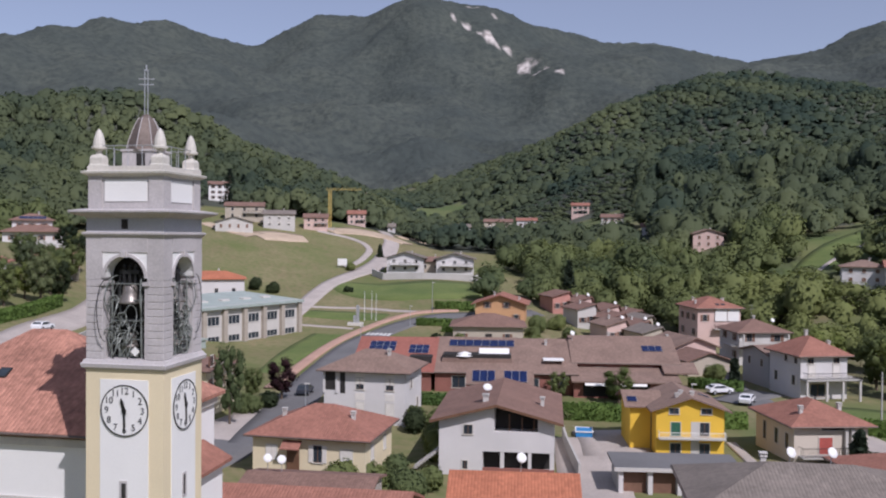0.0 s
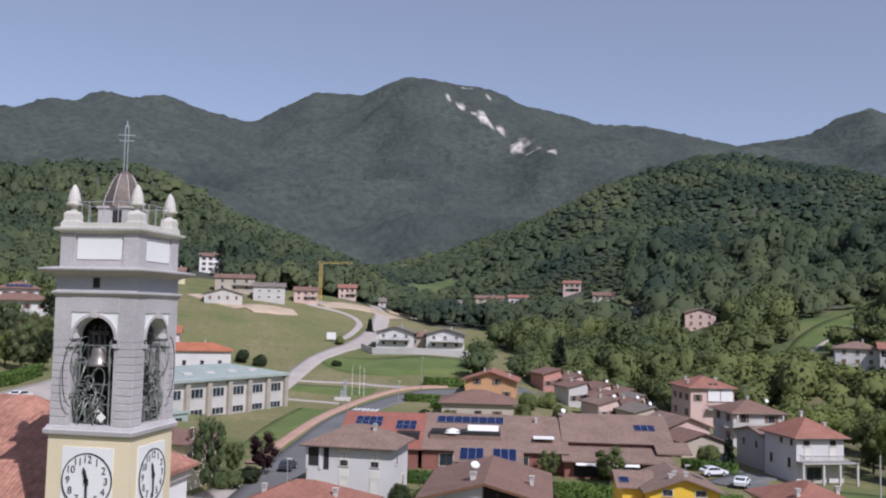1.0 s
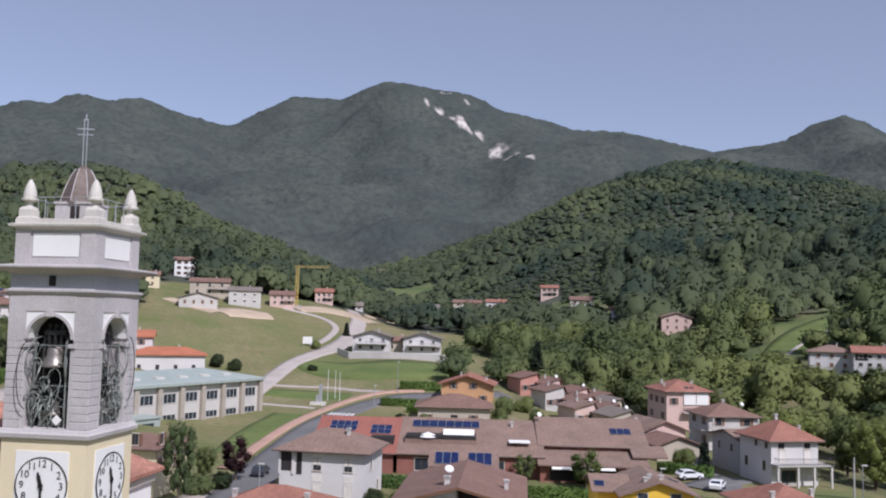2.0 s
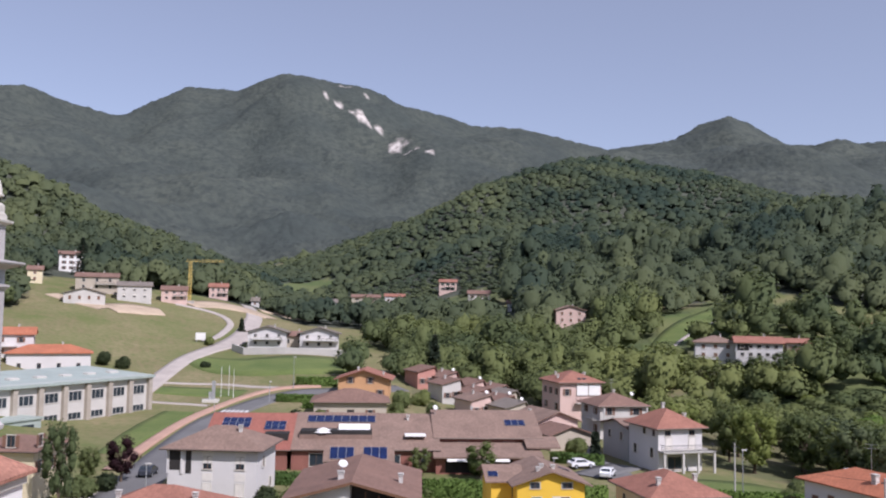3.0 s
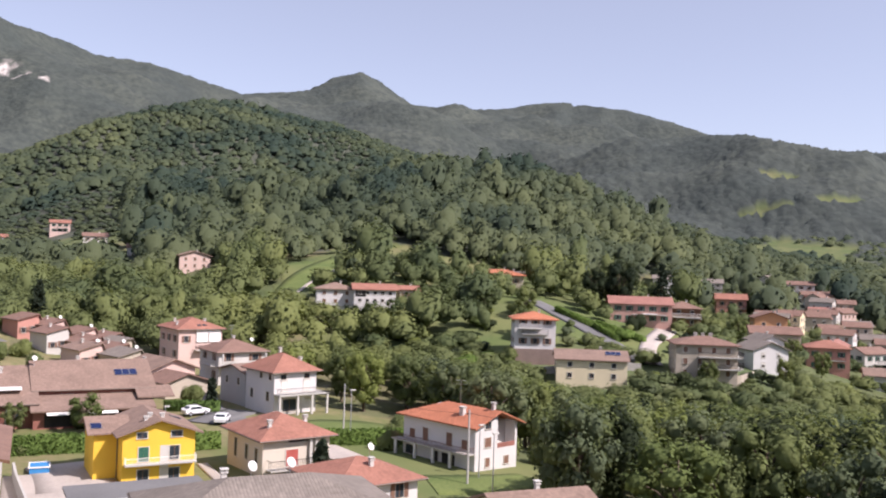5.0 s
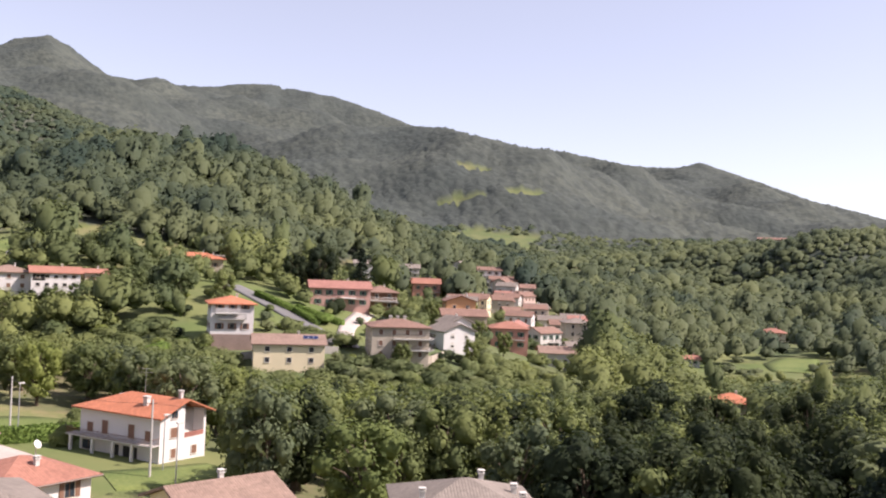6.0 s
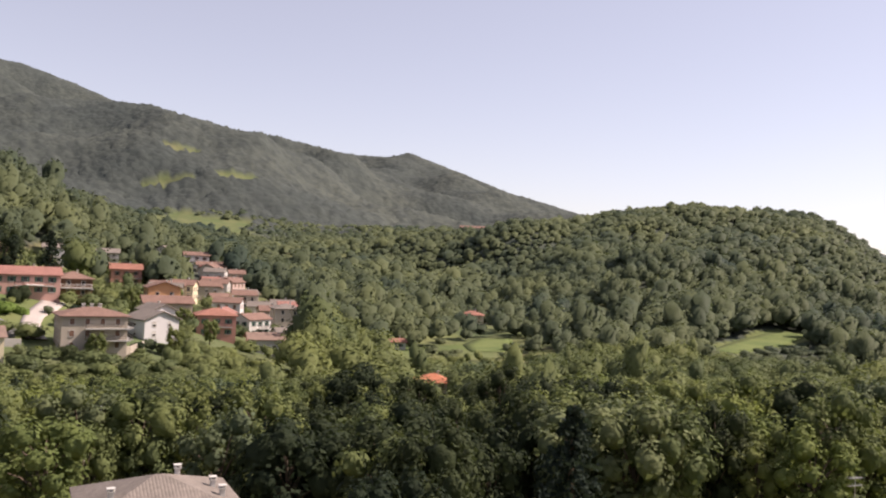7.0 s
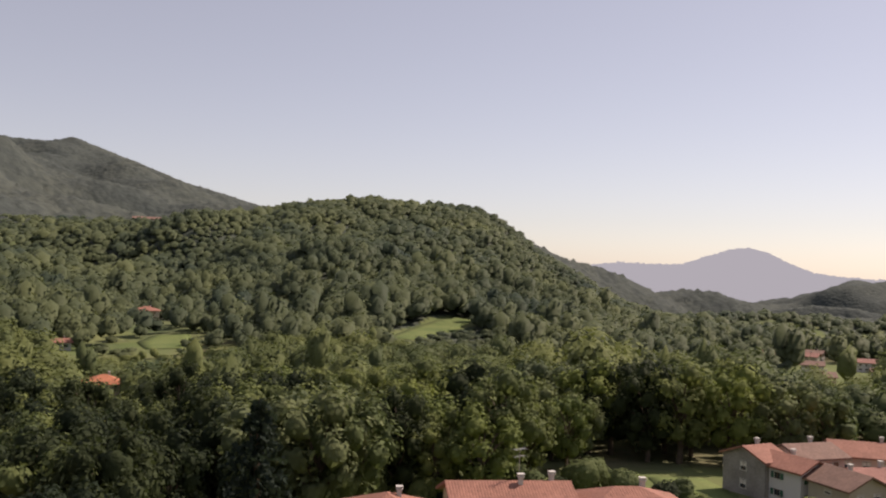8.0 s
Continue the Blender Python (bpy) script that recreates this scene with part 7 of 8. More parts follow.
villa(121.5, -53.0, -105, 9.5, 7, 4.6, 1.4, "gable", M_PINK, M_TERRACOTTA, "long farmhouse with a terracotta roof", 4, 2)
villa(105.0, -42.6, -70, 5.4, 6, 3.6, 1.5, "gable", M_TAN, M_BROWNROOF, "tan house with a brown gable roof", 2, 2, along="y")
villa(111.5, -48.8, -80, 6.4, 5, 3.2, 1.2, "gable", M_PINK, M_REDBROWN, "low brick barn with a red-brown roof", 2, 1, name="barn", category="barn")
villa(87.5, -34.5, -100, 12, 10, 3.0, 0.8, "gable", M_OFFWHITE, M_GREYROOF, "low house with a flat grey-brown roof", 3, 1, 0.7, along="y")
# the hamlet down the valley
for k, (x, y, wl, _) in enumerate(((300, -98, M_OFFWHITE, M_BROWNROOF), (330, -132, M_PLASTER, M_TERRACOTTA), (378, -150, M_TAN, M_BROWNROOF), (288, -118, M_PINK, M_BROWNROOF), (352, -162, M_PLASTER, M_GREYROOF), (420, -170, M_OFFWHITE, M_TERRACOTTA), (398, -140, M_TAN, M_BROWNROOF), (310, -148, M_OFFWHITE, M_BROWNROOF))):
    villa(x, y, -100 - 12 * (k % 3), 6.4 + k % 3, 6.4, 3.8, 1.4, "gable", wl, M_BROWNROOF if k % 2 else M_REDBROWN, "small house with a tiled roof in the valley hamlet", 3, 2)


# ---- roads, paths and yards ----
def ribbon(name, points, width, mat, label, lift=0.12, kind="structure", steps=10, thick=0.3):
    """A strip of paving laid over the ground along smooth points."""
    pts = np.array(points, float)
    n = len(pts)
    s = np.arange(n)
    q = np.linspace(0, n - 1, (n - 1) * steps + 1)
    xs, ys = smooth_line(q, s, pts[:, 0]), smooth_line(q, s, pts[:, 1])
    dx, dy = np.gradient(xs), np.gradient(ys)
    ln = np.hypot(dx, dy) + 1e-9
    nx, ny = -dy / ln, dx / ln
    wd = np.interp(q, s, width) if np.ndim(width) else np.full(len(q), width)
    cols = []
    for k in (-0.5, -0.25, 0, 0.25, 0.5):
        x, y = xs + nx * wd * k, ys + ny * wd * k
        cols.append(np.stack([x, y, heights(x, y) + lift], 1))
    edge_a, edge_c = cols[0].copy(), cols[-1].copy()
    edge_a[:, 2] -= thick
    edge_c[:, 2] -= thick
    cols = [edge_a] + cols + [edge_c]
    v = np.stack(cols, 1)
    m, k = v.shape[:2]
    idx = np.arange(m * k).reshape(m, k)
    f = np.stack([idx[:-1, :-1], idx[1:, :-1], idx[1:, 1:], idx[:-1, 1:]], -1).reshape(-1, 4)[:, ::-1]
    return tagged(mesh_object(name, v.reshape(-1, 3), f, mat), label, "paving", kind=kind)


ribbon("road", [(-21, 100), (-21, 118), (-20.6, 140), (-19.6, 160), (-17.5, 182), (-13.5, 198), (-8, 209), (0, 214.5), (12, 217), (24, 222)], 6.6, M_ASPHALT, "grey asphalt road curving through the village")
ribbon("pavement", [(-26.2, 135), (-25.4, 152), (-23.6, 174), (-20.2, 195), (-14.6, 211), (-6, 219.5), (4, 221)], 2.2, M_PINKPAVE, "pinkish paved footway beside the road", 0.26)
ribbon("path", [(-37.5, 205), (-36.4, 222), (-35.4, 240), (-33.4, 258), (-29, 273), (-24, 285), (-20.6, 308), (-19.8, 340), (-26, 380)], [4, 4, 5, 5, 6, 8, 7, 6, 5], M_PAVING, "pale gravel road climbing past the meadow", 0.2)
ribbon("path", [(-31.5, 287.5), (-28.3, 299), (-26.6, 319), (-29.6, 331), (-38, 338), (-48, 340)], 2.4, M_PAVING, "narrow path looping up the meadow", 0.2)
ribbon("path", [(-36, 229), (-23, 229), (-11.7, 223), (-6, 220.5)], 1.3, M_PAVING, "pale footpath across the lawn", 0.2)
ribbon("path", [(-33, 206.5), (-24.3, 205.2), (-20.4, 203.7)], 1.3, M_PAVING, "pale footpath to the school", 0.2)
ribbon("lane", [(45.6, 118), (46.6, 126), (47.2, 134), (47.4, 142), (49.4, 154), (51.4, 166), (53.2, 178), (54.0, 188)], [4.4, 4.4, 4.2, 3.6, 4.4, 4.6, 4.6, 4.4], M_ASPHALT, "narrow asphalt lane between houses")
ribbon("yard", [(13.6, 62), (14.4, 74), (15.2, 86), (16.2, 98), (17.0, 108)], [5, 6, 7, 7, 6], M_PAVING, "pale concrete driveway between the houses")
ribbon("lawn", [(-30, 262), (-20, 252), (-8, 248), (6, 246), (14, 244)], [6, 20, 28, 26, 14], M_LAWN, "bright green mown lawn below the new houses", 0.1)
ribbon("lawn", [(-34, 221), (-24, 220), (-14, 217)], [8, 10, 6], M_LAWN, "bright green mown lawn round the monument", 0.08)
ribbon("lawn", [(-29.5, 150), (-29, 165), (-27, 180), (-25.5, 196)], [4, 6, 8, 6], M_LAWN, "bright green mown lawn beside the footway", 0.08)
ribbon("lawn", [(54, 121), (62, 118), (70, 113)], [10, 15, 10], M_LAWN, "bright green garden lawn behind a hedge", 0.1)
ribbon("lawn", [(53.5, 85), (60, 83.5), (67, 84.5)], [8, 8, 4], M_LAWN, "bright green lawn below the white house", 0.1)
ribbon("lawn", [(311, 99), (329, 104), (350, 108)], [10, 20, 12], M_LAWN, "green hay meadow below the farmhouse across the river", 0.2)
ribbon("lawn", [(358, 20), (390, 7), (424, -8)], [8, 18, 10], M_LAWN, "green meadow strip in the wood across the river", 0.2)
ribbon("lawn", [(104, -28), (113, -28.5), (122, -28)], [7, 9, 7], M_LAWN, "bright green lawn beside the old houses", 0.1)
ribbon("yard", [(-27.5, 90), (-25.5, 96), (-24.5, 101)], [7, 9, 9], M_ASPHALT, "dark asphalt court behind the church", 0.12)
ribbon("lawn", [(99, 244), (111, 258), (125, 274), (139, 290), (151, 304)], [7, 11, 12, 11, 8], M_LAWN, "bright green hay meadow on the hillside", 0.15)
ribbon("yard", [(20, 112), (20.6, 106), (20, 99)], [7, 8, 8], M_PAVING, "grey paved yard beside the yellow house", 0.14)
ribbon("path", [(33.6, 90), (34.2, 98), (34.8, 106)], 1.2, M_PAVING, "narrow garden path beside the yellow house", 0.14)
ribbon("yard", [(46, 86), (48.5, 92), (50.5, 100), (50, 112)], [4, 4.5, 5, 5], M_PAVING, "paved strip between the tan house and the lane", 0.14)
ribbon("yard", [(42, 131), (47, 135), (51, 138)], [5, 6, 6], M_ASPHALT, "asphalt parking bay beside the lane", 0.16)
ribbon("yard", [(15, 78), (24, 77), (36, 78)], 6, M_PAVING, "concrete yard in front of the garages")
ribbon("road", [(153, 196), (150.6, 182), (149.6, 169), (148, 158), (143, 146)], 4.5, M_ASPHALT, "steep hillside lane between hedges", 0.25)
ribbon("drive", [(178, 170), (168, 163), (160, 158), (151, 150), (146, 143)], [5, 5, 4, 4, 4], M_PAVING, "pale concrete ramp to the hillside houses", 0.25)
ribbon("path", [(103, 243), (112, 253), (122, 263), (136, 279), (152, 298)], 1.3, M_PAVING, "pale track across the hillside meadow", 0.25)
ribbon("road", [(-62, 112), (-63, 128), (-64.5, 142), (-67, 166), (-72, 190)], 6, M_PAVING, "pale road beside the hedge", 0.2)
ribbon("yard", [(-66, 312), (-58, 318), (-50, 322)], [13, 15, 8], M_EARTH, "bare building site on the meadow", 0.25)
ribbon("yard", [(-88, 326), (-78, 318), (-66, 312)], [5, 6, 10], M_EARTH, "bare track to the building site", 0.25)
ribbon("yard", [(-44, 343), (-34, 352), (-24, 356), (-14, 350)], [7, 12, 14, 6], M_EARTH, "excavated bare earth below the crane", 0.25)
ribbon("yard", [(-20, 372), (-8, 376), (4, 374)], [6, 12, 6], M_EARTH, "brown earth bank", 0.3)
ribbon("yard", [(-26, 100), (-24, 108), (-22, 120)], [9, 10, 8], M_PAVING, "pale paved forecourt", 0.1)
for k in range(6):
    x, y = -16.8 + k * 0.95, 196.4 - k * 0.35
    tagged(mesh_object("crossing_stripe", [(x - 0.25, y - 1.6, height(x - .25, y - 1.6) + 0.145), (x + 0.3, y - 1.6, height(x + .3, y - 1.6) + 0.145), (x + 0.9, y + 1.6, height(x + .9, y + 1.6) + 0.145), (x + 0.35, y + 1.6, height(x + .35, y + 1.6) + 0.145)], [(0, 1, 2, 3)], M_PAINT), "white painted crossing stripe on the road", "road marking", "crossing stripes", "structure")


def garden_wall(points, h, mat, label, thick=0.3):
    """A free-standing wall along straight runs, its top level with each run's higher end."""
    t = thing("garden_wall", pose(points[0][0], points[0][1], height(*points[0])), label, "wall")
    for (x0, y0), (x1, y1) in zip(points, points[1:]):
        ln = math.hypot(x1 - x0, y1 - y0)
        z0, z1 = height(x0, y0), height(x1, y1)
        base = height(*points[0])
        bm = prism([(0, z0 - base - 1.2), (ln, z1 - base - 1.2), (ln, z1 - base + h), (0, z0 - base + h)], -thick / 2, thick / 2)
        part("wall_run", bm, mat, t, m=pose(x0 - points[0][0], y0 - points[0][1], 0, 0, 0, math.degrees(math.atan2(y1 - y0, x1 - x0))))
    return t


garden_wall([(-22, 276), (-18, 268), (-6, 264.5), (9, 262), (16, 268)], 2.0, M_OFFWHITE, "long pale retaining wall round the new houses")
garden_wall([(14.3, 91), (14.6, 103), (14.9, 108)], 1.6, M_CONCRETE, "grey concrete ramp wall beside the driveway", 0.25)
garden_wall([(120, 149), (134, 146), (140, 141)], 1.6, M_CONCRETE, "concrete terrace wall below the hillside houses")
garden_wall([(146, 131), (156, 128), (164, 131)], 2.2, M_TAN, "tan terrace wall below the apartment house")
garden_wall([(-58, 128), (-59, 142), (-61, 160)], 0.8, M_CONCRETE, "low roadside wall")


# ---- hedges and shrubs ----
def leaf_heap(name, points, radii, n_leaf, size, mat, label, category, seed, core=True, group=""):
    """A shrub or hedge: lumpy dark core with leaf sprays all over it."""
    rng = np.random.default_rng(seed)
    vs, fs, base = [], [], 0
    for (x, y, z), r in zip(points, radii):
        v, f = ICO[2]
        w = v * (1 + rng.normal(0, 0.1, (len(v), 1))) * np.array(r) * 0.86 + [x, y, z]
        vs.append(w)
        fs.append(f + base)
        base += len(w)
        d = rng.normal(size=(n_leaf, 3))
        d /= np.linalg.norm(d, axis=1, keepdims=True)
        q, g = leaf_quads(rng, d * np.array(r) * rng.uniform(0.85, 1.1, (n_leaf, 1)) + [x, y, z], size, d)
        vs.append(q)
        fs.append(g + base)
        base += len(q)
    return tagged(mesh_object(name, np.concatenate(vs), np.concatenate(fs), mat), label, category, group)


def hedge(points, h, w, label, seed, mat=None):
    """A clipped hedge along straight runs: a solid box of foliage with a leafy skin."""
    rng = np.random.default_rng(seed)
    vs, fs, base = [], [], 0
    for (x0, y0), (x1, y1) in zip(points, points[1:]):
        ln = math.hypot(x1 - x0, y1 - y0)
        ux, uy = (x1 - x0) / ln, (y1 - y0) / ln
        z0, z1 = height(x0, y0), height(x1, y1)
        core = []
        for a in (0, ln):
            for side in (-0.42, 0.42):
                for zz in (-0.4, h * 0.93):
                    core.append((x0 + ux * a - uy * side * w, y0 + uy * a + ux * side * w, z0 + (z1 - z0) * a / ln + zz))
        vs.append(np.array(core))
        fs.append(np.array([(0, 1, 3), (0, 3, 2), (4, 6, 7), (4, 7, 5), (0, 4, 5), (0, 5, 1), (2, 3, 7), (2, 7, 6), (1, 5, 7), (1, 7, 3)]) + base)
        base += 8
        n = int(ln * (2 * h + w) * 14)
        a = rng.uniform(0, ln, n)
        u = rng.uniform(0, 2 * h + w, n)
        side = np.where(u < h, -w / 2, np.where(u < h + w, u - h - w / 2, w / 2))
        zz = np.where(u < h, u, np.where(u < h + w, h, 2 * h + w - u))
        c = np.stack([x0 + ux * a - uy * side, y0 + uy * a + ux * side, z0 + (z1 - z0) * a / ln + zz], 1) + rng.normal(0, 0.05, (n, 3))
        q, g = leaf_quads(rng, c, 0.2)
        vs.append(q)
        fs.append(g + base)
        base += len(q)
    return tagged(mesh_object("hedge", np.concatenate(vs), np.concatenate(fs), mat or M_HEDGE), label, "hedge")


hedge([(14.5, 119.0), (30.5, 117.5)], 2.2, 1.5, "clipped bright green hedge in front of the terrace", 1)
hedge([(-3, 127), (2.5, 126.5)], 1.6, 1.4, "clipped green hedge beside the white house", 2)
hedge([(34.2, 114.6), (39.5, 113.8)], 2.0, 1.4, "clipped bright green hedge behind the tan house", 13)
hedge([(33.2, 108), (33.6, 114)], 1.7, 1.4, "tall green hedge between gardens", 3)
hedge([(51.8, 108.6), (65.5, 105.6)], 2.0, 1.6, "clipped bright green hedge along the lawn", 4)
hedge([(52.5, 118), (51.5, 110)], 1.4, 1.2, "green hedge beside the lane", 5)
hedge([(40, 143), (47.5, 139)], 1.6, 1.6, "dark green hedge above the parked cars", 6)
hedge([(151.6, 184), (152.6, 170), (151.5, 160)], 1.6, 1.6, "clipped hedge lining the hillside lane", 7)
hedge([(155, 172), (157, 163), (158, 158)], 1.4, 1.4, "clipped hedge round the hillside lawn", 8)
hedge([(-70, 136), (-70.5, 152), (-73, 168)], 2.0, 1.6, "long clipped hedge beside the road", 9)
hedge([(-2, 222.5), (8, 222)], 2.0, 2.2, "clipped green hedge by the roundabout", 10)
hedge([(-6, 207), (4, 205)], 1.6, 2.0, "rounded green hedge by the road", 11)
hedge([(0, 199), (16, 196)], 1.3, 1.8, "low green hedge behind the terrace", 12)

SHRUBS = ((106.3, -23.0, 1.8, "dark"), (108.3, -19.0, 2.3, "broadleaf"), (110.3, -15.0, 2.8, "broadleaf"), (107.8, -11.0, 1.8, "dark"), (109.8, -7.0, 2.3, "broadleaf"), (111.3, -3.0, 2.8, "broadleaf"), (107.8, 1.0, 1.8, "dark"), (108.8, 5.0, 2.3, "broadleaf"), (109.8, 9.0, 2.8, "broadleaf"), (106.3, 13.0, 1.8, "dark"), (101.0, -25.0, 1.6, "broadleaf"), (108.0, -41.5, 1.3, "broadleaf"), (102.0, -47.0, 1.8, "broadleaf"), (115.0, -47.0, 1.6, "broadleaf"), (97.0, -32.0, 1.3, "broadleaf"), (-8.4, 89.1, 1.7, "broadleaf"), (-6.2, 88.6, 1.4, "broadleaf"), (-4.6, 89.6, 1.8, "broadleaf"), (-14.6, 93, 1.2, "broadleaf"), (-12.2, 89.4, 1.3, "broadleaf"), (-4.2, 110.5, 1.9, "dark"), (-3.4, 114, 1.6, "broadleaf"), (12.5, 199.5, 1.7, "broadleaf"), (6.0, 199, 1.6, "broadleaf"), (18, 182, 1.8, "broadleaf"), (4, 181.5, 1.7, "broadleaf"), (-1.5, 183, 1.6, "dark"), (-9.8, 86.6, 1.9, "broadleaf"), (-2.6, 85.2, 2.2, "broadleaf"), (-1.0, 88.0, 1.6, "broadleaf"), (-0.5, 99, 2.0, "broadleaf"), (-0.2, 105, 1.8, "broadleaf"), (0.2, 111, 2.0, "broadleaf"), (44.6, 90.2, 1.5, "dark"), (31.5, 127, 1.7, "broadleaf"), (26, 133, 1.6, "broadleaf"),
          (-25.5, 116, 1.6, "broadleaf"), (-24.0, 121, 1.5, "dark"), (46.6, 150, 1.8, "broadleaf"), (47.6, 155, 1.3, "dark"), (66, 113, 1.8, "broadleaf"), (72, 96, 1.7, "broadleaf"), (74, 91, 2.0, "broadleaf"), (17, 119, 1.4, "broadleaf"), (13.4, 66, 1.2, "dark"), (15.4, 72.8, 1.3, "dark"),
          (-30, 283, 1.8, "broadleaf"), (-46, 243, 2.2, "dark"), (-52, 245, 2.2, "dark"), (-26.5, 250, 1.3, "dark"), (22, 199, 2.4, "broadleaf"), (26, 203, 2.2, "broadleaf"), (19, 190, 1.8, "broadleaf"), (27, 190, 2.0, "broadleaf"), (136, 152, 2.2, "broadleaf"), (118, 158, 2.2, "broadleaf"), (142, 160, 1.8, "broadleaf"), (165, 168, 2.6, "dark"), (87.5, -21.0, 2.0, "broadleaf"),
          (62, 108.5, 1.4, "broadleaf"), (58, 103, 1.6, "broadleaf"), (97, -35, 2.2, "broadleaf"), (95, -43, 2.6, "broadleaf"), (109, -25, 1.6, "broadleaf"))
for k, (x, y, r, tone) in enumerate(SHRUBS):
    g = height(x, y)
    rng = random.Random(k)
    pts = [(x + rng.uniform(-0.5, 0.5) * r, y + rng.uniform(-0.5, 0.5) * r, g + r * rng.uniform(0.45, 0.9)) for _ in range(3)]
    leaf_heap("shrub", pts, [(r * 0.75, r * 0.75, r * 0.8)] * 3, 170, 0.22, M_LEAF if tone == "broadleaf" else M_LEAF_DARK, "rounded green garden shrub beside a house" if tone == "broadleaf" else "dark green garden shrub beside a house", "shrub", 100 + k, group="garden shrubs")


# ---- single trees ----
def tree_meshes(seed, lobes, leaf, n_leaf, flat=1.0):
    """Trunk with limbs, and a crown of leaf sprays on many uneven lobes; 1 high overall, crown about 0.8 wide."""
    rng = np.random.default_rng(seed)
    bm = bmesh.new()
    tube([(0, 0, -0.04), (0.008, 0.005, 0.14), (-0.006, 0.01, 0.34), (0.012, -0.006, 0.62)], [0.034, 0.025, 0.018, 0.006], 7, bm)
    centres = []
    for k in range(lobes):
        a, zz = k * 2.399 + rng.uniform(-0.3, 0.3), 0.2 + 0.66 * (k + 0.5) / lobes
        out = (0.30 * math.sin(math.pi * min(1, (zz - 0.12) / 0.9)) + 0.03) * flat * rng.uniform(0.55, 1.1)
        c = np.array([math.cos(a) * out, math.sin(a) * out, zz + rng.uniform(-0.03, 0.03)])
        centres.append(c)
        tube([(0.0, 0.0, zz * 0.55), tuple(c * [0.5, 0.5, 0.86]), tuple(c * [0.85, 0.85, 0.97])], [0.012, 0.008, 0.004], 5, bm)
    trunk = bpy.data.meshes.new("trunk")
    bm.to_mesh(trunk)
    bm.free()
    trunk.materials.append(M_BARK)
    vs, fs, ns, base = [], [], [], 0
    per = n_leaf // lobes
    for c in centres:
        rad = rng.uniform(0.105, 0.175)
        v, f = ICO[1]
        w = v * rad * 0.66 * (1 + rng.normal(0, 0.16, (len(v), 1))) + c
        vs.append(w)
        ns.append(v)
        fs.append(f + base)
        base += len(w)
        d = rng.normal(size=(per, 3))
        d /= np.linalg.norm(d, axis=1, keepdims=True)
        d[:, 2] = np.where(d[:, 2] < -0.5, -d[:, 2], d[:, 2])
        q, g = leaf_quads(rng, c + d * rad * rng.uniform(0.7, 1.2, (per, 1)), leaf, d)
        vs.append(q)
        fs.append(g + base)
        ns.append(soft_normals(rng, d, 0.12))
        base += len(q)
    return trunk, np.concatenate(vs), np.concatenate(fs), np.concatenate(ns)


def crown_mesh(v, f, nrm, mat):
    ob = mesh_object("crown", v, f, mat, None, nrm)
    me = ob.data
    bpy.data.objects.remove(ob)
    return me


BROAD = [tree_meshes(s, 19 + 2 * (s % 3), 0.024, 1550) for s in (21, 22, 23, 24, 25)]
TREES = {}
for nm, mat in (("green", M_LEAF), ("dark", M_LEAF_DARK), ("purple", M_LEAF_PURPLE), ("bright", foliage("bright_foliage", (0.150, 0.185, 0.062), 0.35)), ("grey", foliage("grey_green_foliage", (0.125, 0.152, 0.082), 0.35))):
    TREES[nm] = [(tr, crown_mesh(v, f, nr, mat)) for tr, v, f, nr in (BROAD if nm in ("green", "dark") else BROAD[:2])]


def tree(x, y, tall, wide, tone, k, label, group=""):
    trunk, crown = TREES[tone][k % len(TREES[tone])]
    t = thing("tree", pose(x, y, height(x, y), 0, 0, (k * 77) % 360) @ Matrix.Diagonal((wide, wide, tall, 1)), label, "tree", group)
    again("trunk", trunk, t, Matrix.Identity(4))
    again("crown", crown, t, Matrix.Identity(4))
    return t


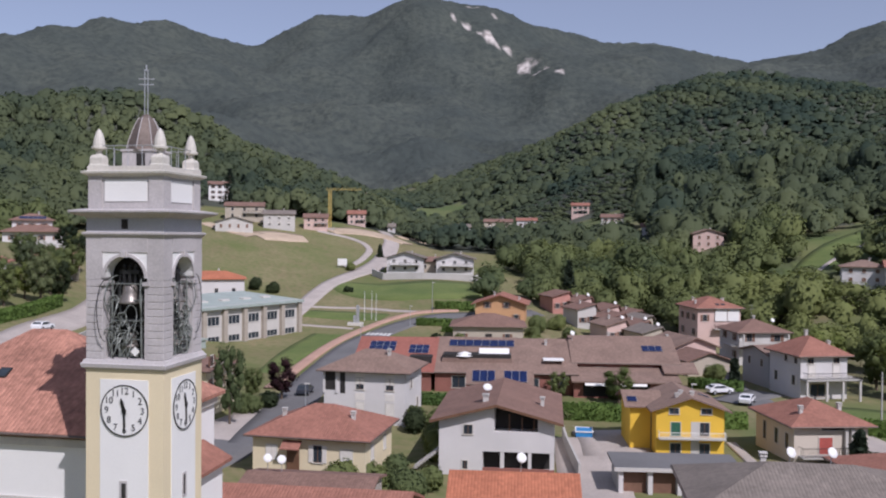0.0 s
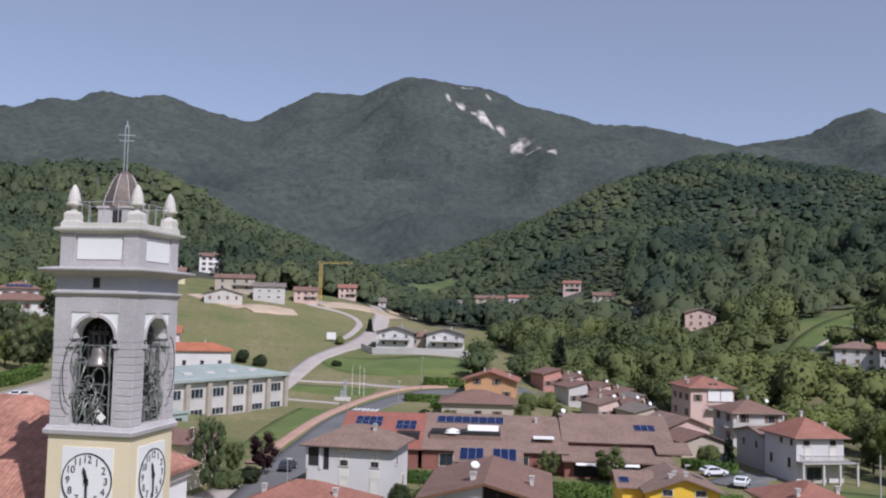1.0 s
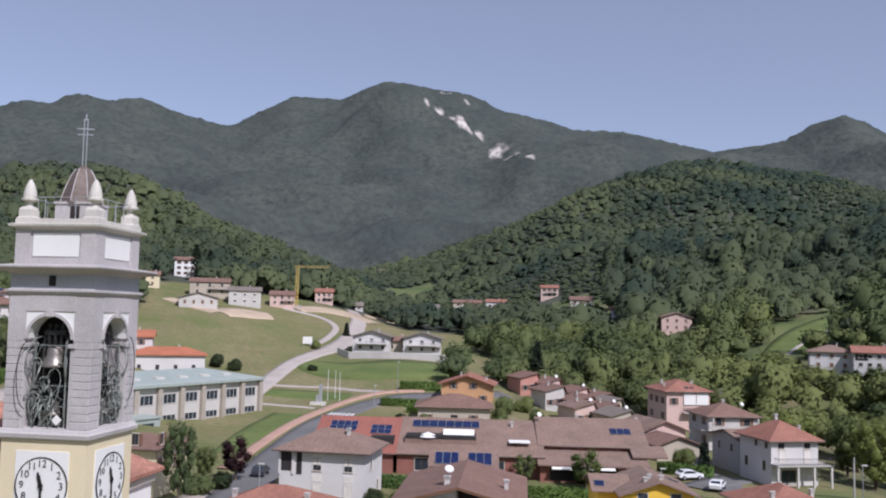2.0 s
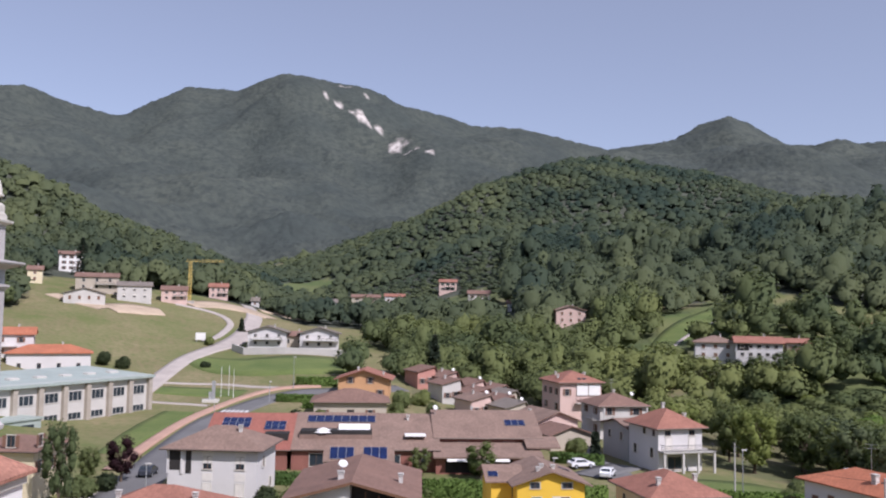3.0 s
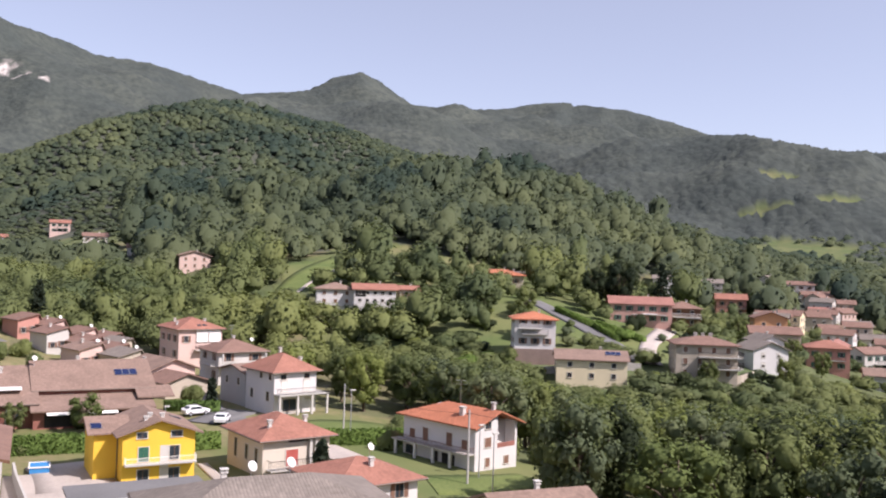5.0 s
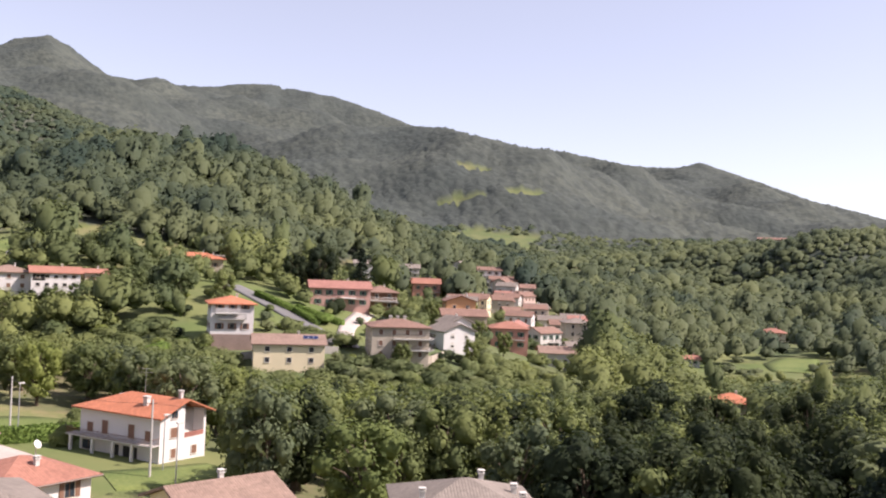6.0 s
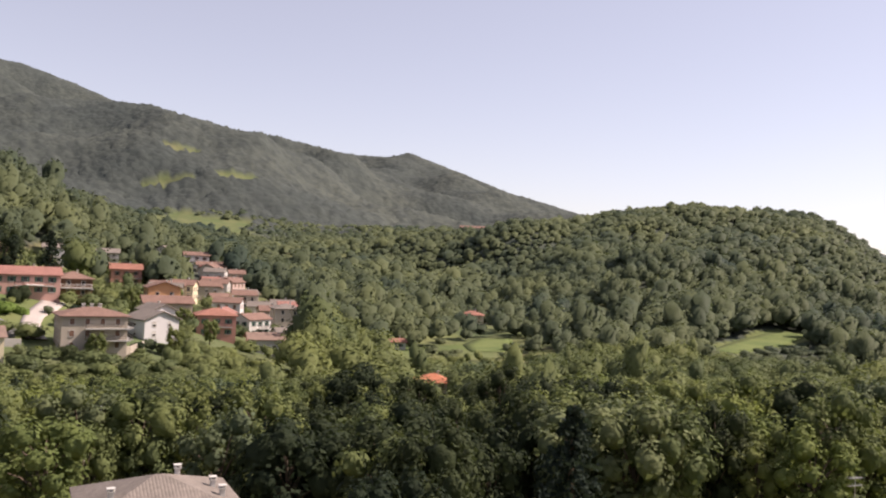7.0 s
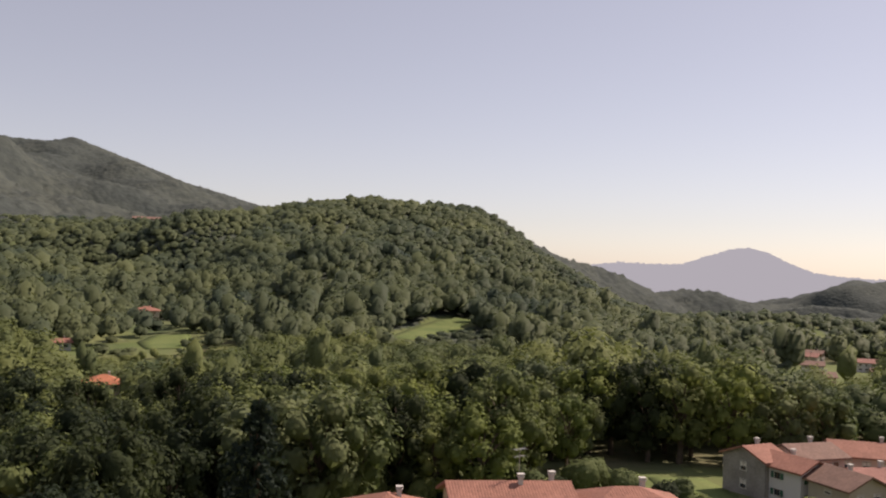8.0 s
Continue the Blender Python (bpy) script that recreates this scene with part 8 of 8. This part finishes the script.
tree(-23.0, 126.5, 6.2, 6.0, "purple", 0, "dark purple-leaved plum tree beside the road")
tree(-26.2, 109.0, 10.5, 5.0, "green", 1, "slender leafy green tree beside the church")
tree(-27.0, 126, 5.0, 4.0, "green", 2, "leafy green tree by the paved forecourt")
tree(26.0, 129.5, 5.6, 6.5, "bright", 0, "light green tree in front of the terrace")
tree(17.6, 133.0, 4.2, 4.4, "green", 3, "small green tree between houses")
tree(66.5, 61.7, 11.0, 12.0, "bright", 1, "broad bright yellow-green tree at the wood's edge")
tree(84.4, -17.2, 6.0, 6.0, "green", 4, "rounded green garden tree beside the cream houses")
for k, (x, y, tall, wide, tone) in enumerate(((97, 205, 6, 7, "green"), (101, 202, 7, 7, "dark"), (106, 201, 6.5, 7, "green"), (111, 198, 6.5, 7, "green"), (116, 197, 6, 6.5, "dark"), (121, 197, 6, 6.5, "green"), (92, 209, 7, 7, "green"), (126, 200, 6, 6, "dark"), (-75, 146, 7, 6, "green"), (-77, 155, 8, 7, "green"), (-74.5, 172, 8, 7, "dark"), (-80, 183, 9, 7, "green"), (-83, 196, 9, 8, "green"), (-88, 190, 9, 8, "grey"), (-79, 167, 7, 6, "bright"), (-87, 210, 9, 8, "dark"), (-94, 199, 9, 8, "green"), (-100, 235, 8, 7, "dark"), (-84, 190, 9, 7, "green"), (-79, 178, 9, 7, "green"), (-75, 165, 10, 8, "grey"), (-82, 160, 9, 8, "green"), (-95, 180, 10, 8, "green"), (-92, 222, 7, 6, "green"), (-76, 196, 8, 6, "green"), (176, 186, 15, 13, "dark"), (182, 192, 16, 13, "dark"), (170, 190, 12, 10, "dark"), (163, 206, 4.5, 6, "green"), (144, 212, 4.5, 5, "green"),
                                              (140, 182, 8, 8, "green"), (133, 190, 8, 8, "green"), (124, 196, 9, 8, "green"), (120, 240, 9, 7, "grey"), (146, 128, 6, 6, "green"), (168, 126, 7, 6, "green"), (198, 138, 7, 6, "green"), (206, 152, 6, 6, "green"), (200, 165, 7, 6, "green"), (228, 172, 7, 6, "green"), (132, 172, 7, 7, "green"))):
    tree(x, y, tall, wide, tone, k, "leafy broadleaf tree on the slope between houses", "trees between houses")


def conifer(x, y, tall, wide, seed, label, tiers=16):
    """A dark cedar or fir: trunk, and tiers of drooping sprays."""
    rng = np.random.default_rng(seed)
    g = height(x, y)
    t = thing("conifer_tree", pose(x, y, g), label, "tree")
    part("trunk", tube([(0, 0, -0.4), (0.05, 0, tall * 0.5), (0, 0.03, tall * 0.97)], [wide * 0.045, wide * 0.028, 0.03], 7), M_BARK, t)
    cs, extra = [], []
    for k in range(tiers):
        z = tall * (0.1 + 0.88 * k / tiers)
        r = wide / 2 * (1 - k / tiers) ** 0.75 * rng.uniform(0.85, 1.1)
        for j in range(9):
            a = rng.uniform(0, 6.283)
            for q in np.linspace(0.12, 1, 9):
                cs.append((math.cos(a) * r * q, math.sin(a) * r * q, z - 0.25 * r * q * q + rng.normal(0, 0.12)))
    c = np.array(cs)
    c = c + rng.normal(0, 0.16, c.shape)
    v, f = leaf_quads(rng, c, 0.42)
    ob = mesh_object("crown", v, f, M_CONIFER, t)
    return t


conifer(89.2, 19.8, 15.0, 11.5, 1, "great dark cedar at the edge of the wood")
conifer(47.6, 143.5, 4.6, 1.8, 2, "small dark cypress in a garden", 12)
conifer(-22, 300 + 10, 4.5, 2.4, 3, "young dark conifer beside the gravel road", 10)
conifer(-95.5, 396, 17, 9, 4, "tall dark fir beside the white villa")
conifer(-90.5, 401, 15, 8, 5, "dark fir beside the white villa")
conifer(-104, 262, 9, 5, 6, "dark spruce above the white villa")
conifer(189, 183, 17, 9, 7, "tall dark fir behind the hillside houses")
conifer(43.8, 92.2, 4.2, 2.4, 8, "small dark conifer against the tan house", 12)
conifer(34, 238, 13, 6, 9, "dark fir at the edge of the valley wood")
conifer(1.2, 98.5, 5.5, 3.0, 12, "dark yew between two houses", 12)
for k, (x, y, tall) in enumerate(((-118, 300, 13), (-122, 304, 14), (-126, 300, 13), (-131, 306, 15), (-136, 302, 12))):
    conifer(x, y, tall, 4.0, 30 + k, "tall slim cypress in a row on the slope", 14)


# the wood between the village and the river: single trees nearest the houses
def near_wood():
    rng = np.random.default_rng(8)
    x, y = scatter(rng, 68, 176, 18, 112, 6.9)
    order = np.argsort(np.hypot(x, y))
    for n, i in enumerate(order[:285]):
        if (abs(x[i] - 86) < 9 and abs(y[i] - 18) < 8) or (abs(x[i] - 65) < 8 and abs(y[i] - 60) < 8):      # the cedar and the yellow-green tree stand free
            continue
        if (x[i] < 90 and abs(y[i] - 0.2 * x[i] - 2) < 7.5) or (x[i] < 70 and abs(y[i] - 0.93 * x[i]) < 9):      # gardens on the village side of them
            continue
        tall = float(rng.uniform(9, 15.5))
        tall = min(tall, float(canopy_room(x[i], y[i], height(float(x[i]), float(y[i])))))
        wide = max(tall, 7.4) * float(rng.uniform(0.8, 1.08))
        shady = 61 < math.degrees(math.atan2(x[i] - 8, y[i] - 6)) < 80      # dark stand at the river bend, its leaf tones lowered for backlit shade
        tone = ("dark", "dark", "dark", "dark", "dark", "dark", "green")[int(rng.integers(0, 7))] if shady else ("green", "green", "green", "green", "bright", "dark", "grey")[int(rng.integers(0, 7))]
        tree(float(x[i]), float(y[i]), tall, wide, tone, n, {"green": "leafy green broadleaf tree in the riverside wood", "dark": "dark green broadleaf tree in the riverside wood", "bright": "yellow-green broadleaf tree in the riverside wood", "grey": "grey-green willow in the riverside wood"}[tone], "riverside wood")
    kinds = [clump_tree(rng, 6, 1, 320, 0.05, 1.1, 0.5, 1.0, 0.76) for _ in range(6)]
    rest = order[285:]
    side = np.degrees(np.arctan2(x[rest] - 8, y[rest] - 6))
    # old: the bend's trees, coloured dark for backlit shade
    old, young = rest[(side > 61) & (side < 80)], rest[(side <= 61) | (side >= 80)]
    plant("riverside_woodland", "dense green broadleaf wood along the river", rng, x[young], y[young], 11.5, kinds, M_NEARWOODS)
    plant("old_woodland", "dark broadleaf wood at the river bend, backlit shade in its colour", rng, x[old], y[old], 11.5, kinds, M_SHADEWOODS)


near_wood()
build_woods()


# gardens and rough banks between the houses of the eastern hillside
def garden_growth():
    rng = np.random.default_rng(14)
    bushes = []
    for k in range(6):
        mat = (M_LEAF, M_LEAF_DARK, M_HEDGE, M_LEAF, TREES["bright"][0][1].materials[0], TREES["grey"][0][1].materials[0])[k]
        v, f, nr = clump_tree(rng, 4, 1, 120, 0.08, rng.uniform(0.7, 1.1))
        bushes.append(crown_mesh(v, f, nr, mat))
    gap, placed, more = 6.0, 0, []
    for gx in np.arange(100, 345, gap):
        for gy in np.arange(120, 275, gap):
            x, y = float(gx + rng.uniform(-2.6, 2.6)), float(gy + rng.uniform(-2.6, 2.6))
            r, bear = math.hypot(x, y), math.degrees(math.atan2(x, y))
            if not (26 < bear < 62 and 176 < r < 345) or rng.uniform() > (0.7 if r < 260 else 0.62):
                continue
            if any(math.hypot(x - px, y - py) < pr * 0.95 for px, py, pr in PLOTS):
                continue
            if any(math.hypot(x - px, y - py) < 4.2 for px, py in ((153, 196), (151.8, 189), (150.6, 182), (150, 175), (149.6, 169), (148.8, 163), (148, 158), (145.5, 152), (143, 146), (173, 166), (168, 163), (160, 158), (155, 154))):
                continue
            k = int(rng.integers(0, 6))
            size = float(rng.uniform(1.6, 3.4) if rng.uniform() < 0.75 else rng.uniform(3.6, 5.5))
            if r > 235 or placed >= 290:
                more.append((x, y))
            else:
                ob = new("shrub", bushes[k])
                ob.matrix_basis = pose(x, y, height(x, y) - 0.12 * size, 0, 0, float(rng.uniform(0, 360))) @ Matrix.Diagonal((size * 1.25, size * 1.25, size, 1))
                tagged(ob, ("leafy green garden bush on the terraced slope", "dark green bush on the terraced slope", "bright green clipped bush in a hillside garden", "leafy green garden bush on the terraced slope", "yellow-green bush in a hillside garden", "grey-green bush in a hillside garden")[k], "shrub", "hillside shrubs")
                placed += 1
    kinds = [clump_tree(rng, 4, 1, 120, 0.07, rng.uniform(0.8, 1.5), 0.5, 1.0, 0.84) for _ in range(8)]
    plant("garden_woodland", "garden trees and bushes between the old village houses", rng, np.array([p[0] for p in more]), np.array([p[1] for p in more]), 6.2, kinds, M_NEARWOODS, (0.6, 1.2))


garden_growth()


# ---- lamps, poles and wires ----
def street_lamp(x, y, h, label="grey steel street lamp with a flat head"):
    t = thing("street_lamp", pose(x, y, height(x, y)), label, "street lamp", "street lamps")
    part("pole", tube([(0, 0, -0.3), (0, 0, h)], [0.08, 0.05], 7), M_STEEL, t)
    part("head", boxes((-0.15, 0.55, -0.14, 0.14, h - 0.04, h + 0.1)), M_OFFWHITE, t)


for x, y, h in ((-7.5, 206, 4.6), (-2.5, 219, 7.5), (-15.5, 168, 5.5), (-17.3, 112, 5.0), (54.6, 75.0, 7.5), (60.5, 86.0, 6.0), (74, 64.5, 5.5), (57, 112, 6.5), (33.5, 118, 5)):
    street_lamp(x, y, h)


def utility_pole(x, y, h):
    t = thing("utility_pole", pose(x, y, height(x, y)), "plain grey concrete utility pole", "utility pole", "utility poles")
    part("pole", tube([(0, 0, -0.4), (0, 0, h)], [0.14, 0.09], 8), M_CONCRETE, t)
    part("crossarm", boxes((-0.45, 0.45, -0.04, 0.04, h - 0.5, h - 0.42)), M_METAL, t)
    return Vector((x, y, height(x, y) + h - 0.4))


def wire(a, c, sag=0.8):
    pts = [a.lerp(c, k / 10) - Vector((0, 0, sag * 4 * (k / 10) * (1 - k / 10))) for k in range(11)]
    bm = tube(pts, 0.022, 4)
    me = bpy.data.meshes.new("overhead_wire")
    bm.to_mesh(me)
    bm.free()
    me.materials.append(M_METAL)
    tagged(new("overhead_wire", me), "thin dark overhead wire between poles", "wire", "overhead wires")


tops = [utility_pole(57.6, 84.0, 8.2), utility_pole(57.4, 115.0, 7.0), utility_pole(82, 69.5, 10), utility_pole(97, 59, 13)]
wire(tops[1], tops[0])
wire(tops[0], tops[2])
wire(tops[2], tops[3])
for k, (x, y) in enumerate(((-18.9, 214.5), (-17.2, 215.0), (-16.0, 213.4))):
    t = thing("flagpole", pose(x, y, height(x, y)), "slim bare white flagpole on the lawn", "flagpole", "flagpoles")
    part("pole", tube([(0, 0, -0.3), (0, 0, 7.0 - 0.5 * (k == 2))], [0.07, 0.04], 7), M_WHITE, t)
    part("knob", lathe([(0.02, 7.0 - 0.5 * (k == 2)), (0.09, 7.07 - 0.5 * (k == 2)), (0.02, 7.14 - 0.5 * (k == 2))], 8), M_STEEL, t)
t = thing("monument", pose(-20.6, 209.5, height(-20.6, 209.5)), "slender pale steel monument on a low stone base", "monument")
part("base", boxes((-1.8, 1.8, -1.2, 1.2, -0.5, 0.5)), M_STONE_PALE, t)
part("stele", boxes((0.2, 0.9, -0.3, 0.3, 0.5, 4.6), (-0.5, 0.1, -0.2, 0.2, 0.5, 2.2)), M_STEEL, t)
t = thing("sign_board", pose(-32.5, 286, height(-32.5, 286)), "white information board beside the gravel road", "sign board")
part("board", boxes((-1.5, 1.5, -0.06, 0.06, 0.8, 3.0)), M_AWNING, t)
for x in (-1.2, 1.2):
    part("post", boxes((x - 0.07, x + 0.07, 0.06, 0.18, -0.4, 2.9)), M_STEEL, t)


# ---- cars ----
def car(x, y, turn, paint, label):
    t = thing("car", pose(x, y, height(x, y) + 0.12, 0, 0, turn), label, "car")
    body = prism([(-2.0, 0.35), (2.0, 0.35), (2.05, 0.75), (1.75, 0.92), (0.95, 0.98), (0.4, 1.42), (-1.1, 1.45), (-1.75, 1.0), (-2.05, 0.9)], -0.82, 0.82)
    bmesh.ops.bevel(body, geom=list(body.edges), offset=0.06, segments=2, affect="EDGES")
    bd = part("body", body, paint, t, smooth=False)
    for sy in (-1, 1):
        part("side_window", prism([(-1.45, 1.0), (0.75, 1.0), (0.32, 1.34), (-1.05, 1.36)], sy * 0.83 - 0.012, sy * 0.83 + 0.012), M_PANE, bd)
    part("windscreen", boxes((-0.28, 0.28, -0.7, 0.7, -0.01, 0.012)), M_PANE, bd, m=pose(0.70, 0, 1.22, 0, 39, 0))
    part("rear_window", boxes((-0.24, 0.24, -0.66, 0.66, -0.01, 0.012)), M_PANE, bd, m=pose(-1.45, 0, 1.25, 0, -35, 0))
    for sx in (-1.25, 1.25):
        for sy in (-0.8, 0.8):
            wh = part("wheel", lathe([(0.31, -0.1), (0.33, -0.06), (0.33, 0.06), (0.31, 0.1)], 16), M_RUBBER, t, m=pose(sx, sy, 0.33, 90, 0, 0))
            part("rim", lathe([(0.2, -0.11), (0.2, 0.11)], 12), M_STEEL, wh)


car(-64.0, 141.5, 80, M_CARWHITE, "white hatchback parked on the pale road")
car(43.2, 137.2, 12, M_CARWHITE, "white van-like car parked by the hedge")
car(44.9, 129.6, 60, M_CARWHITE, "white car parked beside the lane")
car(-20.2, 130.5, 84, M_CARDARK, "dark car parked under the purple tree")
car(92.0, -29.0, 20, M_CARWHITE, "white car parked behind the old house")
car(268, 146, 30, M_CARWHITE, "white car parked by the apartment house")


# ---- the building crane ----
def crane():
    g = height(-44.3, 346.3)
    t = thing("tower_crane", pose(-44.3, 346.3, g, 0, 0, -8), "yellow self-erecting tower crane on the building site", "crane")
    h = 15.6
    bm = bmesh.new()
    for sx in (-0.45, 0.45):
        for sy in (-0.45, 0.45):
            box(bm, sx - 0.05, sx + 0.05, sy - 0.05, sy + 0.05, 0.6, h)
    for k in range(12):
        z = 0.8 + k * 1.22
        for sy in (-0.45, 0.45):
            tube([(-0.45, sy, z), (0.45, sy, z + 1.2)], 0.05, 4, bm)
        for sx in (-0.45, 0.45):
            tube([(sx, -0.45, z), (sx, 0.45, z + 1.2)], 0.05, 4, bm)
    part("mast", bm, M_CRANE, t)
    bm = bmesh.new()
    for y, z in ((-0.35, 0), (0.35, 0), (0, 0.7)):
        tube([(-1.5, y, h + z), (12.5, y, h + z)], 0.06, 4, bm)
    for k in range(14):
        x = -1.5 + k
        tube([(x, -0.35, h), (x + 0.5, 0, h + 0.7), (x + 1, 0.35, h)], 0.04, 4, bm)
    part("jib", bm, M_CRANE, t)
    part("ballast", boxes((-1.6, 1.6, -1.3, 1.3, -0.3, 0.9)), M_CONCRETE, t)
    part("hook_line", tube([(8, 0, h), (8, 0, h - 5)], 0.03, 4), M_METAL, t)


crane()

# ---- garden odds and ends ----
t = thing("parasol", pose(3.6, 140.6, height(3.6, 140.6)), "open white parasol on the roof terrace", "parasol")
part("pole", tube([(0, 0, 2.8), (0, 0, 5.7)], 0.04), M_STEEL, t)
part("canopy", lathe([(1.7, 5.15), (1.65, 5.22), (0.9, 5.5), (0.03, 5.8)], 10), M_AWNING, t)
t = thing("pool_cover", pose(17.7, 109.5, height(17.7, 109.5), 0, 0, -8), "bright blue garden pool with a white rim", "pool")
part("basin", boxes((-1.0, 1.0, -1.3, 1.3, -0.4, 0.75)), M_BLUE, t)
part("rim", boxes((-1.1, 1.1, -1.4, -1.28, 0.7, 0.82), (-1.1, 1.1, 1.28, 1.4, 0.7, 0.82), (-1.1, -0.98, -1.28, 1.28, 0.7, 0.82), (0.98, 1.1, -1.28, 1.28, 0.7, 0.82)), M_AWNING, t)
